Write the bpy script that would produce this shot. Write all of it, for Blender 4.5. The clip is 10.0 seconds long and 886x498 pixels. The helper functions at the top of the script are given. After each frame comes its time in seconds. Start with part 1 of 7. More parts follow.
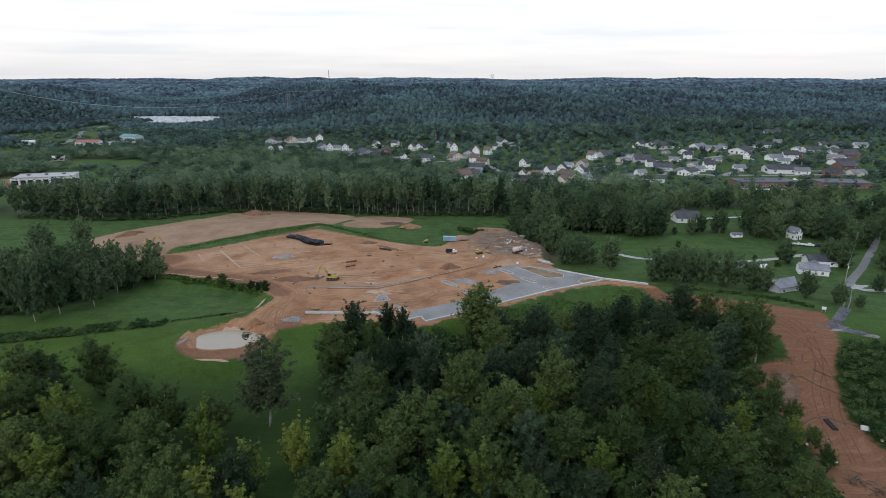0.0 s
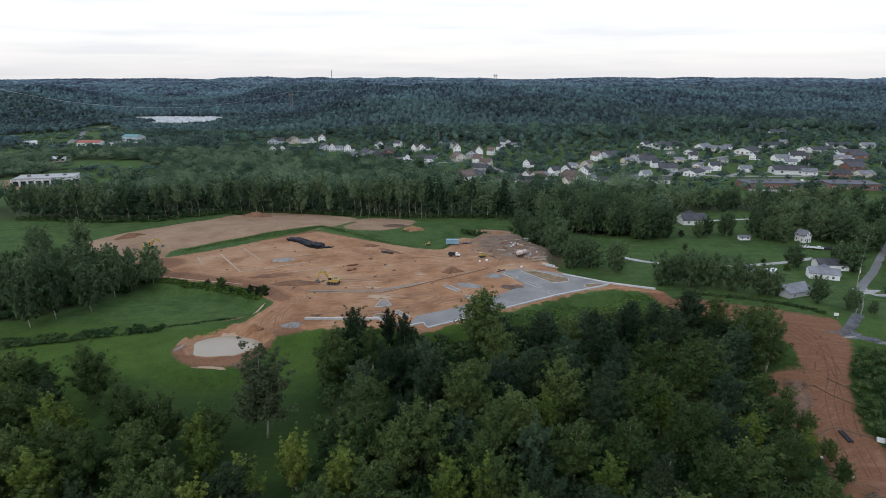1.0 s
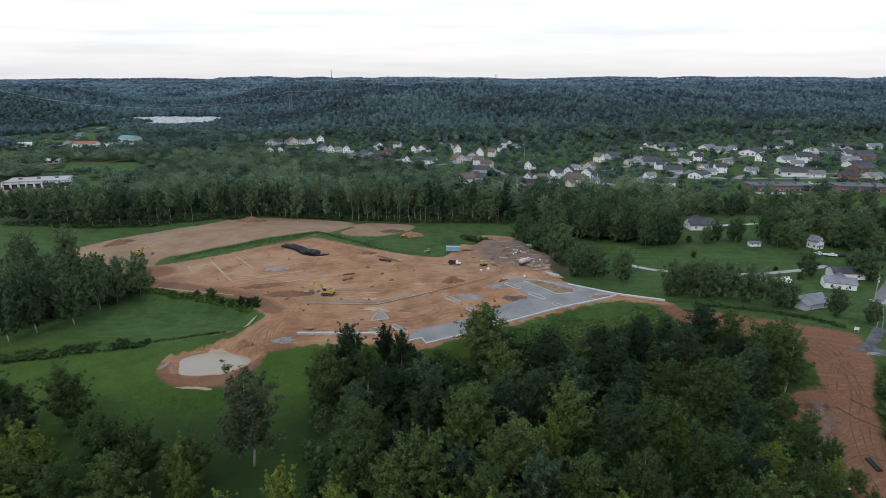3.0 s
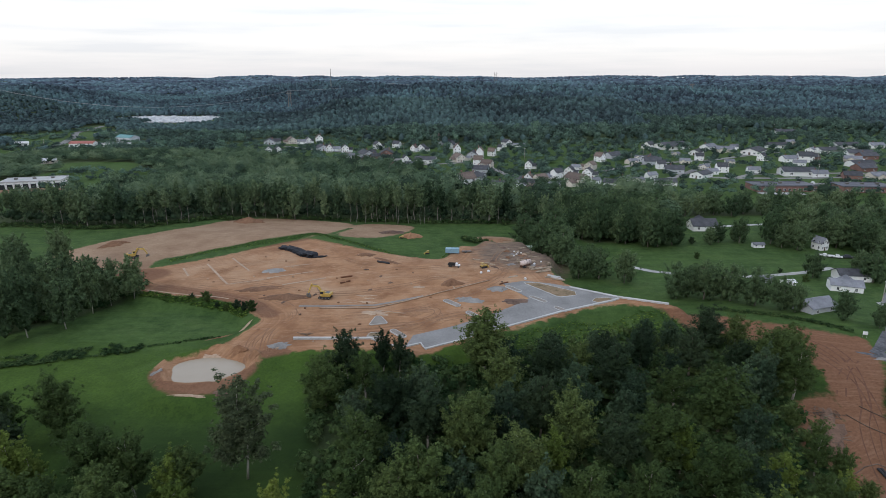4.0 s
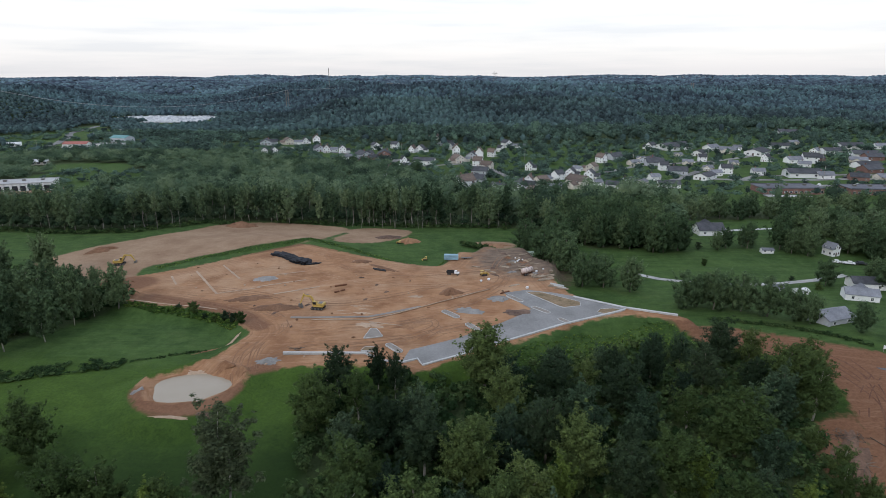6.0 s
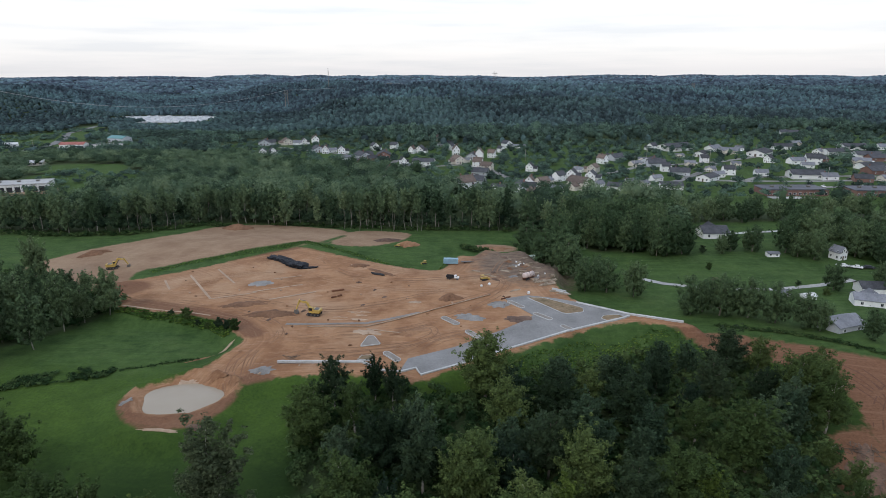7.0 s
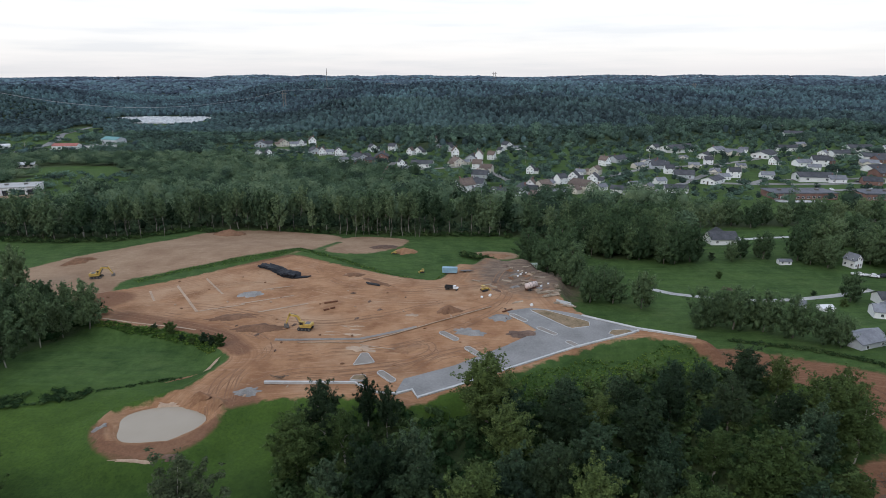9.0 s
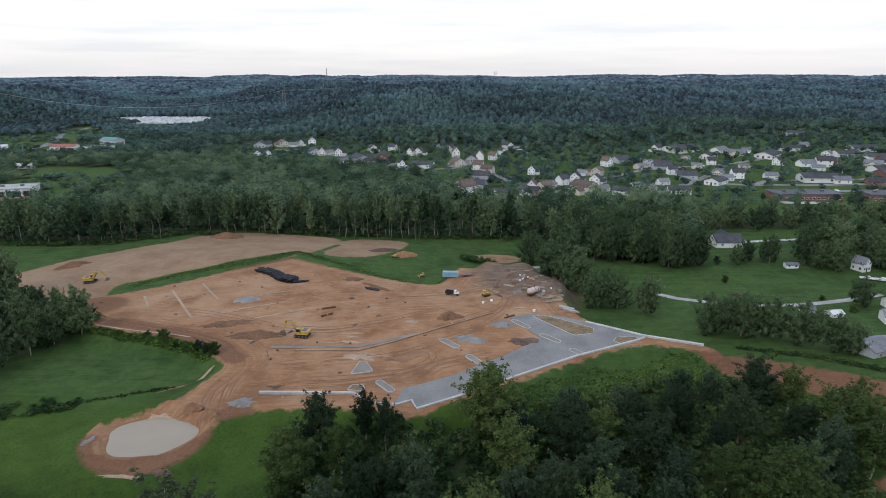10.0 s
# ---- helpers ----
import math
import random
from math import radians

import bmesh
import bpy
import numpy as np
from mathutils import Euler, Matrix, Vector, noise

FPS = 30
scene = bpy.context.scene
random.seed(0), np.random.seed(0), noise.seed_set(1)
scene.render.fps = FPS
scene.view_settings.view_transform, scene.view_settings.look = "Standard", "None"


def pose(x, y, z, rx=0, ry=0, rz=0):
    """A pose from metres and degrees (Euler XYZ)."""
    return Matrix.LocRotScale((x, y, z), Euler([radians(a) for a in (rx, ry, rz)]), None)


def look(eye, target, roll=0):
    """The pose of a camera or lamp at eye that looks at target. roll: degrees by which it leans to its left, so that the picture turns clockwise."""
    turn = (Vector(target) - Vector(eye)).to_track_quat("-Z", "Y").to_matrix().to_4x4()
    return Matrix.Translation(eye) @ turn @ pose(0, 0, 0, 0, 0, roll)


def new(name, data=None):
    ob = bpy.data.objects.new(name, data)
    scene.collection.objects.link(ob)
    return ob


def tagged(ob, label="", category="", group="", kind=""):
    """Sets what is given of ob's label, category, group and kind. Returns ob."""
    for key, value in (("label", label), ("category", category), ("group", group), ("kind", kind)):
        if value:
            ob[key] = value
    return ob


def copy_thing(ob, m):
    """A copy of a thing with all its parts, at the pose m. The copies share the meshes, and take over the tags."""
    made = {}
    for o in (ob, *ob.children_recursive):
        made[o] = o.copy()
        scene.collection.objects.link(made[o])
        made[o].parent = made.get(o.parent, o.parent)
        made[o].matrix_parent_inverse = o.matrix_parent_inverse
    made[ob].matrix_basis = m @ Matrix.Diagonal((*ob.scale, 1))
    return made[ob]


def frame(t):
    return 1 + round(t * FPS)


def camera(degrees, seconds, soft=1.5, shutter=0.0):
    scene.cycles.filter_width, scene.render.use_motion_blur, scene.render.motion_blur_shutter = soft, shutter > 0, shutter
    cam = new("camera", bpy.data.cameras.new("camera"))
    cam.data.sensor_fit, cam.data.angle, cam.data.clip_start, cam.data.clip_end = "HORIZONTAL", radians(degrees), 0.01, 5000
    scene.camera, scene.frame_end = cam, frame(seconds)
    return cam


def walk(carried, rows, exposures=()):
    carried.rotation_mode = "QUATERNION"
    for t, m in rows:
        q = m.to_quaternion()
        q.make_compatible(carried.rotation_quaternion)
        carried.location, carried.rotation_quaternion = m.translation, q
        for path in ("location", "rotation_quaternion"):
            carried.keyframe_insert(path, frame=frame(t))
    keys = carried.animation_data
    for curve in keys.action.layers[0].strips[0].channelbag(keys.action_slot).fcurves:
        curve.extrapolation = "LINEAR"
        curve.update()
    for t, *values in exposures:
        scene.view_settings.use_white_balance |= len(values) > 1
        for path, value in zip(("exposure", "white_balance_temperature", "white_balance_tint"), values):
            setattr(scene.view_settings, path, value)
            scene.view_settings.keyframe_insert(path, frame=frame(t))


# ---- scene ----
cam = camera(72.6, 10.0, soft=0.6)
PATH = [
    (0, (0.3, 0.466, 74.4), (0.25, 2.386, 73.841), 0.0),
    (0.5, (0.3, 0.6, 74.42), (0.245, 2.52, 73.861), 0.0),
    (1.0, (0.3, 5.0, 74.65), (0.24, 6.92, 74.09), -0.05),
    (1.5, (0.3, 9.2, 74.87), (0.24, 11.12, 74.31), -0.1),
    (2, (0.3, 11.34, 75.031), (0.238, 13.258, 74.47), -0.1),
    (2.5, (0.31, 13.272, 75.27), (0.248, 15.191, 74.709), -0.1),
    (4, (0.28, 19.534, 75.36), (0.219, 21.452, 74.795), -0.12),
    (4.5, (0.3, 21.804, 75.41), (0.24, 23.721, 74.844), -0.14),
    (5, (0.29, 24.232, 75.484), (0.23, 26.149, 74.918), -0.15),
    (5.5, (0.28, 26.791, 75.55), (0.221, 28.708, 74.983), -0.14),
    (7, (0.28, 34.725, 75.62), (0.222, 36.642, 75.053), -0.1),
    (7.5, (0.28, 37.487, 75.63), (0.222, 39.404, 75.063), -0.1),
    (8, (0.27, 40.256, 75.64), (0.213, 42.173, 75.073), -0.1),
    (8.5, (0.28, 43.087, 75.68), (0.223, 45.004, 75.113), -0.1),
    (9, (0.28, 45.927, 75.74), (0.224, 47.845, 75.173), -0.1),
    (9.5, (0.25, 48.6, 75.87), (0.194, 50.517, 75.303), -0.12),
    (10, (0.2, 50.9, 75.95), (0.142, 52.817, 75.382), -0.15),
]
walk(cam, [(t, look(eye, target, roll)) for t, eye, target, roll in PATH])

# ---- plan: heights and outlines in metres, +y is the way of flight ----


def smooth(a, b, v):
    k = np.clip((v - a) / (b - a), 0, 1)
    return k * k * (3 - 2 * k)


def grain(x, y, size, seed=0):
    """Smooth value noise between 0 and 1, on arrays."""
    u, v = np.asarray(x, float) / size + seed * 17.3, np.asarray(y, float) / size + seed * 9.1
    i, j = np.floor(u), np.floor(v)
    a, b = u - i, v - j
    a, b = a * a * (3 - 2 * a), b * b * (3 - 2 * b)

    def rnd(p, q):
        h = np.sin(p * 127.1 + q * 311.7 + seed * 74.7) * 43758.5453
        return h - np.floor(h)
    low = rnd(i, j) * (1 - a) + rnd(i + 1, j) * a
    return low * (1 - b) + (rnd(i, j + 1) * (1 - a) + rnd(i + 1, j + 1) * a) * b


def rounded(points, steps=5):
    """A closed Catmull-Rom outline."""
    p = np.array(points, float)
    a, b, c, d = np.roll(p, 1, 0), p, np.roll(p, -1, 0), np.roll(p, -2, 0)
    out = []
    for i in range(len(p)):
        for k in range(steps):
            s = k / steps
            out.append(0.5 * (2 * b[i] + (c[i] - a[i]) * s + (2 * a[i] - 5 * b[i] + 4 * c[i] - d[i]) * s * s
                              + (3 * b[i] - a[i] - 3 * c[i] + d[i]) * s ** 3))
    return np.array(out)


def inside(x, y, poly):
    """Signed distance to an outline, positive inside."""
    x, y = np.asarray(x, float), np.asarray(y, float)
    best, odd = np.full(x.shape, 1e9), np.zeros(x.shape, bool)
    q = np.roll(poly, -1, 0)
    if x.size < 50:
        e = q - poly
        rx, ry = x.ravel()[:, None] - poly[:, 0], y.ravel()[:, None] - poly[:, 1]
        k = np.clip((rx * e[:, 0] + ry * e[:, 1]) / ((e ** 2).sum(1) + 1e-9), 0, 1)
        gap = np.hypot(rx - k * e[:, 0], ry - k * e[:, 1]).min(1)
        with np.errstate(divide="ignore", invalid="ignore"):
            cut = ((ry < 0) != (q[:, 1] - y.ravel()[:, None] > 0)) & (rx < ry * e[:, 0] / e[:, 1])
        return np.where(cut.sum(1) % 2 == 1, gap, -gap).reshape(x.shape)
    for (ax, ay), (bx, by) in zip(poly, q):
        dx, dy = bx - ax, by - ay
        k = np.clip(((x - ax) * dx + (y - ay) * dy) / (dx * dx + dy * dy + 1e-9), 0, 1)
        best = np.minimum(best, np.hypot(x - ax - k * dx, y - ay - k * dy))
        if ay != by:
            odd ^= ((ay > y) != (by > y)) & (x < ax + (y - ay) * dx / dy)
    return np.where(odd, best, -best)


PAD = rounded([(-137, 239), (-116, 224), (-103, 221), (-89, 218), (-78, 214), (-69, 204), (-64.7, 198), (-67, 190), (-72, 181),
               (-80, 175), (-85, 169), (-81.6, 161), (-74, 155.5), (-65, 155), (-59, 160), (-56.5, 168), (-55, 175), (-40, 177.5), (-18, 176),
               (-10.6, 173), (-2, 179), (14, 189.4), (32.5, 201.5), (52, 211.6), (70, 207.5), (70, 211), (55, 218), (41, 229), (37, 240),
               (35, 255), (37, 267), (30, 277), (27, 290), (19, 287), (12, 292), (7, 283), (0, 283), (-4, 273), (-9, 263.5), (-28, 270), (-50, 283), (-71, 296.5), (-78, 294),
               (-102, 272), (-120, 258), (-137, 247)])
UPPER = rounded([(-186, 274), (-176, 297), (-160, 312), (-142, 330), (-134, 343), (-122, 350), (-108, 351), (-93, 349), (-65, 343), (-57, 331), (-57, 320), (-63, 303),
                 (-72, 300), (-88, 290), (-100, 282), (-116, 275), (-132, 267), (-130, 254), (-122, 237), (-134, 236), (-150, 250), (-166, 260)])
PATCH = rounded([(-57, 336), (-36, 340), (-25, 333), (-31, 314), (-43, 303), (-60, 304)])
TRACK = rounded([(66, 210), (81, 213), (93, 206), (103, 199), (111, 193), (120, 188), (118, 177), (115, 169), (109, 161), (104, 151), (100, 139), (100, 132), (101, 124), (100, 108), (97, 90),
                 (80, 90), (82, 114), (84, 126), (86, 134), (87, 139), (93, 150), (97, 162), (99, 170), (98, 181), (92, 189), (82, 196), (69, 205)])
SLASH_BANK = rounded([(88, 161), (97, 162), (95, 152), (88, 138), (83, 137), (81, 146), (84, 154)])
POND = (-70.4, 169.9, 9.5, 7.6)


def pond_r(x, y):
    a = np.arctan2((y - POND[1]) / POND[3], (x - POND[0]) / POND[2])
    wob = 1 + 0.05 * np.sin(3 * a + 0.6) + 0.04 * np.sin(5 * a)
    return np.hypot((x - POND[0]) / POND[2], (y - POND[1]) / POND[3]) / wob


def hills(x, y):
    """Wooded ridges beyond the town: one hill on each side of a side valley, and three ridges behind."""
    y0 = np.interp(x, [-2500, -1100, -760, -560, -430, -330, -230, 250, 480, 700, 1100, 2500], [500, 700, 860, 1150, 1500, 1150, 830, 800, 960, 1080, 1250, 1500])
    v, u = y - y0, x + 0.45 * y
    east = u > 0
    crest = np.where(east, np.interp(x, [-420, -250, 0, 115, 290, 400, 575, 720, 1000, 2500], [40, 44, 43, 47, 40, 38, 34, 31, 28, 26]), 42)
    crest = crest * np.where(east, smooth(25, 330, u), smooth(-60, -320, u))
    # spurs running down from the crests, with hollows between them
    wx, wy = x + 60 * grain(x, y, 260, 5), y + 90 * grain(x, y, 290, 6)
    spur = 1 - np.abs(2 * grain(wx + 0.35 * wy, 0.3 * wy, 105, 3) - 1)
    side = 1 - np.abs(2 * grain(wx - 0.4 * wy, 0.6 * wy, 70, 4) - 1)
    rise = np.where(east, smooth(-20, 600, v), smooth(-20, 400, v))
    near = crest * rise * (0.66 + 0.3 * spur + 0.1 * side) * (1 - 0.7 * smooth(640, 1050, v))
    near = near + rise * 7 * (grain(x, y, 60, 8) - 0.4)

    def ridge(at, wide, top, size, seed):
        yc = at + 320 * (grain(x, 0 * y, 700, seed) - 0.5)
        k = 1 - np.clip(np.abs(y - yc) / wide, 0, 1) ** 1.6
        return k * (top + 13 * (grain(x, y, size, seed + 1) - 0.5) + 8 * (grain(x, y, size * 0.3, seed + 2) - 0.5))
    lane = np.exp(-(u / (0.06 * y + 30)) ** 2) * (1 - smooth(1900, 2300, y))
    far = np.maximum(ridge(2350, 480, 29, 420, 20), ridge(3000, 520, 36, 480, 30))
    back = smooth(3200, 3750, y) * (1 - 0.8 * smooth(3850, 4500, y)) * (41 + 24 * (grain(x, 0 * y, 330, 6) - 0.5) + 12 * (grain(x, 0 * y, 110, 7) - 0.5))
    return np.maximum(np.maximum(near * (1 - 0.97 * lane), far), back)


def height(x, y):
    x, y = np.asarray(x, float), np.asarray(y, float)
    b = -5.5 - 0.085 * np.clip(168 - y, 0, 130) - 2.0 * np.exp(-(((x - 95) / 26) ** 2 + ((y - 128) / 30) ** 2))
    b = b + 4.8 * np.exp(-((x - 122) ** 2 + (y - 198) ** 2) / (2 * 26 ** 2))
    b = b + 5.5 * np.exp(-(((x + 92) / 62) ** 2 + ((y - 294) / 34) ** 2))
    b = b + 0.9 * (grain(x, y, 45, 1) - 0.5) + 0.4 * (grain(x, y, 13, 2) - 0.5)
    zp = -1 + 0.013 * (x + 20) - 2.9 * np.exp(-(((x + 71) / 24) ** 2 + ((y - 167) / 16) ** 2))
    zp = zp + 0.25 * (grain(x, y, 9, 5) - 0.5)
    near = (np.abs(x) < 320) & (y > 60) & (y < 420)
    d = np.full(x.shape, -50.0)
    d[near] = inside(x[near], y[near], PAD)
    w = smooth(-7, 0.5, d)
    h = b * (1 - w) + zp * w
    r = pond_r(x, y)
    h = h + 1.3 * np.exp(-((r - 1.4) / 0.14) ** 2) - 1.5 * (1 - smooth(0.8, 1.22, r))
    return h + hills(x, y)


def ground_z(x, y):
    return float(height(np.array([x]), np.array([y]))[0])


# ---- world, sun and exposure ----
world = bpy.data.worlds.new("sky")
scene.world = world
world.use_nodes = True
SUN_UP, SUN_ROUND = radians(38), radians(215)


def link(tree, a, b):
    tree.links.new(a, b)


def node(tree, kind, **values):
    n = tree.nodes.new(kind)
    for k, v in values.items():
        if k in n.inputs:
            n.inputs[k].default_value = v
    return n


def ramp(tree, stops):
    n = tree.nodes.new("ShaderNodeValToRGB")
    while len(n.color_ramp.elements) < len(stops):
        n.color_ramp.elements.new(0.5)
    for e, (at, c) in zip(n.color_ramp.elements, stops):
        e.position, e.color = at, (*c, 1) if len(c) == 3 else c
    return n


def mixed(tree, fac, a, b, how="MIX"):
    n = tree.nodes.new("ShaderNodeMix")
    n.data_type, n.blend_type = "RGBA", how
    for slot, v in ((0, fac), (6, a), (7, b)):
        if isinstance(v, (int, float)):
            n.inputs[slot].default_value = v
        elif isinstance(v, tuple):
            n.inputs[slot].default_value = (*v, 1)
        else:
            link(tree, v, n.inputs[slot])
    return n.outputs[2]


def make_sky():
    t = world.node_tree
    back = t.nodes["Background"]
    sky = t.nodes.new("ShaderNodeTexSky")
    sky.sky_type, sky.sun_disc, sky.sun_elevation, sky.sun_rotation = "NISHITA", False, SUN_UP, SUN_ROUND
    co = t.nodes.new("ShaderNodeTexCoord")
    sep = t.nodes.new("ShaderNodeSeparateXYZ")
    link(t, co.outputs["Generated"], sep.inputs[0])
    grad = ramp(t, [(0.0, (0.93, 0.92, 0.945)), (0.03, (1.07, 1.06, 1.07)), (0.08, (1.14, 1.15, 1.18)), (0.2, (1.05, 1.13, 1.25)), (0.6, (0.9, 1.04, 1.3))])
    link(t, sep.outputs[2], grad.inputs[0])
    wide = t.nodes.new("ShaderNodeMapping")
    wide.inputs["Scale"].default_value = (1.6, 1.6, 22)
    link(t, co.outputs["Generated"], wide.inputs[0])
    cloud = node(t, "ShaderNodeTexNoise", Scale=2.2, Detail=7.0, Roughness=0.55)
    link(t, wide.outputs[0], cloud.inputs["Vector"])
    veil = ramp(t, [(0.34, (0.89, 0.91, 0.94)), (0.46, (0.98, 0.985, 0.99)), (0.6, (1.05, 1.04, 1.035))])
    link(t, cloud.outputs[0], veil.inputs[0])
    white = mixed(t, 1.0, grad.outputs[0], veil.outputs[0], "MULTIPLY")
    dim = mixed(t, 1.0, sky.outputs[0], (0.11, 0.11, 0.11), "MULTIPLY")
    link(t, mixed(t, 0.9, dim, white), back.inputs[0])
    back.inputs[1].default_value = 1.0


make_sky()
sun = new("sun", bpy.data.lights.new("sun", "SUN"))
sun.data.energy, sun.data.angle, sun.data.color = 0.95, radians(20), (1, 0.95, 0.88)
sun.matrix_world = look((math.sin(SUN_ROUND) * 50, math.cos(SUN_ROUND) * 50, math.tan(SUN_UP) * 50), (0, 0, 0))
scene.view_settings.exposure = -0.07

# ---- materials ----


def material(name, rough=0.8, metal=0.0, spec=0.3):
    m = bpy.data.materials.new(name)
    m.use_nodes = True
    b = m.node_tree.nodes["Principled BSDF"]
    b.inputs["Roughness"].default_value, b.inputs["Metallic"].default_value = rough, metal
    b.inputs["Specular IOR Level"].default_value = spec
    return m, m.node_tree, b


def bumped(t, b, source, strength, distance):
    n = node(t, "ShaderNodeBump", Strength=strength, Distance=distance)
    link(t, source, n.inputs["Height"])
    link(t, n.outputs[0], b.inputs["Normal"])


def surface(name, dark, light, fine=1.5, broad=0.1, rough=0.8, metal=0.0, bump=0.3, depth=0.05, vary=0.15, spec=0.3):
    """A worn surface: grain at two sizes between two colours, a tint for each object, and relief."""
    m, t, b = material(name, rough, metal, spec)
    co = t.nodes.new("ShaderNodeTexCoord")
    small = node(t, "ShaderNodeTexNoise", Scale=fine, Detail=5.0, Roughness=0.65)
    large = node(t, "ShaderNodeTexNoise", Scale=broad, Detail=3.0)
    for n in (small, large):
        link(t, co.outputs["Object"], n.inputs["Vector"])
    add = node(t, "ShaderNodeMath")
    link(t, small.outputs[0], add.inputs[0])
    link(t, large.outputs[0], add.inputs[1])
    rng = node(t, "ShaderNodeMapRange")
    rng.inputs[1].default_value, rng.inputs[2].default_value = 0.7, 1.3
    link(t, add.outputs[0], rng.inputs[0])
    c = mixed(t, rng.outputs[0], dark, light)
    if vary:
        info = t.nodes.new("ShaderNodeObjectInfo")
        hsv = node(t, "ShaderNodeHueSaturation")
        val = node(t, "ShaderNodeMapRange")
        val.inputs[3].default_value, val.inputs[4].default_value = 1 - vary, 1 + vary
        link(t, info.outputs["Random"], val.inputs[0])
        link(t, val.outputs[0], hsv.inputs["Value"])
        link(t, c, hsv.inputs["Color"])
        c = hsv.outputs[0]
    link(t, c, b.inputs["Base Color"])
    if bump:
        bumped(t, b, small.outputs[0], bump, depth)
    return m


def foliage(name, dark, light, island=False, noise_scale=0.9, bump=0.0, spread=0.35, thin_part=0.45):
    """Leaves: colour by tree, by clump and by leaf, with some light let through."""
    m, t, b = material(name, 0.85 if bump else 0.75, 0.0, 0.04 if bump else 0.07)
    co = t.nodes.new("ShaderNodeTexCoord")
    n = node(t, "ShaderNodeTexNoise", Scale=noise_scale, Detail=4.0, Roughness=0.7)
    link(t, co.outputs["Object"], n.inputs["Vector"])
    wide = node(t, "ShaderNodeMapRange")
    wide.inputs[1].default_value, wide.inputs[2].default_value = 0.3, 0.7
    link(t, n.outputs[0], wide.inputs[0])
    c = mixed(t, wide.outputs[0], dark, light)
    geo = t.nodes.new("ShaderNodeNewGeometry")
    info = t.nodes.new("ShaderNodeObjectInfo")
    hsv = node(t, "ShaderNodeHueSaturation")
    val, hue = node(t, "ShaderNodeMapRange"), node(t, "ShaderNodeMapRange")
    val.inputs[3].default_value, val.inputs[4].default_value = 1 - spread, 1 + spread
    hue.inputs[3].default_value, hue.inputs[4].default_value = (0.53, 0.468) if island else (0.515, 0.478)
    own_tint = t.nodes.new("ShaderNodeAttribute")
    own_tint.attribute_name = "tint"
    link(t, geo.outputs["Random Per Island"], val.inputs[0])
    link(t, own_tint.outputs["Fac"] if island else info.outputs["Random"], hue.inputs[0])
    link(t, val.outputs[0], hsv.inputs["Value"])
    link(t, hue.outputs[0], hsv.inputs["Hue"])
    link(t, c, hsv.inputs["Color"])
    c = hsv.outputs[0]
    own = node(t, "ShaderNodeMapRange")
    own.inputs[3].default_value, own.inputs[4].default_value = (0.52, 1.5) if island else (0.66, 1.34)
    link(t, own_tint.outputs["Fac"] if island else info.outputs["Random"], own.inputs[0])
    tone = node(t, "ShaderNodeHueSaturation")
    link(t, own.outputs[0], tone.inputs["Value"])
    link(t, c, tone.inputs["Color"])
    c = tone.outputs[0]
    link(t, c, b.inputs["Base Color"])
    if bump:
        bumped(t, b, n.outputs[0], bump, 0.8)
    else:
        thin = t.nodes.new("ShaderNodeBsdfTranslucent")
        link(t, c, thin.inputs[0])
        both = node(t, "ShaderNodeMixShader")
        both.inputs[0].default_value = thin_part
        out = t.nodes["Material Output"]
        link(t, b.outputs[0], both.inputs[1])
        link(t, thin.outputs[0], both.inputs[2])
        link(t, both.outputs[0], out.inputs[0])
    return m


def plain(name, colour, rough=0.5, metal=0.0, spec=0.4):
    """Painted or moulded stuff with faint dirt."""
    return surface(name, tuple(v * 0.8 for v in colour), tuple(min(v * 1.12, 0.95) for v in colour), 3.0, 0.5, rough, metal, 0.08, 0.02, 0.06, spec)


LEAF_DARK = foliage("leaf_dark", (0.019, 0.035, 0.02), (0.043, 0.069, 0.032), spread=0.34, thin_part=0.3)
LEAF_MID = foliage("leaf_mid", (0.04, 0.066, 0.024), (0.088, 0.13, 0.04), spread=0.34, thin_part=0.3)
LEAF_YELLOW = foliage("leaf_yellow", (0.078, 0.117, 0.024), (0.156, 0.21, 0.048), spread=0.34, thin_part=0.35)
LEAF_LAWN = foliage("leaf_lawn", (0.043, 0.076, 0.04), (0.098, 0.15, 0.068), spread=0.3, thin_part=0.3)
LEAF_GREY = foliage("leaf_grey", (0.042, 0.06, 0.032), (0.095, 0.12, 0.062), spread=0.4)
# leaf colour blued a little, as painted haze over the middle distance
WOOD_MID = foliage("woodland_leaf", (0.052, 0.091, 0.06), (0.122, 0.178, 0.096), True, 0.1, 0.0, 0.16, 0.2)
# distance haze painted into the leaf colour as blue
HAZED_WOOD_FAR = foliage("hazed_far_woodland_leaf", (0.029, 0.052, 0.06), (0.076, 0.111, 0.126), True, 0.3, 0.3, 0.3)
# town and wood-edge leaves also carry a slight painted haze
TOWN_LEAF = foliage("town_tree_leaf", (0.046, 0.082, 0.068), (0.103, 0.154, 0.116), True, 0.15, 0.0, 0.3, 0.25)
EDGE_WOOD = foliage("wood_edge_leaf", (0.058, 0.096, 0.056), (0.13, 0.186, 0.09), True, 0.5, 0.0, 0.34, 0.3)
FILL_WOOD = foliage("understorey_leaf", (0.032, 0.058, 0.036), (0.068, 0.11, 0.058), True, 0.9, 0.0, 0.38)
# hill and ridge leaves bluer and paler with distance: haze put into the colour
HAZED_WOOD_HILL = foliage("hazed_hillside_leaf", (0.024, 0.043, 0.045), (0.066, 0.099, 0.099), True, 0.3, 0.3, 0.3)
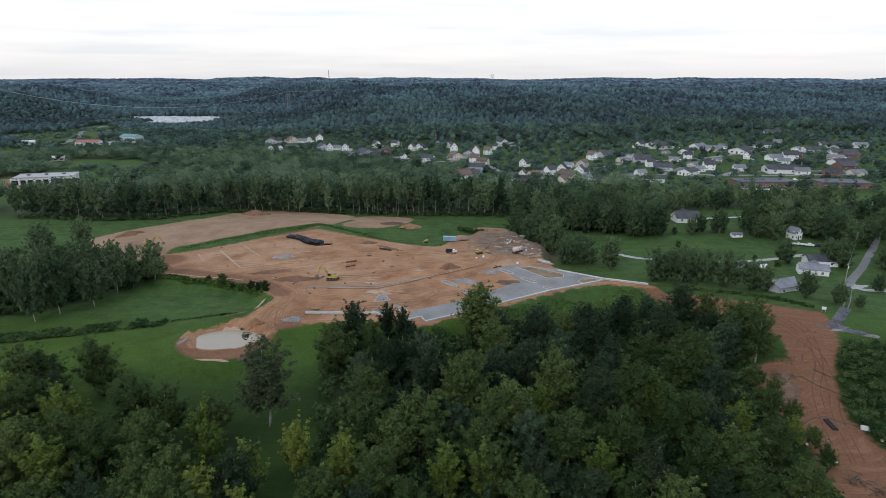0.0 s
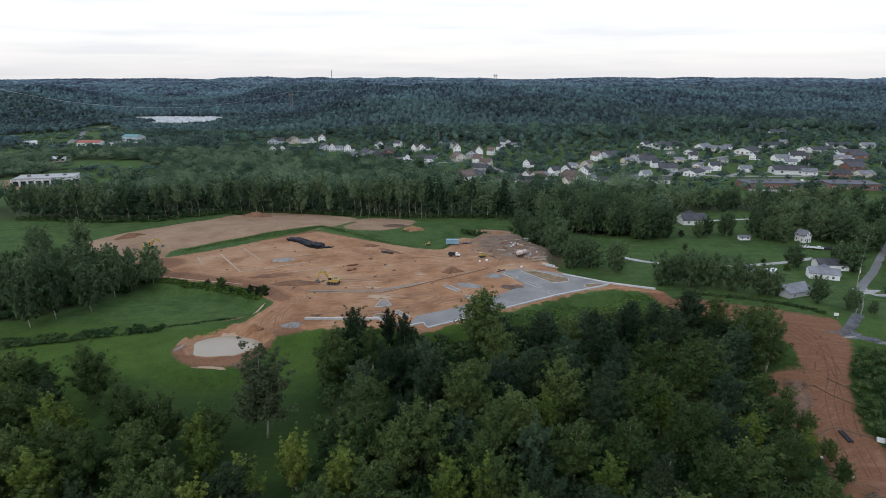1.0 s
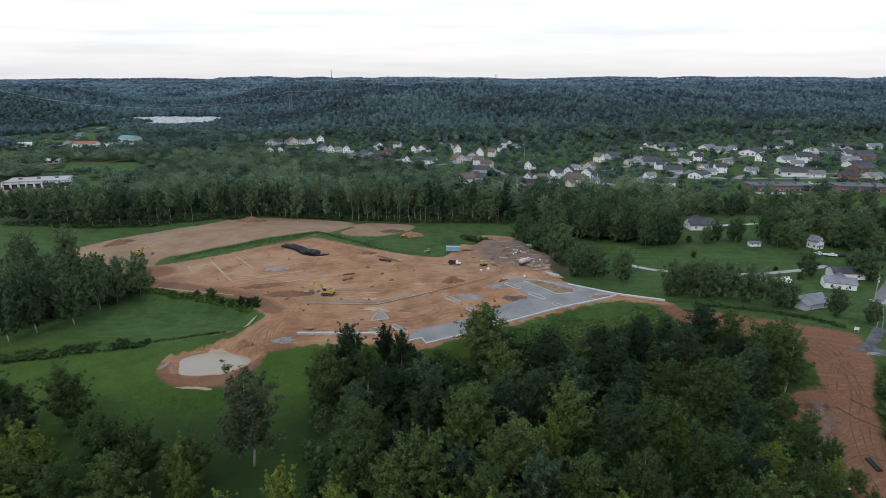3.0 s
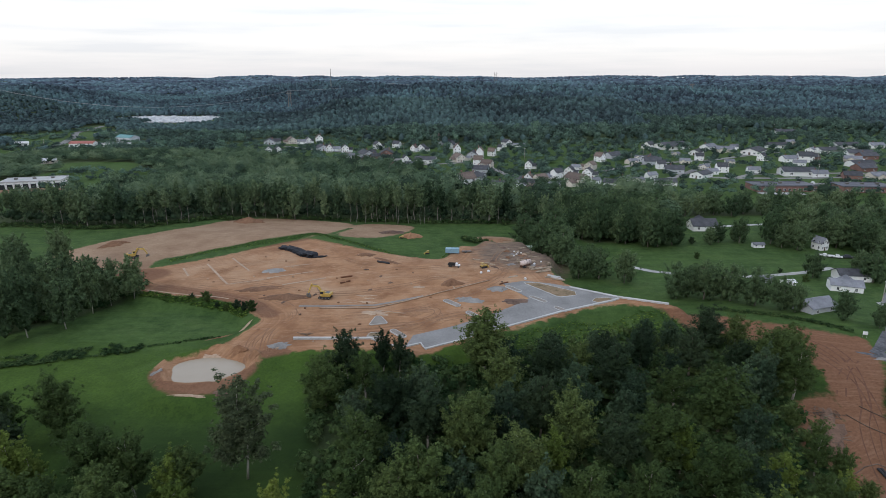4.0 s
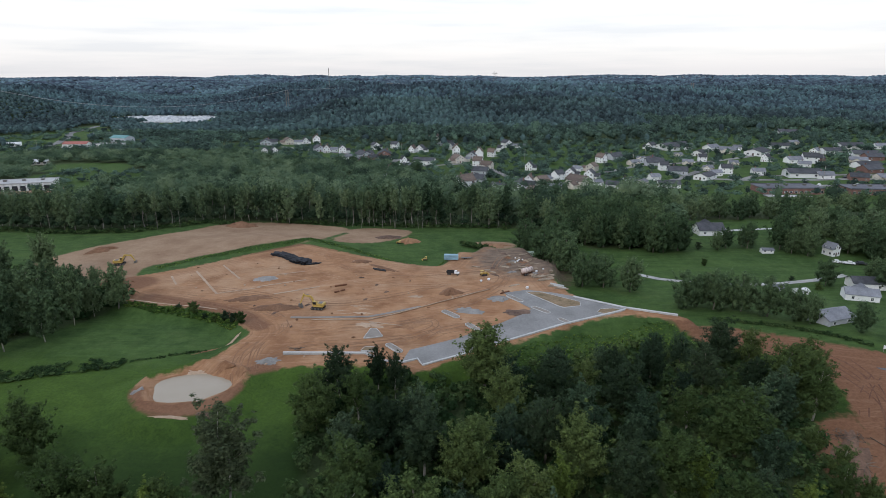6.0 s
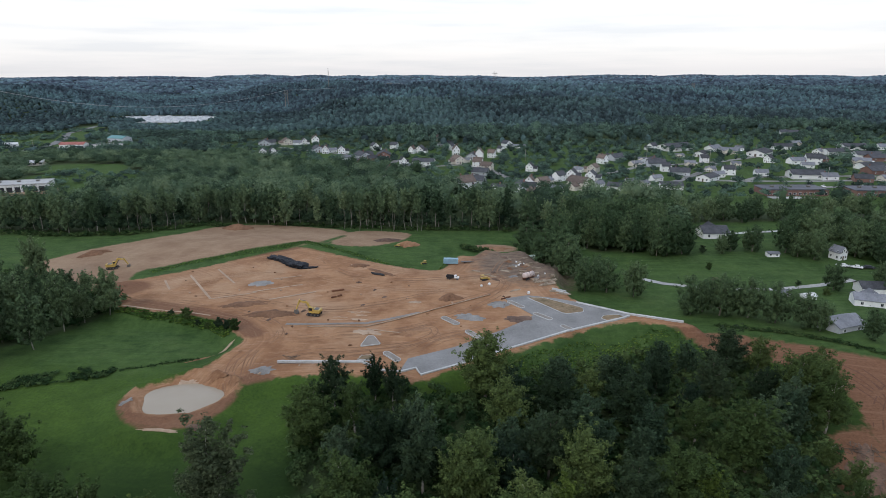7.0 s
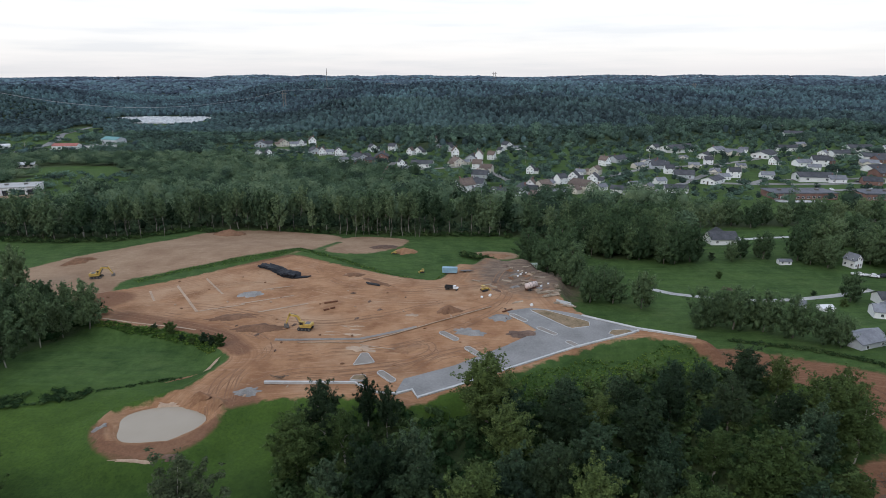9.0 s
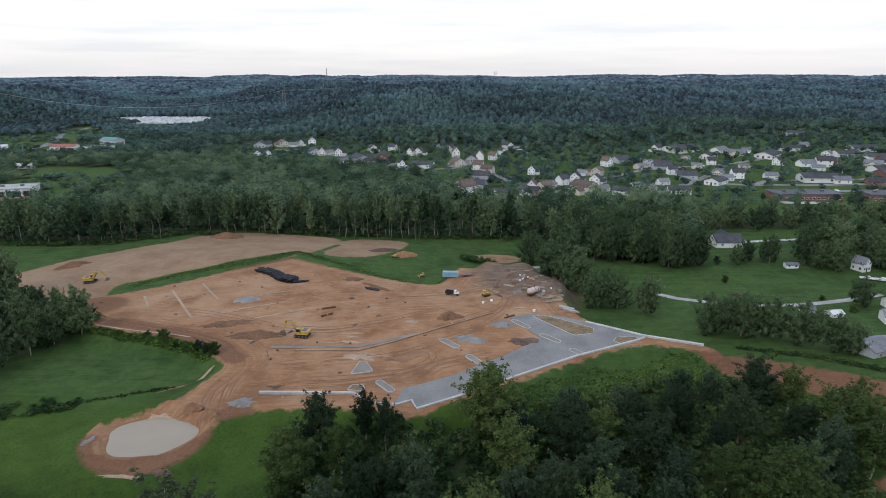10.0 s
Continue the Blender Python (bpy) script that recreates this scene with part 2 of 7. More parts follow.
HAZED_WOOD_VALLEY = foliage("hazed_valley_ridge_leaf", (0.05, 0.077, 0.098), (0.086, 0.12, 0.146), True, 0.2, 0.3, 0.25)
HAZED_WOOD_HORIZON = foliage("hazed_ridge_woodland_leaf", (0.066, 0.096, 0.124), (0.098, 0.134, 0.167), True, 0.1, 0.3, 0.2)
LEAF_EDGE = foliage("leaf_edge", (0.058, 0.095, 0.05), (0.116, 0.17, 0.078), spread=0.36, thin_part=0.3)
BARK = surface("bark", (0.09, 0.075, 0.06), (0.26, 0.23, 0.19), 4.0, 0.4, 0.9, 0, 0.5, 0.05)
BARK_GREY = surface("grey_bark", (0.12, 0.108, 0.094), (0.3, 0.28, 0.245), 3.0, 0.4, 0.9, 0, 0.4, 0.05)
BARK_PALE = surface("pale_bark", (0.2, 0.18, 0.15), (0.46, 0.43, 0.38), 3.0, 0.4, 0.9, 0, 0.4, 0.05)


def ground_material():
    m, t, b = material("ground", 0.95, 0, 0.15)
    co = t.nodes.new("ShaderNodeTexCoord")
    at = co.outputs["Object"]

    def noise_at(scale, detail=6.0, rough=0.6, vec=at):
        n = node(t, "ShaderNodeTexNoise", Scale=scale, Detail=detail, Roughness=rough)
        link(t, vec, n.inputs["Vector"])
        return n.outputs[0]

    def attr(name):
        n = t.nodes.new("ShaderNodeAttribute")
        n.attribute_name = name
        return n.outputs["Fac"]

    def math2(op, a, c):
        n = t.nodes.new("ShaderNodeMath")
        n.operation = op
        for i, v in enumerate((a, c)):
            if isinstance(v, (int, float)):
                n.inputs[i].default_value = v
            else:
                link(t, v, n.inputs[i])
        return n.outputs[0]

    def edge(name, ragged, soft):
        """1 inside an outline, with an uneven border."""
        ns = math2("MULTIPLY", math2("SUBTRACT", noise_at(0.35, 5), 0.5), ragged)
        n = node(t, "ShaderNodeMapRange")
        n.inputs[1].default_value, n.inputs[2].default_value = -soft, soft
        link(t, math2("ADD", attr(name), ns), n.inputs[0])
        return n.outputs[0]

    def span(v, lo, hi):
        n = node(t, "ShaderNodeMapRange")
        n.inputs[1].default_value, n.inputs[2].default_value = lo, hi
        link(t, v, n.inputs[0])
        return n.outputs[0]
    fine, mid, broad = noise_at(1.3, 8, 0.75), noise_at(0.16, 5), noise_at(0.025, 4)
    # turf: mown grass with broad paler and darker drifts
    grass = mixed(t, span(mid, 0.3, 0.7), (0.041, 0.075, 0.011), (0.073, 0.126, 0.019))
    grass = mixed(t, math2("MULTIPLY", span(broad, 0.42, 0.66), 0.6), grass, (0.07, 0.128, 0.026))
    grass = mixed(t, math2("MULTIPLY", span(fine, 0.42, 0.68), 0.6), grass, (0.012, 0.032, 0.008))
    grass = mixed(t, math2("MULTIPLY", span(noise_at(0.55, 5, 0.7), 0.5, 0.72), 0.45), grass, (0.06, 0.105, 0.025))
    # darkening painted over the low grass, for the shade of the trees
    grass = mixed(t, math2("MULTIPLY", edge("rank", 16, 8), 0.7), grass, (0.013, 0.029, 0.007))
    # rough ground under the trees
    floor = mixed(t, span(fine, 0.3, 0.7), (0.028, 0.046, 0.018), (0.066, 0.088, 0.034))
    mown = mixed(t, span(noise_at(0.3, 6, 0.7), 0.35, 0.65), (0.035, 0.068, 0.018), (0.065, 0.111, 0.031))
    mown = mixed(t, math2("MULTIPLY", span(fine, 0.45, 0.7), 0.4), mown, (0.02, 0.05, 0.014))
    mown = mixed(t, math2("MULTIPLY", span(noise_at(0.07, 6, 0.7), 0.5, 0.62), 0.6), mown, (0.018, 0.043, 0.01))
    mown = mixed(t, math2("MULTIPLY", span(noise_at(0.11, 6, 0.75), 0.54, 0.66), 0.5), mown, (0.075, 0.108, 0.034))
    rows = t.nodes.new("ShaderNodeMapping")
    rows.inputs["Scale"].default_value = (0.025, 0.5, 1)
    rows.inputs["Rotation"].default_value = (0, 0, radians(22))
    link(t, at, rows.inputs[0])
    swath = noise_at(1.0, 4, 0.6, rows.outputs[0])
    mown = mixed(t, math2("MULTIPLY", span(swath, 0.5, 0.64), 0.35), mown, (0.06, 0.105, 0.022))
    mown = mixed(t, math2("MULTIPLY", span(swath, 0.48, 0.36), 0.25), mown, (0.014, 0.036, 0.008))
    grass = mixed(t, math2("MULTIPLY", span(swath, 0.52, 0.66), 0.12), grass, (0.06, 0.115, 0.02))
    grass = mixed(t, edge("mown", 26, 9), mixed(t, 0.12, grass, (0.006, 0.018, 0.004)), mown)
    base = mixed(t, edge("woods", 5, 1.5), grass, floor)
    # graded soil: orange clay, pale dusty sweeps, machine tracks
    sweep = t.nodes.new("ShaderNodeMapping")
    sweep.inputs["Scale"].default_value = (0.16, 0.9, 1)
    sweep.inputs["Rotation"].default_value = (0, 0, radians(-24))
    bend = node(t, "ShaderNodeVectorMath")
    bend.operation = "MULTIPLY_ADD"
    colour_noise = node(t, "ShaderNodeTexNoise", Scale=0.02, Detail=2.0)
    link(t, at, colour_noise.inputs["Vector"])
    link(t, colour_noise.outputs["Color"], bend.inputs[0])
    bend.inputs[1].default_value = (34, 34, 0)
    link(t, at, bend.inputs[2])
    link(t, bend.outputs[0], sweep.inputs[0])
    tracks = noise_at(1.0, 6, 0.7, sweep.outputs[0])
    along = t.nodes.new("ShaderNodeCombineXYZ")
    link(t, attr("pad"), along.inputs[0])
    link(t, math2("MULTIPLY", mid, 1.5), along.inputs[1])
    rims = noise_at(0.9, 4, 0.7, along.outputs[0])
    near_rim = node(t, "ShaderNodeMapRange")
    near_rim.inputs[1].default_value, near_rim.inputs[2].default_value, near_rim.inputs[3].default_value, near_rim.inputs[4].default_value = 6, 16, 1, 0
    link(t, attr("pad"), near_rim.inputs[0])
    cross = t.nodes.new("ShaderNodeMapping")
    cross.inputs["Scale"].default_value = (0.1, 0.95, 1)
    cross.inputs["Rotation"].default_value = (0, 0, radians(38))
    link(t, bend.outputs[0], cross.inputs[0])
    cuts = noise_at(1.0, 6, 0.72, cross.outputs[0])
    clay = mixed(t, span(mid, 0.32, 0.68), (0.25, 0.125, 0.064), (0.35, 0.195, 0.105))
    clay = mixed(t, math2("MULTIPLY", span(tracks, 0.52, 0.68), 0.32), clay, (0.44, 0.29, 0.185))
    clay = mixed(t, math2("MULTIPLY", span(tracks, 0.44, 0.3), 0.42), clay, (0.15, 0.07, 0.035))
    clay = mixed(t, math2("MULTIPLY", span(broad, 0.5, 0.64), 0.6), clay, (0.4, 0.265, 0.165))
    patch = noise_at(0.07, 6, 0.68)
    clay = mixed(t, math2("MULTIPLY", span(patch, 0.52, 0.66), 0.68), clay, (0.18, 0.085, 0.042))
    clay = mixed(t, math2("MULTIPLY", span(patch, 0.46, 0.34), 0.5), clay, (0.42, 0.275, 0.175))
    clay = mixed(t, math2("MULTIPLY", span(fine, 0.5, 0.8), 0.35), clay, (0.17, 0.085, 0.045))
    clay = mixed(t, math2("MULTIPLY", span(cuts, 0.56, 0.66), 0.4), clay, (0.42, 0.28, 0.19))
    clay = mixed(t, math2("MULTIPLY", span(cuts, 0.42, 0.32), 0.45), clay, (0.17, 0.088, 0.05))
    clay = mixed(t, math2("MULTIPLY", math2("MULTIPLY", span(rims, 0.45, 0.62), near_rim.outputs[0]), 0.6), clay, (0.2, 0.1, 0.055))
    dull = mixed(t, span(patch, 0.35, 0.62), (0.2, 0.122, 0.076), (0.31, 0.215, 0.14))
    dull = mixed(t, math2("MULTIPLY", span(tracks, 0.4, 0.62), 0.45), dull, (0.26, 0.17, 0.108))
    dull = mixed(t, math2("MULTIPLY", span(cuts, 0.54, 0.64), 0.4), dull, (0.36, 0.265, 0.18))
    dull = mixed(t, math2("MULTIPLY", span(fine, 0.45, 0.75), 0.45), dull, (0.19, 0.11, 0.066))
    red = mixed(t, span(fine, 0.3, 0.7), (0.125, 0.056, 0.03), (0.2, 0.105, 0.06))
    red = mixed(t, math2("MULTIPLY", span(tracks, 0.5, 0.64), 0.5), red, (0.24, 0.14, 0.09))
    base = mixed(t, edge("upper", 4, 0.7), base, dull)
    base = mixed(t, edge("track", 5, 0.7), base, red)
    base = mixed(t, edge("pad", 4.5, 0.5), base, clay)
    bank = mixed(t, span(fine, 0.3, 0.7), (0.1, 0.046, 0.027), (0.2, 0.105, 0.062))
    base = mixed(t, math2("MULTIPLY", edge("bank", 2.0, 0.9), 0.8), base, bank)
    mud = mixed(t, span(tracks, 0.35, 0.65), (0.095, 0.066, 0.05), (0.22, 0.16, 0.115))
    mud = mixed(t, math2("MULTIPLY", span(fine, 0.45, 0.7), 0.5), mud, (0.09, 0.065, 0.05))
    base = mixed(t, edge("yard", 16, 5), base, mud)
    base = mixed(t, edge("verge", 3, 0.8), base, grass)
    link(t, base, b.inputs["Base Color"])
    rel = math2("ADD", fine, math2("MULTIPLY", tracks, 0.8))
    bumped(t, b, rel, 0.6, 0.25)
    return m


GROUND = ground_material()

# ---- helpers for things ----


def shape(name, bm, mat, smooth_faces=False):
    me = bpy.data.meshes.new(name)
    bm.to_mesh(me)
    bm.free()
    me.materials.append(mat)
    if smooth_faces:
        me.shade_smooth()
    return me


def part(name, bm, mat, parent, label="", smooth_faces=False):
    ob = new(name, shape(name, bm, mat, smooth_faces) if isinstance(bm, bmesh.types.BMesh) else bm)
    ob.parent = parent
    return tagged(ob, label)


def thing(name, label, category, group="", kind=""):
    return tagged(new(name), label, category, group, kind)


def box(bm, x, y, z, sx, sy, sz, turn=0.0, bevel=0.0, taper=1.0):
    """A box with its base centre at x, y, z."""
    made = bmesh.ops.create_cube(bm, size=1)["verts"]
    for v in made:
        k = taper if v.co.z > 0 else 1
        v.co = Vector((v.co.x * sx * k, v.co.y * sy * k, (v.co.z + 0.5) * sz))
    if bevel:
        made = bmesh.ops.bevel(bm, geom=list({e for v in made for e in v.link_edges}), offset=bevel, segments=1, affect="EDGES")["verts"]
    bmesh.ops.transform(bm, matrix=pose(x, y, z, 0, 0, turn), verts=made)
    return made


def rod(bm, a, b, r, r2=None, sides=8):
    a, b = Vector(a), Vector(b)
    m = Matrix.Translation((a + b) / 2) @ (b - a).to_track_quat("Z", "Y").to_matrix().to_4x4()
    return bmesh.ops.create_cone(bm, cap_ends=True, segments=sides, radius1=r, radius2=r if r2 is None else r2, depth=(b - a).length, matrix=m)["verts"]


def prism(bm, outline, lo, hi):
    """An upright slab over an outline given as x, y pairs."""
    low = [bm.verts.new((p[0], p[1], lo)) for p in outline]
    top = [bm.verts.new((p[0], p[1], hi)) for p in outline]
    n = len(low)
    bm.faces.new(top)
    bm.faces.new(low[::-1])
    for i in range(n):
        bm.faces.new((low[i], low[(i + 1) % n], top[(i + 1) % n], top[i]))


def soup(name, verts, faces, mat):
    """One mesh from numpy arrays of vertices and equal-sided faces."""
    me = bpy.data.meshes.new(name)
    n, k = faces.shape
    me.vertices.add(len(verts))
    me.vertices.foreach_set("co", np.ascontiguousarray(verts, np.float32).ravel())
    me.loops.add(n * k)
    me.loops.foreach_set("vertex_index", np.ascontiguousarray(faces, np.int32).ravel())
    me.polygons.add(n)
    me.polygons.foreach_set("loop_start", np.arange(0, n * k, k, dtype=np.int32))
    me.update(calc_edges=True)
    me.validate()
    if mat:
        me.materials.append(mat)
    return me


# ---- ground: one sheet to the horizon ----


def lines_of(a, b, step, low, high, grow):
    mid = list(np.arange(a, b + 0.1, step))
    up, s = [b], step
    while up[-1] < high:
        s *= grow
        up.append(up[-1] + s)
    down, s = [a], step
    while down[-1] > low:
        s *= grow
        down.append(down[-1] - s)
    return np.array(down[:0:-1] + mid + up[1:])


def lane_of(line, x, y, half):
    """Positive within a strip about a line."""
    best = np.full(np.shape(x), 1e9)
    for (ax, ay), (bx, by) in zip(line, line[1:]):
        dx, dy = bx - ax, by - ay
        k = np.clip(((x - ax) * dx + (y - ay) * dy) / (dx * dx + dy * dy), 0, 1)
        best = np.minimum(best, np.hypot(x - ax - k * dx, y - ay - k * dy))
    return half - best


def bank_mark(x, y):
    """The grassy bank between the graded clay and the upper field."""
    line = [(-127, 266), (-104, 279), (-87, 291), (-72, 304), (-50, 291), (-28, 277), (-10, 270)]
    best = np.full(np.shape(x), 1e9)
    for (ax, ay), (bx, by) in zip(line, line[1:]):
        dx, dy = bx - ax, by - ay
        k = np.clip(((x - ax) * dx + (y - ay) * dy) / (dx * dx + dy * dy), 0, 1)
        best = np.minimum(best, np.hypot(x - ax - k * dx, y - ay - k * dy))
    return np.maximum(2.3 - best, lane_of([(-65, 300), (-60, 316), (-58, 324)], x, y, 1.6))


def make_ground():
    xs, ys = lines_of(-190, 170, 1.9, -3900, 3900, 1.075), lines_of(80, 350, 1.9, -700, 4900, 1.075)
    gx, gy = np.meshgrid(xs, ys)
    x, y = gx.ravel(), gy.ravel()
    z = height(x, y)
    v = np.stack([x, y, z], 1)
    nx, ny = len(xs), len(ys)
    i = (np.arange(ny - 1)[:, None] * nx + np.arange(nx - 1)[None]).ravel()
    me = soup("ground", v, np.stack([i, i + 1, i + nx + 1, i + nx], 1), GROUND)
    me.shade_smooth()

    def mark(name, value):
        me.attributes.new(name, "FLOAT", "POINT").data.foreach_set("value", value.astype(np.float32))
    mark("pad", inside(x, y, PAD))
    mark("upper", np.maximum(np.maximum(inside(x, y, UPPER), inside(x, y, PATCH)), np.maximum(9 - np.hypot((x - 17) * 0.9, (y - 311) * 1.4), 22 - np.hypot((x + 328) * 0.5, y - 446))))
    mark("track", np.maximum(inside(x, y, TRACK), inside(x, y, SLASH_BANK)))
    mark("yard", 18 - np.hypot((x - 26) * 0.9, (y - 273) * 0.72))
    r = pond_r(x, y)
    rim = np.minimum(np.minimum((r - 1.38) * 8, (2.3 - r) * 8), (168 - y) * 0.5 + np.maximum(0, x + 64) * 0.8)
    west = np.maximum(7 - np.hypot((x + 128) / 1.7, (y - 244) / 1.2), lane_of([(-112, 229), (-88, 221), (-72, 213), (-63, 203)], x, y, 3.2))
    west = np.maximum(west, lane_of([(-128, 258), (-104, 275), (-87, 287), (-72, 299), (-50, 286), (-28, 272.5)], x, y, 2.2))
    mark("bank", np.minimum(np.maximum(rim * 2, west), (inside(x, y, PAD) + 0.8) * 2))
    mark("woods", np.minimum(woods_mark(x, y), -clear_mark(x, y)))
    # rank: low grass where tree shade is painted into the colour
    mark("rank", np.minimum(np.minimum(150 - y + 0.12 * (x + 70), 30), x + 92))
    mark("mown", np.where(y > 400, 2, np.minimum(y - 184, 30)))
    mark("verge", bank_mark(x, y))
    tagged(new("ground", me), "grass, wooded hills and bare orange clay stretching to the horizon", "ground", "", "structure")


WOODS_NEAR = rounded([(-35, 150), (-40, 165), (-22, 171), (-2, 171), (14, 180), (30, 186), (48, 194), (62, 196), (74, 190), (82, 176), (84, 160), (80, 140),
                      (78, 118), (76, 80), (40, 50), (-10, 50), (-24, 80), (-31, 120)])
WOODS_WEST = rounded([(-132, 236), (-118, 232), (-122, 222), (-134, 205), (-150, 190), (-180, 180), (-215, 190), (-225, 240), (-200, 262), (-170, 262), (-150, 250)])


def woods_mark(x, y):
    far = np.minimum(y - np.interp(x, [-260, -200, -170, -140, -100, 0, 50, 62, 104, 112, 130, 200, 260], [335, 330, 333, 355, 352, 346, 340, 305, 312, 350, 364, 372, 380]), 40)
    return np.maximum(np.maximum(inside(x, y, WOODS_NEAR), inside(x, y, WOODS_WEST)), far)


HIGHWAY = [(-470, 655), (-462, 684), (-470, 720), (-500, 790), (-535, 850), (-560, 960)]
TOWN = rounded([(-270, 720), (-215, 620), (-100, 555), (-40, 520), (0, 420), (110, 405), (130, 388), (200, 388), (300, 390), (440, 420), (620, 600), (560, 820),
                (420, 860), (300, 820), (200, 740), (60, 730), (-60, 700), (-180, 790)])
CLEARINGS = [(-285, 405, 48, 44), (-318, 446, 58, 34), (-332, 548, 44, 26), (-268, 496, 30, 24), (-425, 712, 62, 42), (-490, 1080, 76, 62), (-480, 640, 40, 60), (-520, 830, 45, 80), (-460, 690, 40, 30), (-548, 800, 62, 60), (-500, 755, 46, 46), (-455, 1000, 60, 60), (-540, 1100, 80, 50), (-300, 505, 46, 40), (-300, 470, 40, 30)]


def clear_mark(x, y):
    """Positive in open land beyond the near woods: town and fields."""
    m = np.maximum(inside(x, y, TOWN), lane_of(HIGHWAY, x, y, 19))
    for cx, cy, rx, ry in CLEARINGS:
        m = np.maximum(m, (1 - np.hypot((x - cx) / rx, (y - cy) / ry)) * min(rx, ry))
    return m


make_ground()

# ---- trees ----
dice = np.random.RandomState(11)


def unit(n):
    v = dice.normal(size=(n, 3))
    return v / np.linalg.norm(v, axis=1)[:, None]


def leaves(lobes, count, size, flat=0.55, who=False, loose=0.75):
    """Folded leaf sprays on the skin of a set of lobes: rows of centre and radii (x, y, z, r, rz)."""
    w = lobes[:, 3] ** 2
    pick = dice.choice(len(lobes), count, p=w / w.sum())
    way = unit(count)
    way[:, 2] = np.where(way[:, 2] < -0.2, -way[:, 2], way[:, 2])
    L = lobes[pick]
    depth = 1.4 - 0.85 * dice.rand(count) ** 0.9
    at = L[:, :3] + way * np.stack([L[:, 3], L[:, 3], L[:, 4]], 1) * depth[:, None]
    nrm = way + loose * unit(count) + np.array([0, 0, 0.25])
    nrm /= np.linalg.norm(nrm, axis=1)[:, None]
    side = np.cross(nrm, unit(count))
    side /= np.linalg.norm(side, axis=1)[:, None] + 1e-9
    up = np.cross(nrm, side)
    s = size * (0.6 + 0.9 * dice.rand(count))[:, None]
    skew = (dice.rand(count)[:, None] - 0.5) * s
    v = np.stack([at - side * s * 0.5 - up * s * flat * 0.6, at + side * s * 0.5 - up * s * flat * 0.6, at + up * s * (flat + 0.2) + side * skew - nrm * s * 0.2], 1).reshape(-1, 3)
    f = np.arange(len(v)).reshape(-1, 3)
    return (v, f, pick) if who else (v, f)


BALL = []


def ball():
    if not BALL:
        bm = bmesh.new()
        bmesh.ops.create_icosphere(bm, subdivisions=2, radius=1)
        bm.verts.ensure_lookup_table()
        BALL.append(np.array([v.co[:] for v in bm.verts]))
        BALL.append(np.array([[v.index for v in f.verts] for f in bm.faces]))
        bm.free()
        bm = bmesh.new()
        bmesh.ops.create_icosphere(bm, subdivisions=1, radius=1)
        BALL.append(np.array([v.co[:] for v in bm.verts]))
        BALL.append(np.array([[v.index for v in f.verts] for f in bm.faces]))
        bm.free()
    return BALL


def crown_lobes(height_m, spread, bare, count):
    """Lobes of a broad crown: a leader and many rising limbs, each a plume that thins to its tip."""
    rows = []
    top, low = height_m, height_m * bare
    span = top - low
    rows.append((0, 0, low + span * 0.5, spread * 0.34, span * 0.36))
    for i in range(count):
        k = (i + 0.5) / count
        a = i * 2.4 + dice.rand() * 0.9
        start = low + span * (0.02 + 0.62 * k)
        out = spread * (0.95 * math.sqrt(max(0.0, 1 - (1.28 * k - 0.42) ** 2)) + 0.04) * (0.62 + 0.45 * dice.rand())
        lift = span * (0.16 + 0.2 * dice.rand()) + 0.12 * k * span
        for u, f in ((0.4, 0.21), (0.68, 0.165), (0.88, 0.115), (1.03, 0.07)):
            b = a + dice.normal() * 0.16
            r = spread * f * (0.8 + 0.45 * dice.rand()) * (1.1 - 0.3 * k)
            rows.append((math.cos(b) * out * u, math.sin(b) * out * u, start + lift * u ** 1.3, r, r * (1.15 + 0.7 * dice.rand())))
    for q, f in ((0.12, 0.2), (0.05, 0.12), (0.0, 0.06)):
        rows.append((0.05 * spread, 0, top - span * q, spread * f, spread * f * 1.4))
    return np.array(rows)


def trunk_mesh(lobes, height_m, girth, mat):
    bm = bmesh.new()
    bend = [Vector((0, 0, -0.8))]
    for k in (0.25, 0.5, 0.75, 0.95):
        bend.append(Vector((dice.normal() * 0.02 * height_m, dice.normal() * 0.02 * height_m, height_m * k)))
    for i in range(4):
        rod(bm, bend[i], bend[i + 1], girth * (1 - 0.22 * i), girth * (1 - 0.22 * (i + 1)), 6)
    for x, y, z, r, rz in lobes[2:-3:8]:
        start = Vector((0, 0, max(height_m * 0.22, z - 0.55 * math.hypot(x, y) - 1)))
        mid = start.lerp(Vector((x, y, z)), 0.5) + Vector((0, 0, -0.4))
        rod(bm, start, mid, girth * 0.36, girth * 0.25, 4)
        rod(bm, mid, (x, y, z + rz * 0.2), girth * 0.25, girth * 0.08, 4)
    return shape("trunk", bm, mat, True)


def tree_kind(name, label, height_m, spread, bare, count, sprays, size, leaf, bark, girth, core=0.6):
    lobes = crown_lobes(height_m, spread, bare, count)
    v, f = leaves(lobes, sprays, size)
    hv, hf = ball()[2:4]
    vs, fs, n = [v], [f], len(v)
    # the dense inside of the crown: ragged knots of foliage
    for i, (x, y, z, r, rz) in enumerate(lobes):
        if i % 4 in (0, 3) and i:
            continue
        wob = 1 + 0.25 * dice.normal(size=(len(hv), 1))
        vs.append(hv * np.array([r, r, rz]) * core * wob + np.array([x, y, z]))
        fs.append(hf + n)
        n += len(hv)
    me = soup("crown", np.concatenate(vs, 0), np.concatenate(fs, 0), leaf)
    root = thing(name, label, "tree")
    part("trunk", trunk_mesh(lobes, height_m, girth, bark), None, root)
    part("crown", me, None, root)
    return root, height_m


JOINED = []          # trees of the closed wood edge, joined into one body


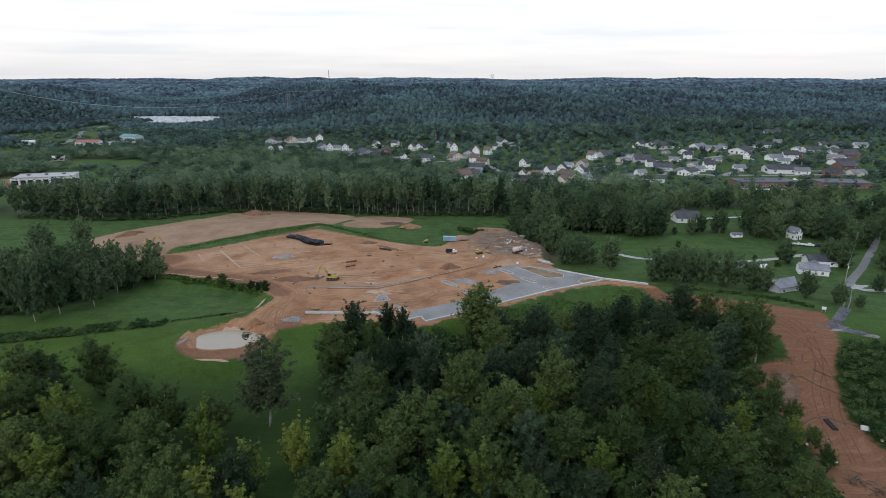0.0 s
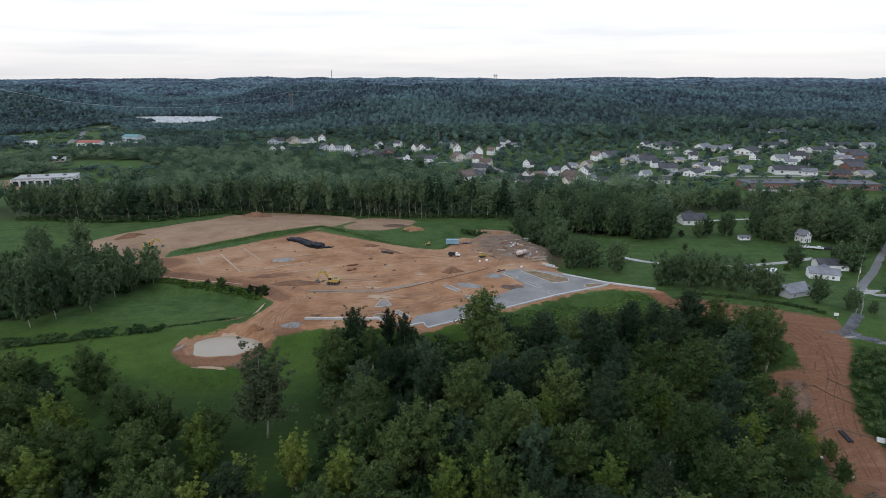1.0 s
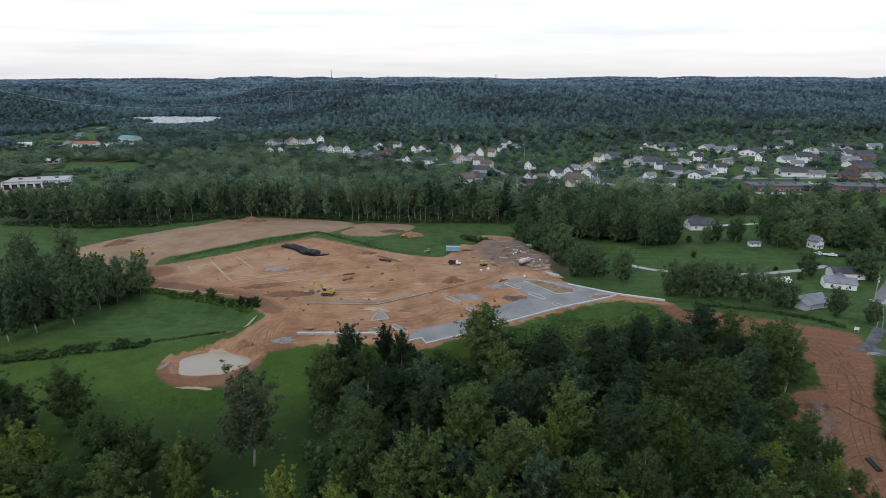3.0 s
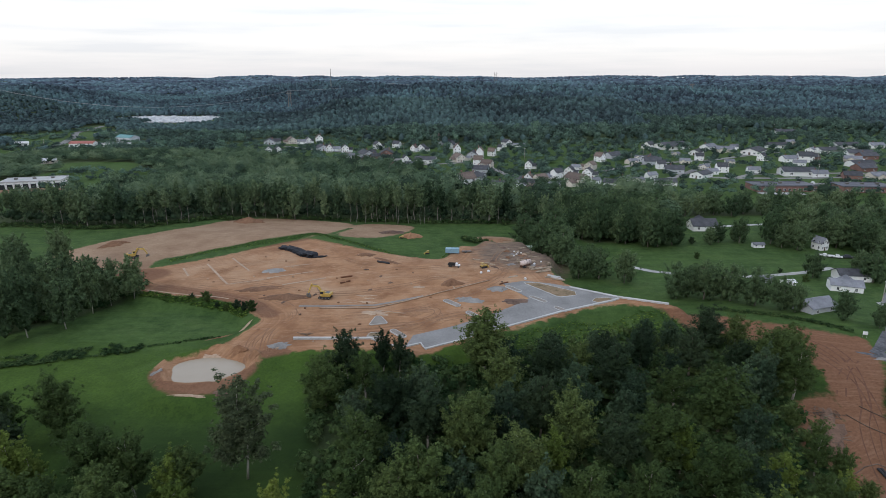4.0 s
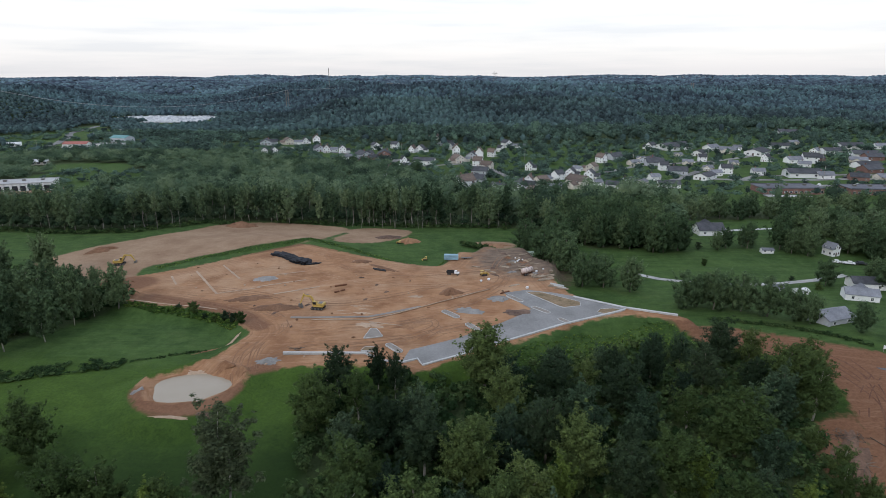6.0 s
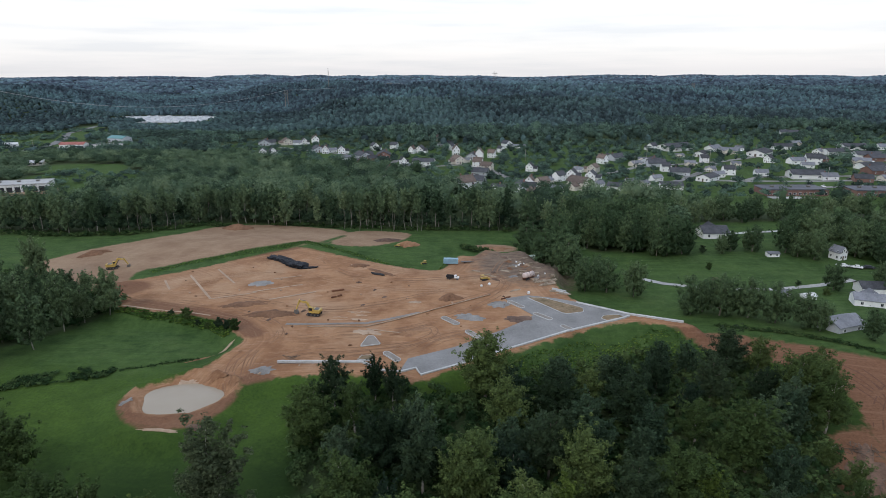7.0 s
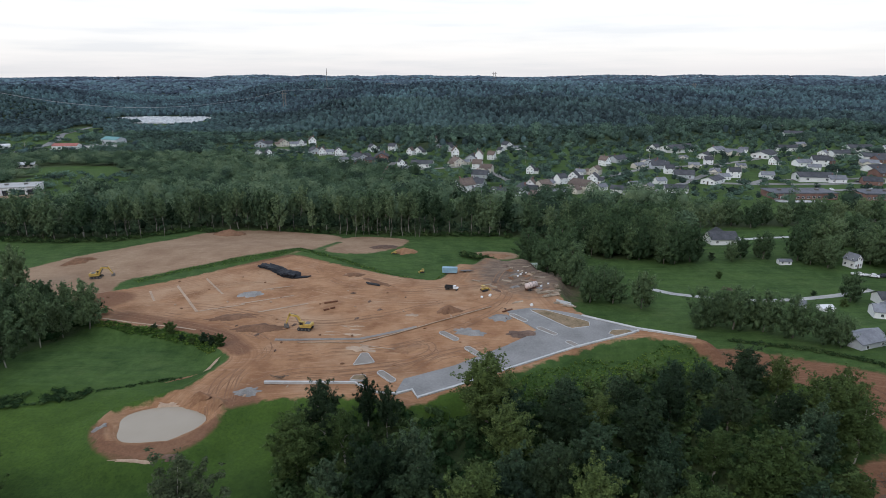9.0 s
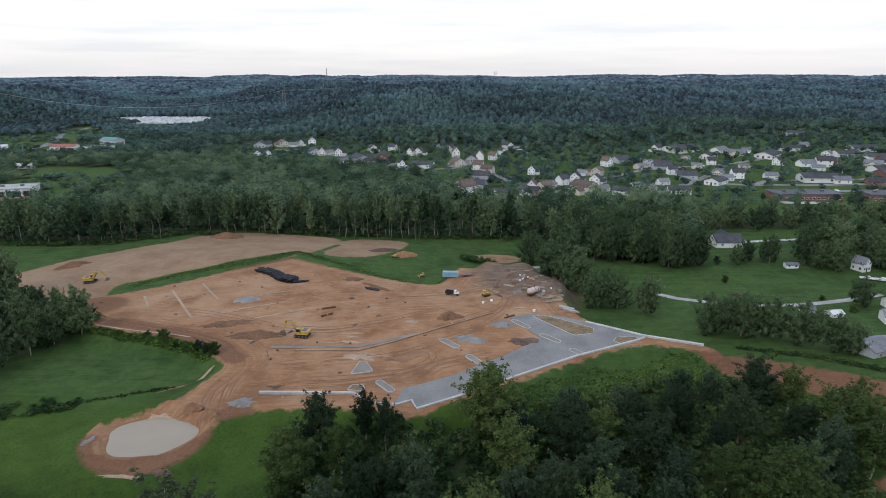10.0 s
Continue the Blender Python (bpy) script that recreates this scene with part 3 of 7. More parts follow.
def join_trees(name, label, leaf, bark):
    """One body out of all the trees waiting in JOINED."""
    vs, fs, tone, slot, n = [], [], [], [], 0
    for root, m in JOINED:
        mm = np.array(m)
        shade = dice.rand()
        for ob in root.children:
            me = ob.data
            co = np.empty(len(me.vertices) * 3, np.float32)
            me.vertices.foreach_get("co", co)
            me.calc_loop_triangles()
            tri = np.empty(len(me.loop_triangles) * 3, np.int32)
            me.loop_triangles.foreach_get("vertices", tri)
            vs.append(co.reshape(-1, 3) @ mm[:3, :3].T + mm[:3, 3])
            fs.append(tri.reshape(-1, 3) + n)
            tone.append(np.full(len(me.vertices), shade))
            slot.append(np.full(len(me.loop_triangles), 1 if ob.name.startswith("trunk") else 0))
            n += len(me.vertices)
    me = soup(name, np.concatenate(vs), np.concatenate(fs), leaf)
    me.materials.append(bark)
    me.polygons.foreach_set("material_index", np.concatenate(slot).astype(np.int32))
    me.attributes.new("tint", "FLOAT", "POINT").data.foreach_set("value", np.concatenate(tone).astype(np.float32))
    for root in dict.fromkeys(root for root, m in JOINED if not root.get("used")):
        for ob in list(root.children) + [root]:
            bpy.data.objects.remove(ob)
    JOINED.clear()
    return tagged(new(name, me), label, "woodland", "", "stuff")


PLACED = []          # x, y, clear radius of all that stands, so that nothing grows through it, and of views to houses


def plant(kinds, spots, group="", grow=1.0, joined=False):
    for x, y, h in spots:
        root, base_h = kinds[int(dice.randint(len(kinds)))]
        s = h / base_h
        m = Matrix.Translation((x, y, ground_z(x, y) - 0.15)) @ Matrix.Rotation(dice.rand() * 6.28, 4, "Z")
        m = m @ Matrix.Diagonal((s * grow * (0.9 + 0.2 * dice.rand()), s * grow * (0.9 + 0.2 * dice.rand()), s, 1))
        if joined:
            JOINED.append((root, m))
            PLACED.append((x, y, 2.5))
            continue
        if root.get("used"):
            ob = copy_thing(root, m)
        else:
            root.matrix_basis, ob = m, root
            root["used"] = 1
        if group:
            ob["group"] = group
        PLACED.append((x, y, 2.5))


def spots_of(text):
    return [tuple(float(v) for v in s.split(",")) for s in text.split()]


def scatter(mark, x0, x1, y0, y1, gap, keep=1.0, clear=None):
    """Uneven spots within a region where mark(x, y) > 0, no nearer than gap to what stands."""
    out = []
    held = [(p[0], p[1], max(p[2], gap)) for p in PLACED]
    xs = np.arange(x0, x1, gap)
    ys = np.arange(y0, y1, gap)
    gx, gy = np.meshgrid(xs, ys)
    gx, gy = gx.ravel() + (dice.rand(gx.size) - 0.5) * gap, gy.ravel() + (dice.rand(gx.size) - 0.5) * gap
    good = (mark(gx, gy) > 0) & (dice.rand(gx.size) < keep)
    gx, gy = gx[good], gy[good]
    if held and len(gx):
        h = np.array(held)
        ok = np.ones(len(gx), bool)
        for hx, hy, hr in h:
            ok &= (gx - hx) ** 2 + (gy - hy) ** 2 > (hr * 0.8) ** 2
        gx, gy = gx[ok], gy[ok]
    return gx, gy


DARK = [tree_kind("tree", "tall dark green broadleaf tree with a dense uneven crown", 17, 5.2, 0.16, 25, 8400, 0.29, LEAF_DARK, BARK, 0.32),
        tree_kind("tree", "broad dark green tree standing among woodland", 16, 5.9, 0.11, 27, 8800, 0.3, LEAF_DARK, BARK, 0.36),
        tree_kind("tree", "slender dark green woodland tree with a tapering crown", 17, 4.6, 0.22, 22, 7800, 0.28, LEAF_DARK, BARK_PALE, 0.27),
        tree_kind("tree", "tall leafy tree with a bare lower trunk", 18, 4.8, 0.22, 18, 7400, 0.29, LEAF_MID, BARK_PALE, 0.3, 0.3)]
MID = [tree_kind("tree", "mid-green broadleaf tree with a rounded lumpy crown", 16, 5.6, 0.1, 26, 8600, 0.29, LEAF_MID, BARK, 0.33),
       tree_kind("tree", "fresh green broadleaf tree with an open ragged crown", 16, 5.0, 0.14, 23, 8200, 0.28, LEAF_MID, BARK_PALE, 0.3)]
YELLOW = [tree_kind("tree", "yellow-green young broadleaf tree with pointed crown", 14, 3.7, 0.08, 23, 7000, 0.27, LEAF_YELLOW, BARK_PALE, 0.24)]
AIRY = [tree_kind("tree", "tall airy grey-green tree with forked pale limbs on grass", 18, 4.8, 0.14, 20, 7600, 0.27, LEAF_GREY, BARK_PALE, 0.17, 0.3)]
FILL = [tree_kind("tree", "lower broadleaf tree filling the wood under taller crowns", 13, 5.2, 0.06, 18, 3800, 0.36, LEAF_DARK, BARK, 0.22),
        tree_kind("tree", "lower mid-green tree filling the wood", 13, 5.0, 0.06, 18, 3800, 0.36, LEAF_MID, BARK, 0.22)]
GREY = [tree_kind("tree", "thinly leaved greyish tree with bare upper twigs", 15, 4.4, 0.2, 16, 3600, 0.27, LEAF_GREY, BARK_PALE, 0.26, 0.25)]
EDGE = [tree_kind("tree", "tall grey-green broadleaf tree at the edge of a meadow", 17, 5.8, 0.05, 23, 3900, 0.5, LEAF_EDGE, BARK_PALE, 0.2),
        tree_kind("tree", "broad green tree with an uneven crown beside grass", 16, 6.2, 0.03, 24, 3900, 0.5, LEAF_EDGE, BARK_GREY, 0.24)]
LIGHT = [tree_kind("tree", "dark green broadleaf tree on open lawn", 14, 6.4, 0.02, 24, 4400, 0.38, LEAF_LAWN, BARK, 0.3),
         tree_kind("tree", "rounded green broadleaf tree beside houses", 14, 6.8, 0.02, 24, 4400, 0.38, LEAF_LAWN, BARK, 0.3)]
TALL = [tree_kind("tree", "tall edge-of-wood tree with a long pale bare trunk", 21, 4.2, 0.34, 12, 1900, 0.66, LEAF_EDGE, BARK_PALE, 0.26),
        tree_kind("tree", "tall narrow green tree leafy to the ground", 20, 4.0, 0.06, 13, 2100, 0.66, LEAF_DARK, BARK, 0.19),
        tree_kind("tree", "tall full-crowned tree at the edge of a wood", 19, 5.2, 0.04, 14, 2300, 0.66, LEAF_EDGE, BARK, 0.28)]

BARE = [tree_kind("tree", "slim tree with a long pale trunk at the edge of a wood", 21, 3.6, 0.46, 11, 1600, 0.6, LEAF_EDGE, BARK_PALE, 0.15)]

# the wood between the meadow and the clay track
plant(DARK, spots_of("-30,163,17 -24,156,15 -7,138,17 -16,145,15 19,144,16 40,160,16 32,167,14.5 23,164,15 53,154,16 50,172,14.5 40,171,14 63,171,15"), grow=1.12)
plant(DARK[:2] + MID, spots_of("34,132,16 36,116,16 8,121,16 -21,130,16 -20,118,16 1,134,15 -13,114,15 51,108,15 73,186,14.5 75,169,13 5,113,14 17,103,14 26,100,14 34,99,13 51,98,13"), grow=1.12)
plant(DARK[2:3], spots_of("-21,169,14 -16,166,14"), grow=0.8)
plant(MID[:1], spots_of("7,172,19"), grow=1.2)
plant(MID, spots_of("-34,154,15 11,158,15 3,136,17 25,137,17 44,134,16 62,148,17 83,168,16 13,125,16 25,116,15 52,122,16 57,109,16 71,119,13 70,104,13 -8,119,17"), grow=1.12)
plant(MID, spots_of("-16,104,14 8,106,14 14,98,13 86,161,15 -26,99,13 -9,96,13 42,98,13 59,102,12"), grow=1.12)
plant(YELLOW, spots_of("-34,112,14 -23,108,14 -2,105,14 58,112,14 6,107,13 20,129,13 48,133,13 -93,123,14 -57,120,13 -86,120,13 30,108,13 66,126,12"), grow=1.12)
plant(GREY, spots_of("40,106,15"), grow=1.12)
# trees about the meadow
plant(MID, spots_of("-102,125,16 -94,141,16 -67,123,15 -62,97,14 -112,138,16 -107,139,14"), grow=1.12)
plant(AIRY, spots_of("-45.5,129,24"), grow=1.42)
plant(MID, spots_of("-92,108,16 -56,122,13 -77,110,15 -58,105,13"), grow=1.12)
plant(YELLOW, spots_of("-90,120,16 -53,112,13 -84,104,15 -41,95,12"), grow=1.12)
plant(EDGE, spots_of("-119,222,16.5 -169,258,18 -182,250,18 -172,235,17 -150,226,17 -129,198,17"), grow=0.95)
plant(EDGE, spots_of("-128,211,20 -137,191,22 -145,194,21 -141,184,21 -150,206,21 -140,210,20 -160,214,19 -156,196,21 -166,200,20"), grow=0.78)
plant(MID, spots_of("90,169,14 93,178,12 80,183,13 87,176,11"))
# trees round the yard and the lawns of the houses
plant(LIGHT, spots_of("31,305,15 45,300,18 44,270,17 48,254,13 36,282,16 55,264,11 56,253,12 65,248,14 79,229,13 88,227,15 96,224,13 84,231,12 102,218,13 108,213,11 111,209,10 92,229,12"))
plant(LIGHT, spots_of("121.8,201.5,10 130,196,8 136,194,5 157,216,7.5 163,250,12 182,246,13 195,283,15 187,297,15 210,297,16 184,308,14 212,313,16 203,268,13 222,300,15 165,262,10 190,256,12"))
plant(LIGHT, spots_of("106,350,14 113,358,13 121,362,15 130,366,12 139,368,14 148,370,15 157,366,13 166,372,15 176,370,13 186,374,14 197,372,15 208,376,13 220,374,15 232,380,14 245,380,13 150,380,13 170,382,12 200,384,12 176,322,15 186,318,15 197,324,14 208,332,15 222,338,15 240,318,15 236,340,14 196,340,14 182,342,14 252,330,15 262,345,14 246,352,14"), joined=True)
plant(LIGHT, spots_of("126,308,10 136,308,13 120,304,9 135,311,9 160,316,19 162,308,18 150,306,17 182,306,15 190,292,15 143,256,10.5 157,295,14 152,299,12 178,300,13 184,292,12"))

# young trees along the west side of the clay track
plant(MID + YELLOW, spots_of("82,142,9 83,134,8 84.5,127,6 79,126,9 91,169,6 80,149,8 78,135,10 83,119,7 89,174,7"))
# the copse between the yard and the lawns
cx, cy = scatter(lambda x, y: np.minimum(np.minimum(y - np.interp(x, [50, 62, 84, 96, 104], [330, 300, 304, 290, 300]), 350 - y), np.minimum(x - 52, 106 - x)), 50, 108, 284, 352, 7.5)
plant(LIGHT, [(x, y, 14 + 5 * dice.rand()) for x, y in zip(cx, cy)], grow=0.95)

# ---- woods ----
def in_sight(x, y, wide=0.80):
    """Land that the flight looks over, with a margin."""
    return np.abs(x) < wide * (y + 30) + 30


def tint(me, values):
    me.attributes.new("tint", "FLOAT", "POINT").data.foreach_set("value", values.astype(np.float32))


def crowns(xs, ys, tall, wide, rough, level, mat, name, label, tufts=0):
    """Many tree crowns as one body: each a ragged dome of its own."""
    bv, bf = (ball()[0], ball()[1]) if level == 2 else (ball()[2], ball()[3])
    bf = bf[bv[bf][:, :, 2].min(1) > -0.85]
    n = len(xs)
    z = height(xs, ys)
    h = tall * (0.6 + 0.6 * dice.rand(n)) * (1 - 0.4 * smooth(-150, -300, xs) * (1 - smooth(1000, 1250, ys)))
    r = wide * (0.7 + 0.6 * dice.rand(n))
    turn = dice.rand(n) * 6.28
    c, s = np.cos(turn)[:, None], np.sin(turn)[:, None]
    wob = 1 + rough * dice.normal(size=(n, len(bv)))
    px = (bv[:, 0][None] * c - bv[:, 1][None] * s) * wob * r[:, None] + xs[:, None]
    py = (bv[:, 0][None] * s + bv[:, 1][None] * c) * wob * r[:, None] + ys[:, None]
    pz = bv[:, 2][None] * wob * (h * 0.42)[:, None] + (z + h * 0.58)[:, None]
    v = np.stack([px, py, pz], 2).reshape(-1, 3)
    f = (bf[None] + (np.arange(n) * len(bv))[:, None, None]).reshape(-1, 3)
    if tufts:
        # ragged sprays standing out of every crown
        rows = np.stack([xs, ys, z + h * 0.6, r, h * 0.42], 1)
        lv, lf, own = leaves(rows, tufts * n, wide * 0.36, who=True, loose=0.4)
        f = np.concatenate([f, lf + len(v)], 0)
        v = np.concatenate([v, lv], 0)
    me = soup(name, v, f, mat)
    me.shade_smooth()
    # the broad drifts tone the slopes in place of shaded hollows
    shade = np.clip(0.5 + 0.8 * (dice.rand(n) - 0.5) + 0.5 * (grain(xs, ys, 60, 2) - 0.5) + 0.7 * (grain(xs, ys, 170, 12) - 0.5), 0, 1)
    tint(me, np.concatenate([np.repeat(shade, len(bv)), np.repeat(shade[own], 3)]) if tufts else np.repeat(shade, len(bv)))
    return tagged(new(name, me), label, "woodland", "", "stuff")


def sprays_wood(xs, ys, tall, wide, per, size, mat, name, label):
    """Nearer woods as one body of leaf sprays, a few lobes to a tree."""
    z = height(xs, ys)
    rows = []
    for x, y, g in zip(xs, ys, z):
        low = (1 - 0.36 * float(smooth(385, 450, y)) * (1 - float(smooth(600, 660, y))) * float(smooth(-190, -110, x))) - 0.42 * float(smooth(395, 460, y)) * float(smooth(-60, -190, x)) - 0.24 * float(smooth(410, 450, y)) * float(smooth(-180, -225, x))
        h, r = low * tall * (0.6 + 0.75 * dice.rand()), wide * (0.6 + 0.8 * dice.rand())
        rows.append((x, y, g + h * 0.6, r * 0.8, h * 0.3))
        for i in range(4):
            a = dice.rand() * 6.28
            rr = r * (0.4 + 0.2 * dice.rand())
            rows.append((x + math.cos(a) * r * 0.6, y + math.sin(a) * r * 0.6, g + h * (0.45 + 0.4 * dice.rand()), rr, rr))
        rows.append((x, y, g + h * 0.87, r * 0.42, h * 0.13))
    L = np.array(rows)
    v, f, own = leaves(L, per * len(xs), size, who=True, loose=0.4)
    hv, hf = ball()[2:4]
    core = L[::6]
    cv = (hv[None] * np.stack([core[:, 3], core[:, 3], core[:, 4]], 1)[:, None] * (0.75 + 0.2 * dice.normal(size=(len(core), len(hv), 1)) * 0.6) + core[:, None, :3]).reshape(-1, 3)
    cf = (hf[None] + (np.arange(len(core)) * len(hv))[:, None, None]).reshape(-1, 3) + len(v)
    me = soup(name, np.concatenate([v, cv], 0), np.concatenate([f, cf], 0), mat)
    shade = np.clip(0.5 + 1.0 * (dice.rand(len(xs)) - 0.5) + 0.6 * (grain(xs, ys, 40, 2) - 0.5), 0, 1)
    tint(me, np.concatenate([np.repeat(shade[own // 6], 3), np.repeat(shade, len(hv))]))
    return tagged(new(name, me), label, "woodland", "", "stuff")


def lane_gap(x, y):
    """Distance from the lane past the houses."""
    return np.abs((x - 147) * 0.787 - (y - 217) * 0.617)


# edge of the north wood: single trees in a row
ex = np.concatenate([np.arange(-255, -145, 6.5), np.arange(-145, 62, 5.2)])
ey = np.interp(ex, [-260, -200, -170, -140, -100, 0, 30, 62], [335, 330, 333, 356, 352, 346, 344, 322])
ex, ey = ex + dice.normal(size=ex.size) * 2.2, ey + dice.normal(size=ex.size) * 2.6 + 2
plant(TALL, [(x, y, 16.5 + 7 * dice.rand()) for x, y in zip(ex, ey)], joined=True)
plant(BARE, [(x + dice.normal(), 343.5 + dice.normal() * 1.5, 19 + 4 * dice.rand()) for x in np.arange(-62, -16, 4.2)], joined=True)
plant(BARE, spots_of("-150,338,20 -160,334,19 -172,333,20 -131,354,19 -112,352,18 -96,351,20 20,343,18"), joined=True)
bx = np.arange(-262, -96, 6.0)
plant(TALL[2:] + TALL[:1], [(x + dice.normal() * 2, float(np.interp(x, [-260, -200, -170, -140, -100], [335, 330, 333, 356, 352])) + 10 + dice.normal() * 2, 14 + 5 * dice.rand()) for x in bx], joined=True)
join_trees("wood_edge", "tall grey-trunked trees closing the edge of the north wood", EDGE_WOOD, BARK_GREY)
fx, fy = scatter(lambda x, y: inside(x, y, WOODS_NEAR) - 5, -50, 100, 92, 200, 9.0)
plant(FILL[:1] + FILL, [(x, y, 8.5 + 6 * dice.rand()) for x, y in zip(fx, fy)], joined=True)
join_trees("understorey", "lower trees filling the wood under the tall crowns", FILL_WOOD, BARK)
fx, fy = scatter(lambda x, y: inside(x, y, WOODS_WEST) - 1, -175, -110, 180, 236, 9.0)
plant(EDGE, [(x, y, 9 + 4 * dice.rand()) for x, y in zip(fx, fy)], grow=0.9)


SOUTH_WEST = rounded([(-128, 90), (-128, 140), (-96, 144), (-80, 128), (-62, 116), (-46, 108), (-36, 100), (-32, 88)])
fx, fy = scatter(lambda x, y: inside(x, y, SOUTH_WEST), -130, -30, 90, 146, 8.0)
plant(DARK[:1] + MID + YELLOW, [(x, y, 12.5 + 5 * dice.rand()) for x, y in zip(fx, fy)], grow=1.15)
fx, fy = scatter(lambda x, y: np.minimum(np.minimum(40 - np.hypot((x - 196) * 0.9, (y - 285) * 0.75), x - 184), lane_gap(x, y) - 6), 150, 245, 230, 345, 9.5, 0.75)
plant(LIGHT, [(x, y, 10 + 5 * dice.rand()) for x, y in zip(fx, fy)])


def wood_mid_mark(x, y):
    return np.where(in_sight(x, y), np.minimum(woods_mark(x, y) - 3, np.minimum(-clear_mark(x, y) - 1, np.where(y > 300, 5, -5))), -1)


wx, wy = scatter(wood_mid_mark, -520, 480, 300, 640, 9.2)
sprays_wood(wx, wy, 16.5, 5.5, 400, 0.78, WOOD_MID, "woodland", "dense mid-green deciduous woodland canopy behind the clay site")


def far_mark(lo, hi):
    """Woods between two distances, left out on slopes that fall away to the north, out of the camera's sight."""
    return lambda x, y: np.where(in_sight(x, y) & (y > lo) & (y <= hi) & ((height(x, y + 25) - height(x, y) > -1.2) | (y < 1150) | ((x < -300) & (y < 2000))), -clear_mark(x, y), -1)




def belt_mark(x, y):
    """Taller trees between the back gardens and the foot of the hill."""
    return np.where(in_sight(x, y) & (y > 640) & (x > -520) & (x < 560), np.minimum(-clear_mark(x, y) - 1, np.where(x < 260, 845, 960) - y), -1)


wx, wy = scatter(belt_mark, -520, 560, 640, 960, 10.5)
sprays_wood(wx, wy, 14.5, 5.6, 85, 1.5, TOWN_LEAF, "woodland", "dark green trees behind the back gardens of the town")
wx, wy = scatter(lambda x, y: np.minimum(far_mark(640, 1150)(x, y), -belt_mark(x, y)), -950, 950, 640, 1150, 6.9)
crowns(wx, wy, 13, 3.7, 0.16, 1, HAZED_WOOD_HILL, "far_woodland", "dark wooded hillside of closely packed crowns, tinted blue-green as haze", 9)
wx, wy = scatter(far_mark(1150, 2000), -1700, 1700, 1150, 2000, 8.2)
crowns(wx, wy, 12.5, 3.9, 0.16, 1, HAZED_WOOD_FAR, "far_woodland", "wooded ridge of dark deciduous trees beyond the town", 2)
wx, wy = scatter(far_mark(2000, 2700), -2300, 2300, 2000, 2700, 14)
crowns(wx, wy, 12, 7.5, 0.16, 1, HAZED_WOOD_VALLEY, "far_woodland", "wooded ridge behind the side valley, tinted blue-grey as haze")
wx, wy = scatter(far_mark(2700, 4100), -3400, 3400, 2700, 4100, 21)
crowns(wx, wy, 11, 11, 0.14, 1, HAZED_WOOD_HORIZON, "far_woodland", "distant wooded ridges along the horizon")

# ---- the building site ----
ASPHALT = surface("asphalt", (0.15, 0.146, 0.14), (0.255, 0.248, 0.24), 2.0, 0.12, 0.9, 0, 0.3, 0.03, 0.0)
CONCRETE = surface("concrete", (0.31, 0.31, 0.305), (0.5, 0.495, 0.48), 3.0, 0.3, 0.85, 0, 0.2, 0.02, 0.05)
GRAVEL = surface("grey_gravel", (0.137, 0.129, 0.12), (0.28, 0.268, 0.252), 4.0, 0.3, 0.95, 0, 0.7, 0.1, 0.1)
STONE_DUST = surface("stone_dust", (0.17, 0.15, 0.13), (0.28, 0.25, 0.22), 2.0, 0.2, 0.95, 0, 0.4, 0.05, 0.08)
PALE_SOIL = surface("pale_soil", (0.27, 0.185, 0.125), (0.43, 0.32, 0.23), 1.2, 0.2, 0.95, 0, 0.5, 0.06, 0.08)
CLAY = surface("clay", (0.17, 0.085, 0.045), (0.32, 0.18, 0.10), 1.0, 0.2, 0.95, 0, 0.6, 0.12, 0.1)
DARK_SOIL = surface("dark_soil", (0.07, 0.045, 0.035), (0.17, 0.11, 0.08), 1.4, 0.2, 0.95, 0, 0.6, 0.1, 0.1)
YELLOW_PAINT = plain("yellow_paint", (0.46, 0.31, 0.08), 0.45)
BLACK_RUBBER = plain("black_rubber", (0.025, 0.025, 0.027), 0.8)
STEEL = plain("dull_steel", (0.16, 0.15, 0.14), 0.6, 0.5)
BLACK_SHEET = surface("black_sheet", (0.008, 0.009, 0.011), (0.024, 0.025, 0.03), 1.0, 0.2, 0.7, 0, 0.6, 0.15, 0.1, 0.2)
WHITE_PAINT = plain("white_paint", (0.72, 0.72, 0.72), 0.5)
BLUE_PAINT = plain("pale_blue_paint", (0.22, 0.36, 0.44), 0.5)
DARK_GLASS = plain("dark_glass", (0.02, 0.025, 0.03), 0.1, 0.0, 0.6)
RUST = surface("rusty_metal", (0.07, 0.03, 0.018), (0.2, 0.09, 0.05), 3.0, 0.4, 0.85, 0.2, 0.3, 0.03)
TIMBER = surface("weathered_timber", (0.2, 0.15, 0.1), (0.42, 0.34, 0.26), 3.0, 0.5, 0.9, 0, 0.4, 0.03, 0.2)
PINK_TANK = plain("faded_tank_paint", (0.62, 0.5, 0.45), 0.5)
GREEN_PAINT = plain("faded_green_paint", (0.3, 0.36, 0.3), 0.6)


def water_material():
    m, t, b = material("muddy_water", 0.22, 0, 0.4)
    co = t.nodes.new("ShaderNodeTexCoord")
    n = node(t, "ShaderNodeTexNoise", Scale=0.15, Detail=4.0)
    link(t, co.outputs["Object"], n.inputs["Vector"])
    link(t, mixed(t, n.outputs[0], (0.275, 0.225, 0.16), (0.33, 0.275, 0.205)), b.inputs["Base Color"])
    r = node(t, "ShaderNodeTexNoise", Scale=2.5, Detail=3.0)
    link(t, co.outputs["Object"], r.inputs["Vector"])
    bumped(t, b, r.outputs[0], 0.05, 0.02)
    return m


WATER = water_material()


def deck(x, y=0):
    """The paved level of the site."""
    return -1 + 0.013 * (x + 20) + 0.2


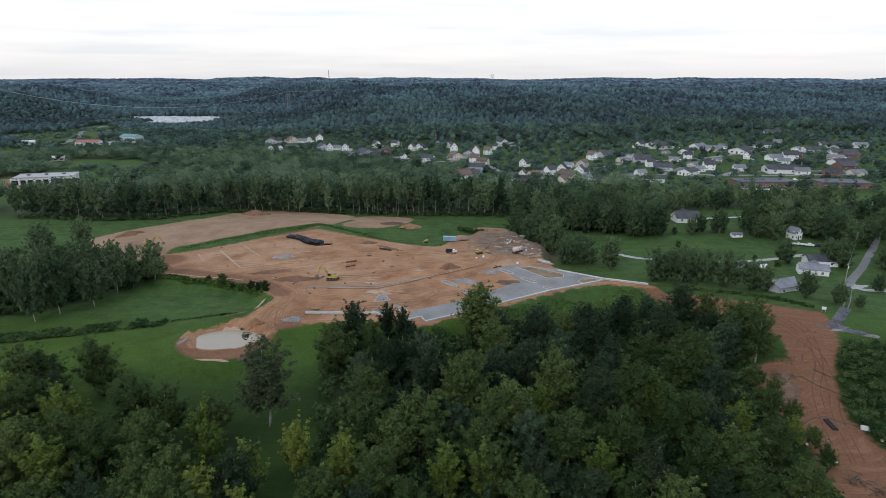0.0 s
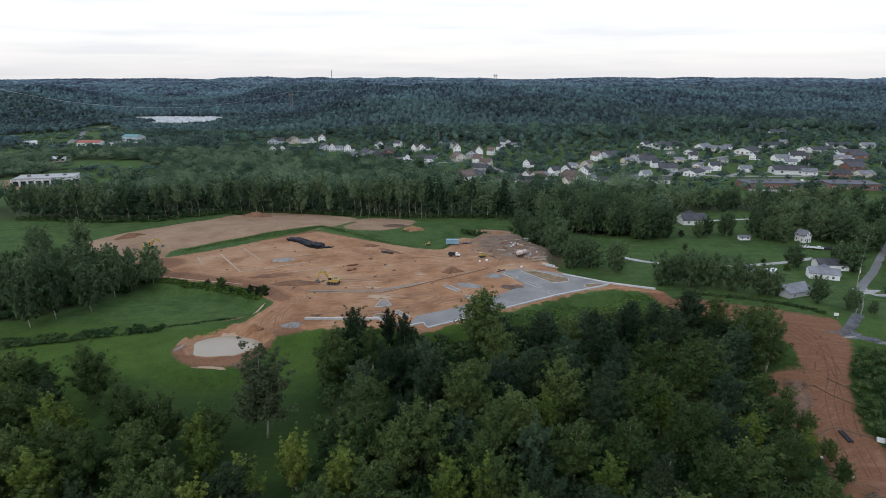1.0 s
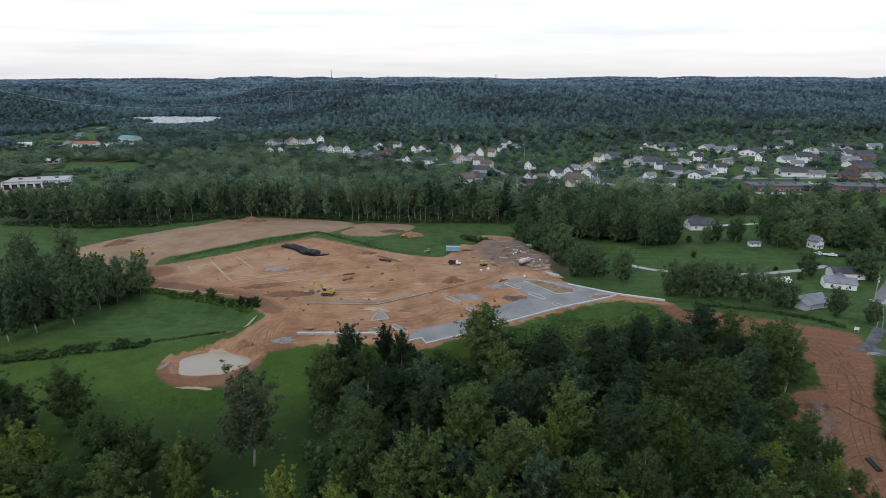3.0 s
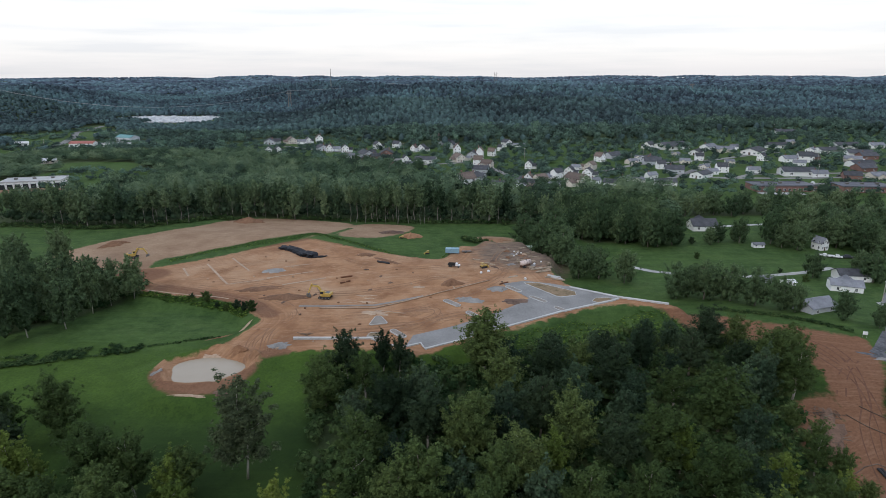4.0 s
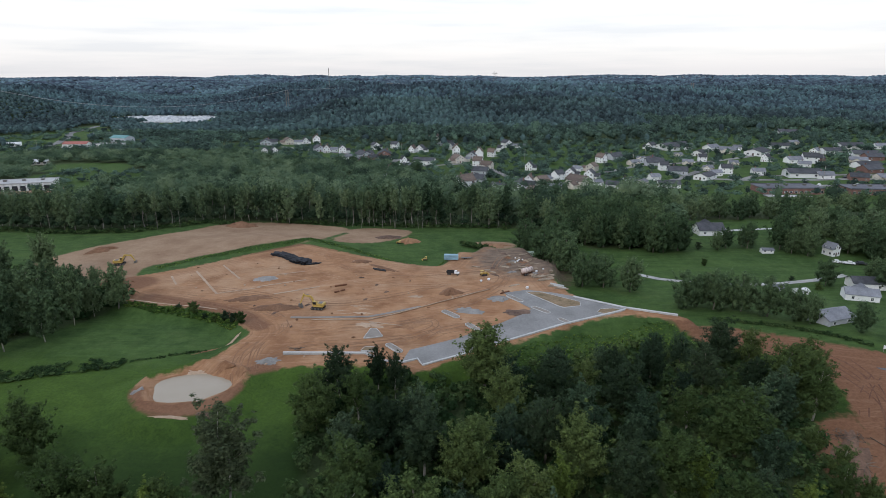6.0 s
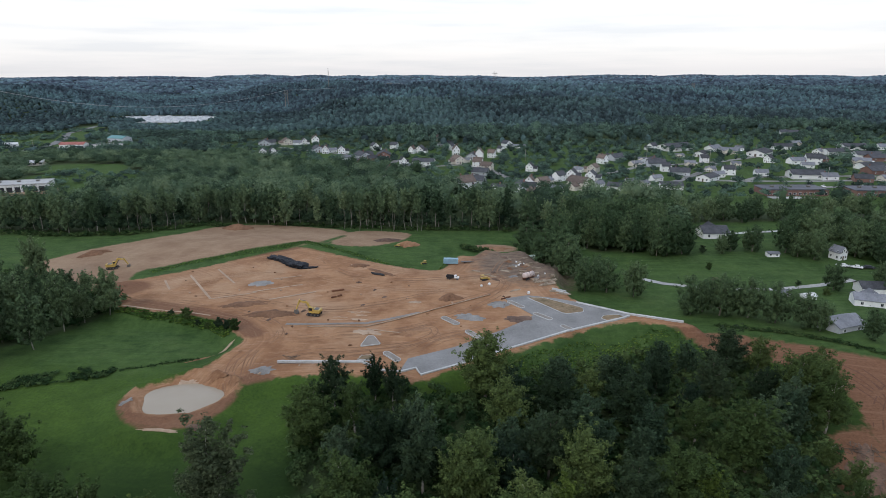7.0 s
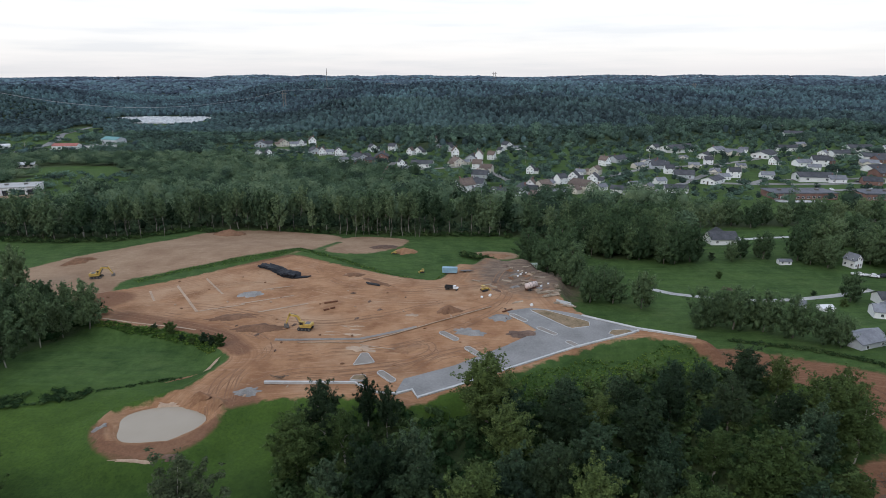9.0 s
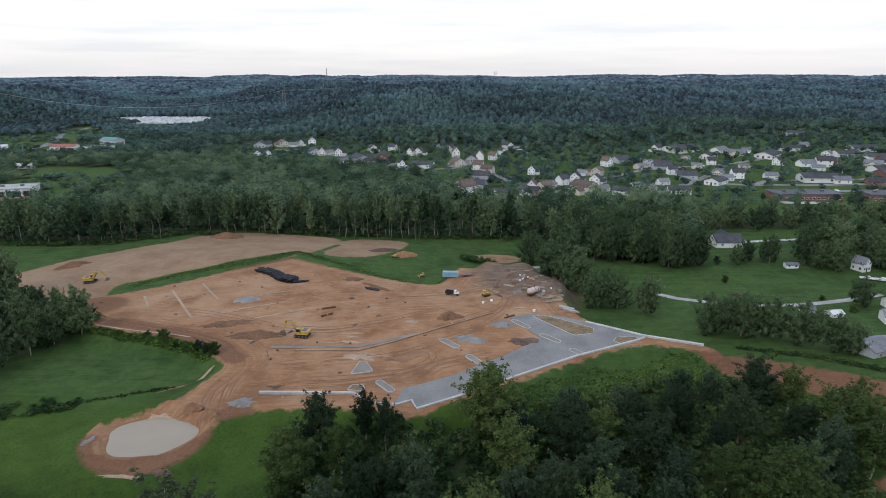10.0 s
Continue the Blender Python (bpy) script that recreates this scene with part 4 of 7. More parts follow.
def ribbon(name, points, width, mat, label, category, lift=0.07, step=2.5, kind="structure", level=None, thick=0.0):
    """A strip laid along a line, following the ground."""
    p = [Vector(q) for q in points]
    line = []
    for a, b in zip(p, p[1:]):
        n = max(1, int((b - a).length / step))
        line += [a.lerp(b, k / n) for k in range(n)]
    line.append(p[-1])
    bm = bmesh.new()
    cols = max(2, int(width / 2.5) + 1)
    rows = []
    for i, c in enumerate(line):
        d = (line[min(i + 1, len(line) - 1)] - line[max(i - 1, 0)]).normalized()
        s = Vector((-d.y, d.x))
        row = []
        for k in range(cols):
            q = c + s * width * (k / (cols - 1) - 0.5) * (1 + 0.12 * (float(grain(c.x, c.y, 3, 3)) - 0.5))
            row.append(bm.verts.new((q.x, q.y, (level(q.x, q.y) if level else ground_z(q.x, q.y)) + lift)))
        rows.append(row)
    for a, b in zip(rows, rows[1:]):
        for k in range(cols - 1):
            bm.faces.new((a[k + 1], a[k], b[k], b[k + 1]))
    if thick:
        bmesh.ops.recalc_face_normals(bm, faces=bm.faces[:])
        bmesh.ops.solidify(bm, geom=bm.faces[:], thickness=-thick)
    return tagged(new(name, shape(name, bm, mat, True)), label, category, "", kind)


def kerb(name, points, label, wide=0.5, tall=0.32, closed=False, group="", lift=0.0):
    """A cast kerb with softened edges along a line, standing on the paved level."""
    p = [Vector((*q, deck(*q) + lift)) for q in points]
    n = len(p)
    bm = bmesh.new()
    rings = []
    for i in range(n):
        a, b = (p[(i - 1) % n], p[(i + 1) % n]) if closed else (p[max(i - 1, 0)], p[min(i + 1, n - 1)])
        d = (b - a).normalized()
        s = Vector((-d.y, d.x, 0)).normalized()
        h = wide / 2
        rings.append([bm.verts.new(p[i] + s * u + Vector((0, 0, w))) for u, w in
                      ((-h, -0.5), (-h, tall - 0.05), (-h + 0.05, tall), (h - 0.05, tall), (h, tall - 0.05), (h, -0.5))])
    for i in range(n if closed else n - 1):
        a, b = rings[i], rings[(i + 1) % n]
        for k in range(5):
            bm.faces.new((a[k], a[k + 1], b[k + 1], b[k]))
    if not closed:
        bm.faces.new(rings[0][::-1])
        bm.faces.new(rings[-1])
    bmesh.ops.recalc_face_normals(bm, faces=bm.faces[:])
    return tagged(new(name, shape(name, bm, CONCRETE)), label, "kerb", group, "" if closed else "structure")


def stadium(a, b, r, n=7):
    a, b = Vector(a), Vector(b)
    t0 = math.atan2(b.y - a.y, b.x - a.x)
    out = [(b.x + r * math.cos(t0 - math.pi / 2 + math.pi * k / n), b.y + r * math.sin(t0 - math.pi / 2 + math.pi * k / n)) for k in range(n + 1)]
    return out + [(a.x + r * math.cos(t0 + math.pi / 2 + math.pi * k / n), a.y + r * math.sin(t0 + math.pi / 2 + math.pi * k / n)) for k in range(n + 1)]


def slab(name, outline, mat, label, category, lift=0.0, thick=0.3):
    bm = bmesh.new()
    prism(bm, outline, 0, 1)
    for v in bm.verts:
        v.co.z = deck(v.co.x, v.co.y) + lift - (0 if v.co.z > 0.5 else thick)
    return tagged(new(name, shape(name, bm, mat)), label, category, "", "structure")


LOT = [(-15.5, 179), (-11.6, 180.6), (-10.2, 177), (-0.5, 182.6), (13.6, 192.2), (32.6, 204.6), (52, 214.6), (54.6, 216.6), (41, 227.4), (33, 231.6), (24, 234.5),
       (16, 231.5), (19.5, 224), (24, 216.5), (20, 211.5), (13.5, 205.2), (-1, 193.2), (-14, 185.8)]
slab("road", LOT, ASPHALT, "new dark grey asphalt car park paving with rough edges", "road", 0.02)
kerb("kerb", [(-50, 184.2), (-26.5, 184.0), (-20.5, 179.2), (-15.2, 178.4), (-11.4, 180.4), (-9.9, 176.6), (-0.4, 182.2), (13.8, 191.8), (32.8, 204.2), (52.2, 214.3), (54.6, 216)],
     "long pale concrete kerb round the new car park", 0.72, 0.2)
kerb("kerb", [(39.7, 227.6), (54.7, 217.3), (70, 210.8)], "straight pale concrete kerb above the lawn", 0.85, 0.4, lift=-0.1)
ISLES = "rounded pale concrete kerb islands of the car park"
for a, b, r in (((17.4, 228.4), (21, 223.6), 0.95), ((25, 217.6), (28.8, 213.4), 0.95), ((32.2, 207.6), (34, 205.3), 0.95), ((-4.8, 214.4), (-0.9, 210), 1.05), ((2.8, 203.8), (5.4, 200.2), 0.95), ((-20.4, 189.2), (-17, 185.2), 0.95)):
    o = stadium(a, b, r)
    kerb("kerb_island", o, "small rounded concrete kerb island filled with bare soil", 0.2, 0.16, True, ISLES)
    slab("island_fill", stadium(a, b, r - 0.1), STONE_DUST, "grey-brown stone dust filling a kerbed island", "soil", 0.12)


ISLE_SOIL = surface("weedy_soil", (0.11, 0.085, 0.045), (0.27, 0.19, 0.12), 1.2, 0.3, 0.95, 0, 0.5, 0.05, 0.05)


def corner_round(points, r=0.22):
    """Cut the corners of an outline."""
    out = []
    p = [Vector(q) for q in points]
    for i, q in enumerate(p):
        a, b = p[i - 1], p[(i + 1) % len(p)]
        for k in (r, r * 0.35):
            out.append(tuple(q.lerp(a, k)))
        for k in (r * 0.35, r):
            out.append(tuple(q.lerp(b, k)))
    return out


for pts, lab in (([(23.4, 232.4), (34.3, 217.3), (40.6, 219), (41, 222.6), (29, 232)], "long three-cornered kerbed island with pale soil and weeds"),
                 ([(-28.6, 193.4), (-27.4, 200.6), (-25.6, 200.6), (-22.8, 195)], "three-cornered concrete kerbed island filled with gravel"),
                 ([(45, 213.6), (46.5, 216), (51, 216.6), (53, 215.2), (47, 211.4)], "half-round kerbed island at the edge of paving"),
                 ([(-28, 185.2), (-27.2, 187.6), (-24.4, 187.8), (-23.4, 184.8)], "small kerbed island beside the long kerb")):
    o = corner_round(pts)
    kerb("kerb_island", o, lab, 0.2, 0.16, True, ISLES)
    slab("island_fill", o, STONE_DUST if "gravel" in lab else ISLE_SOIL, "fill of a kerbed island", "soil", 0.12)

# pond of pale muddy water
bm = bmesh.new()
prism(bm, [(POND[0] + POND[2] * 1.1 * math.cos(a) * (1 + 0.05 * math.sin(3 * a + 0.6) + 0.04 * math.sin(5 * a)),
            POND[1] + POND[3] * 1.1 * math.sin(a) * (1 + 0.05 * math.sin(3 * a + 0.6) + 0.04 * math.sin(5 * a))) for a in np.linspace(0, 2 * math.pi, 64, endpoint=False)], -5.6, -4.55)
tagged(new("water", shape("water", bm, WATER)), "pale tan muddy water in a clay settling pond", "water", "", "structure")


def heap(name, x, y, rx, ry, h, mat, label, category="mound", turn=0.0, rough=0.35, peaks=2.0, kind="", lift=0.0):
    """A heap of loose stuff with an uneven flank and skirt."""
    bm = bmesh.new()
    seed = int(abs(x * 7 + y * 13)) % 50
    rings, segs = 9, 38
    ca, sa = math.cos(radians(turn)), math.sin(radians(turn))
    rows = []
    for i in range(rings + 1):
        k = i / rings
        row = []
        for j in range(segs if i else 1):
            a = 2 * math.pi * j / segs
            wob = 1 + (0.3 + rough) * (float(grain(3 * math.cos(a) + 9, 3 * math.sin(a) + 9, 1.1, seed)) - 0.5) + 0.42 * (float(grain(8 * math.cos(a) + 9, 8 * math.sin(a) + 9, 1.0, seed + 3)) - 0.5)
            u, v = rx * k * wob * math.cos(a), ry * k * wob * math.sin(a)
            px, py = x + u * ca - v * sa, y + u * sa + v * ca
            top = h * (1 - k ** 1.3) * (0.75 + 0.5 * float(grain(px, py, max(rx, ry) / peaks, seed)))
            row.append(bm.verts.new((px, py, ground_z(px, py) + lift + top + rough * 0.35 * h * (float(grain(px, py, 0.9, seed + 1)) - 0.5) * (1 - k) - 0.12 * (k > 0.99))))
        rows.append(row)
    for j in range(segs):
        bm.faces.new((rows[0][0], rows[1][j], rows[1][(j + 1) % segs]))
        for i in range(1, rings):
            bm.faces.new((rows[i][j], rows[i + 1][j], rows[i + 1][(j + 1) % segs], rows[i][(j + 1) % segs]))
    return tagged(new(name, shape(name, bm, mat, True)), label, category, "", kind)


heap("gravel_mound", -53.4, 180.6, 3.6, 2.2, 0.7, GRAVEL, "low grey crushed stone heap on clay", "gravel heap")
heap("gravel_mound", 13.6, 226.3, 4.2, 3.2, 0.8, GRAVEL, "low grey stone heap beside a kerbed island", "gravel heap")
heap("gravel_mound", 3.2, 215.3, 5.2, 3.0, 0.6, GRAVEL, "spread grey gravel patch on clay", "gravel heap", -20)
heap("gravel_mound", -75.5, 248.5, 5.0, 3.6, 0.25, GRAVEL, "thin grey gravel patch on the graded clay", "gravel heap")
heap("soil_mound", 19.2, 213.4, 4.6, 3.0, 0.7, DARK_SOIL, "dark brown soil heap beside the paving", "soil heap")
DUG = surface("dug_clay", (0.11, 0.055, 0.03), (0.22, 0.12, 0.07), 1.2, 0.25, 0.95, 0, 0.6, 0.12, 0.1)
heap("soil_mound", -3.2, 232.6, 4.0, 3.2, 1.7, DUG, "brown earth heap scored by machine tracks", "soil heap", 10)
heap("soil_mound", -62, 218.5, 8.5, 3.4, 1.1, DUG, "long low orange clay heap beside the excavator", "soil heap", 8)
heap("soil_mound", -74, 227.5, 9, 2.8, 0.7, DUG, "low windrow of dug orange clay", "soil heap", 14)
heap("soil_mound", -31.5, 261.5, 9, 1.5, 0.5, DUG, "long dug cut beside stacked black pipes", "soil heap", -40)
heap("soil_mound", -41, 269.5, 4.5, 2.6, 0.9, DUG, "small clay heap near the grassy bank", "soil heap")
heap("soil_mound", -25, 309, 5.4, 3.4, 2.6, CLAY, "orange earth mound on the far grass", "soil heap", 15)
heap("soil_mound", -35, 316, 6, 3.0, 1.5, DARK_SOIL, "brown brushy earth heap at the field edge", "soil heap", 20)
heap("soil_mound", -166, 293, 7, 4, 1.6, DUG, "brown earth heap at the west end of the field", "soil heap", 30)
heap("soil_mound", -118, 341, 9, 5, 2.6, DUG, "earth mound against the wood edge", "soil heap")
heap("soil_mound", 17, 311, 7, 4.6, 0.5, CLAY, "orange soil spread round a test pit in the grass", "soil heap")
heap("soil_mound", -15.4, 229, 2.8, 1.2, 0.12, PALE_SOIL, "thin pale lime spill on clay", "soil heap")
heap("stone_mound", -83.2, 166, 1.7, 1.2, 0.5, GRAVEL, "pale grey stone riprap at the pond rim", "rock heap")
heap("stone_mound", -61.3, 155.5, 2.0, 1.0, 0.6, DARK_SOIL, "dark riprap and debris at the pond outlet", "rock heap")
heap("spoil_sheet", -68.8, 153.9, 4.8, 0.4, 0.25, PALE_SOIL, "pale erosion blanket along the pond bank", "erosion blanket", -4)
heap("soil_strip", -76.5, 193, 4.0, 0.5, 0.12, CLAY, "thin trodden soil beside the meadow ditch", "soil", 38, 0.9, 4)
heap("stone_mound", -70, 198.6, 2.4, 0.6, 0.5, PALE_SOIL, "pale broken stone along the clay edge", "rock heap", 40)

# trenches, forms and pipes laid over the graded clay
for pts, w, lab in (([(-75.5, 239.5), (-59, 247)], 0.9, "pale narrow backfilled trench across clay"), ([(-67, 231.3), (-52, 239)], 1.0, "pale narrow backfilled trench across clay"),
                    ([(-72.3, 253.4), (-62, 257.2)], 0.7, "faint pale trench line across clay"), ([(-114, 252), (-107.5, 242)], 0.8, "pale footing trench on clay"),
                    ([(-106.5, 258), (-88, 232)], 0.9, "long pale footing trench on clay"), ([(-98.6, 266), (-85.5, 248.5)], 0.8, "pale footing trench on clay"),
                    ([(-88, 232), (-74, 239)], 0.6, "faint pale trench line across clay")):
    ribbon("trench", pts, w, PALE_SOIL, lab, "trench", 0.1, 2.0)
ribbon("gravel_strip", [(-55, 210), (-29.5, 210.4), (-19.5, 215.6), (-13, 219.5)], 1.4, STONE_DUST, "grey stone strip where a pipe has been bedded", "gravel strip", 0.1, 2.0)
for pts, lab in (([(-47.6, 207.8), (-29, 207.6), (-19.6, 213.6), (11, 235.6)], "long pale run of kerb footing across clay"), ([(-28.8, 206.4), (-17, 203)], "short pale footing across clay")):
    ribbon("footing", pts, 0.35, PALE_SOIL, lab, "footing", 0.16, 2.0, thick=0.2)


def pipe(name, a, b, r, mat, label, category="pipe", group="", lift=0.0, sides=10):
    bm = bmesh.new()
    za, zb = ground_z(*a) + r * 0.9 + lift, ground_z(*b) + r * 0.9 + lift
    A, B = Vector((*a, za)), Vector((*b, zb))
    rod(bm, A, B, r, r, sides)
    d = B - A
    n = max(3, int(d.length / 0.8))
    for k in range(n):
        c = A + d * ((k + 0.5) / n)
        rod(bm, c - d.normalized() * 0.07, c + d.normalized() * 0.07, r * 1.07, r * 1.07, sides)
    return tagged(new(name, shape(name, bm, mat, False)), label, category, group)


PIPES = "dark pipes lying on the clay"
pipe("pipe", (-46.3, 238.8), (-42.1, 240.6), 0.3, RUST, "dark rusty pipe lying on clay", group=PIPES)
pipe("pipe", (-45.2, 232.7), (-43.6, 233.7), 0.3, RUST, "short dark pipe lying on clay", group=PIPES)
pipe("pipe", (-43.2, 234.2), (-41.9, 235), 0.3, RUST, "short dark pipe lying on clay", group=PIPES)
for k in range(3):
    pipe("pipe", (-35 + k * 0.3, 260.2 - k * 0.6), (-30 + k * 0.3, 257.8 - k * 0.6), 0.28, BLACK_RUBBER, "black plastic pipe in a loose stack", group="black pipes stacked by the bank", lift=0.1 * (k == 1))
pipe("pipe", (14.5, 231), (17.8, 233.2), 0.25, RUST, "rusty pipe beside the new kerb", group=PIPES)
for x, y in ((-61.5, 213.4), (-38, 249), (-31, 241), (-26.5, 233.5), (-52, 221), (-33, 226)):
    heap("clod", x, y, 1.1, 0.6, 0.45, DARK_SOIL, "dark clod of earth lying on clay", "clod", x * 9 % 90)


def crumple(bm, x, y, z, sx, sy, sz, turn, seed, rough=0.25):
    verts = bmesh.ops.create_icosphere(bm, subdivisions=3, radius=1)["verts"]
    for v in verts:
        c = v.co.copy()
        k = 1 + rough * (noise.noise(c * 2.3 + Vector((seed, 0, 0))) + 0.5 * noise.noise(c * 6 + Vector((0, seed, 0))))
        c = Vector([math.copysign(abs(q) ** 0.6, q) for q in c]) * k
        v.co = Vector((c.x * sx, c.y * sy, max(c.z, -0.6) * sz))
    bmesh.ops.transform(bm, matrix=pose(x, y, z, 0, 0, turn), verts=verts)


def sheet_heap():
    root = thing("plastic_sheeting", "heap of folded black plastic sheeting on graded clay", "plastic sheeting")
    root.location = (-70, 273.5, ground_z(-70, 273.5))
    for i, (u, v, sx, sy, sz, a) in enumerate([(-9.5, 6.6, 3.2, 2.2, 0.7, -30), (-6, 4.2, 3.8, 2.2, 0.85, -40), (-2.5, 1.2, 3.4, 2.1, 0.7, -42), (1.2, -2.6, 3.0, 2.6, 0.9, -38),
                                               (4.2, -5.2, 2.8, 2.6, 1.2, -30), (8.6, -6.6, 3.0, 0.8, 0.35, 18), (-3.8, 4.8, 2.6, 1.0, 0.6, -45)]):
        bm = bmesh.new()
        crumple(bm, u, v, 0.5 * sz + ground_z(-70 + u, 273.5 + v) - root.location.z, sx, sy, sz, a, i * 3.7, 0.55)
        part("fold", bm, BLACK_SHEET, root)


sheet_heap()


def excavator(x, y, turn, reach=0.0):
    """A tracked excavator; its boom points along its own +x."""
    root = thing("excavator", "yellow tracked excavator with its boom arched over clay", "excavator")
    for s in (-1, 1):
        bm = bmesh.new()
        prof = [(math.cos(a) * 0.45 + 1.75, math.sin(a) * 0.45 + 0.47) for a in np.linspace(-1.57, 1.57, 6)] + [(math.cos(a) * 0.45 - 1.75, math.sin(a) * 0.45 + 0.47) for a in np.linspace(1.57, 4.71, 6)]
        prism(bm, prof, -0.3, 0.3)
        bmesh.ops.rotate(bm, cent=(0, 0, 0), matrix=Matrix.Rotation(math.pi / 2, 3, "X"), verts=bm.verts[:])
        bmesh.ops.translate(bm, vec=(0, s * 1.15, 0), verts=bm.verts[:])
        for k in range(14):
            for z in (0.01, 0.92):
                box(bm, -1.8 + k * 0.277, s * 1.15, z - 0.03, 0.1, 0.62, 0.06)
        tr = part("track", bm, BLACK_RUBBER, root)
        for k in (-1.75, -0.6, 0.6, 1.75):
            bm = bmesh.new()
            rod(bm, (k, s * 1.15 - 0.33, 0.47), (k, s * 1.15 + 0.33, 0.47), 0.27, 0.27, 10)
            part("wheel", bm, STEEL, tr)
    bm = bmesh.new()
    box(bm, -0.45, 0, 1.05, 3.5, 2.7, 0.35, 0, 0.05)
    box(bm, -0.75, -0.1, 1.4, 2.5, 2.3, 0.75, 0, 0.12)
    part("body", bm, YELLOW_PAINT, root)
    bm = bmesh.new()
    box(bm, -2.05, 0, 1.15, 0.75, 2.65, 1.1, 0, 0.2)
    part("counterweight", bm, YELLOW_PAINT, root)
    bm = bmesh.new()
    box(bm, -0.95, -0.15, 2.16, 1.5, 1.8, 0.08, 0, 0.02)
    part("engine_cover", bm, STEEL, root, "dark engine cover")
    bm = bmesh.new()
    box(bm, 0.75, 0.78, 1.4, 1.6, 1.05, 1.6, 0, 0.12, 0.92)
    cab = part("cab", bm, YELLOW_PAINT, root)
    bm = bmesh.new()
    box(bm, 1.5, 0.78, 1.9, 0.12, 0.85, 0.9)
    part("windscreen", bm, DARK_GLASS, cab)
    for s in (0.24, 1.32):
        bm = bmesh.new()
        box(bm, 0.75, s, 1.95, 1.1, 0.06, 0.85)
        part("window", bm, DARK_GLASS, cab)
    joints = [Vector((1.0, -0.1, 1.7)), Vector((2.4, -0.1, 4.2)), Vector((5.2, -0.1, 4.5 + reach)), Vector((6.3, -0.1, 1.5))]

    def arm(name, a, b, w0, w1):
        b_ = bmesh.new()
        verts = box(b_, 0, 0, -0.5, 1, 0.42, 1, 0, 0)
        d = b - a
        for v in verts:
            k = v.co.x + 0.5
            v.co = Vector((k * d.length, v.co.y, v.co.z * (w0 + (w1 - w0) * k)))
        m = Matrix.Translation(a) @ Matrix.Rotation(-math.atan2(d.z, d.x), 4, "Y")
        bmesh.ops.transform(b_, matrix=m, verts=verts)
        return part(name, b_, YELLOW_PAINT, root)
    boom = arm("boom", joints[0], joints[1], 0.55, 0.75)
    arm("boom", joints[1], joints[2], 0.75, 0.4)
    arm("stick", joints[2] + Vector((-0.5, 0, 0.5)), joints[3], 0.6, 0.32)
    for a, b in (((1.6, -0.42, 1.6), (2.9, -0.42, 3.9)), ((1.6, 0.24, 1.6), (2.9, 0.24, 3.9)), ((2.7, -0.1, 4.7), (4.8, -0.1, 5.0 + reach))):
        bm = bmesh.new()
        rod(bm, a, b, 0.09, 0.09, 8)
        part("cylinder", bm, STEEL, boom)
    bm = bmesh.new()
    prism(bm, [(6.0, 1.5), (6.7, 1.55), (6.9, 0.9), (6.6, 0.25), (5.9, 0.05), (5.5, 0.35), (5.7, 0.9)], -0.55, 0.55)
    bmesh.ops.rotate(bm, cent=(0, 0, 0), matrix=Matrix.Rotation(math.pi / 2, 3, "X"), verts=bm.verts[:])
    bk = part("bucket", bm, STEEL, root)
    for k in range(5):
        bm = bmesh.new()
        box(bm, 5.5, -0.45 + k * 0.22, 0.12, 0.3, 0.1, 0.1)
        part("tooth", bm, STEEL, bk)
    root.matrix_basis = pose(x, y, ground_z(x, y) + 0.02, 0, 0, turn)
    return root


excavator(-47.6, 217.6, 172)
excavator(-145.5, 271, 12, -0.6)


def wheel(bm_parent, x, y, z, r, w):
    bm = bmesh.new()
    rod(bm, (x, y - w / 2, z), (x, y + w / 2, z), r, r, 14)
    ob = part("wheel", bm, BLACK_RUBBER, bm_parent)
    bm = bmesh.new()
    rod(bm, (x, y - w / 2 - 0.02, z), (x, y + w / 2 + 0.02, z), r * 0.55, r * 0.55, 10)
    part("rim", bm, STEEL, ob)
    return ob


def put_at(root, x, y, turn, size=1.0):
    root.matrix_basis = pose(x, y, ground_z(x, y), 0, 0, turn) @ Matrix.Diagonal((size, size, size, 1))
    PLACED.append((x, y, 5))
    return root


def dump_truck():
    root = thing("dump_truck", "white-cabbed dump truck with a dark tipping bed", "truck")
    bm = bmesh.new()
    box(bm, 0, 0, 0.75, 6.8, 1.0, 0.25)
    part("chassis", bm, STEEL, root)
    bm = bmesh.new()
    box(bm, -1.5, 0, 1.05, 4.2, 2.3, 0.15)
    for s in (-1, 1):
        box(bm, -1.5, s * 1.15, 1.1, 4.2, 0.12, 1.2)
        for k in range(4):
            box(bm, -3.2 + k * 1.15, s * 1.24, 1.1, 0.12, 0.1, 1.2)
    box(bm, 0.55, 0, 1.1, 0.12, 2.3, 1.5)
    box(bm, -3.6, 0, 1.1, 0.12, 2.3, 1.1)
    part("tipper_bed", bm, BLACK_RUBBER, root, "dark steel tipper bed")
    bm = bmesh.new()
    box(bm, 1.65, 0, 0.9, 1.5, 2.1, 1.7, 0, 0.15, 0.93)
    box(bm, 2.95, 0, 0.85, 1.3, 1.9, 0.95, 0, 0.18, 0.95)
    cab = part("cab", bm, WHITE_PAINT, root)
    bm = bmesh.new()
    box(bm, 2.36, 0, 1.8, 0.08, 1.75, 0.65)
    part("windscreen", bm, DARK_GLASS, cab)
    for x in (2.8, -1.6, -2.8):
        for s in (-1, 1):
            wheel(root, x, s * 0.95, 0.5, 0.5, 0.35)
    return root


put_at(dump_truck(), -2.6, 252.4, -14, 0.68)


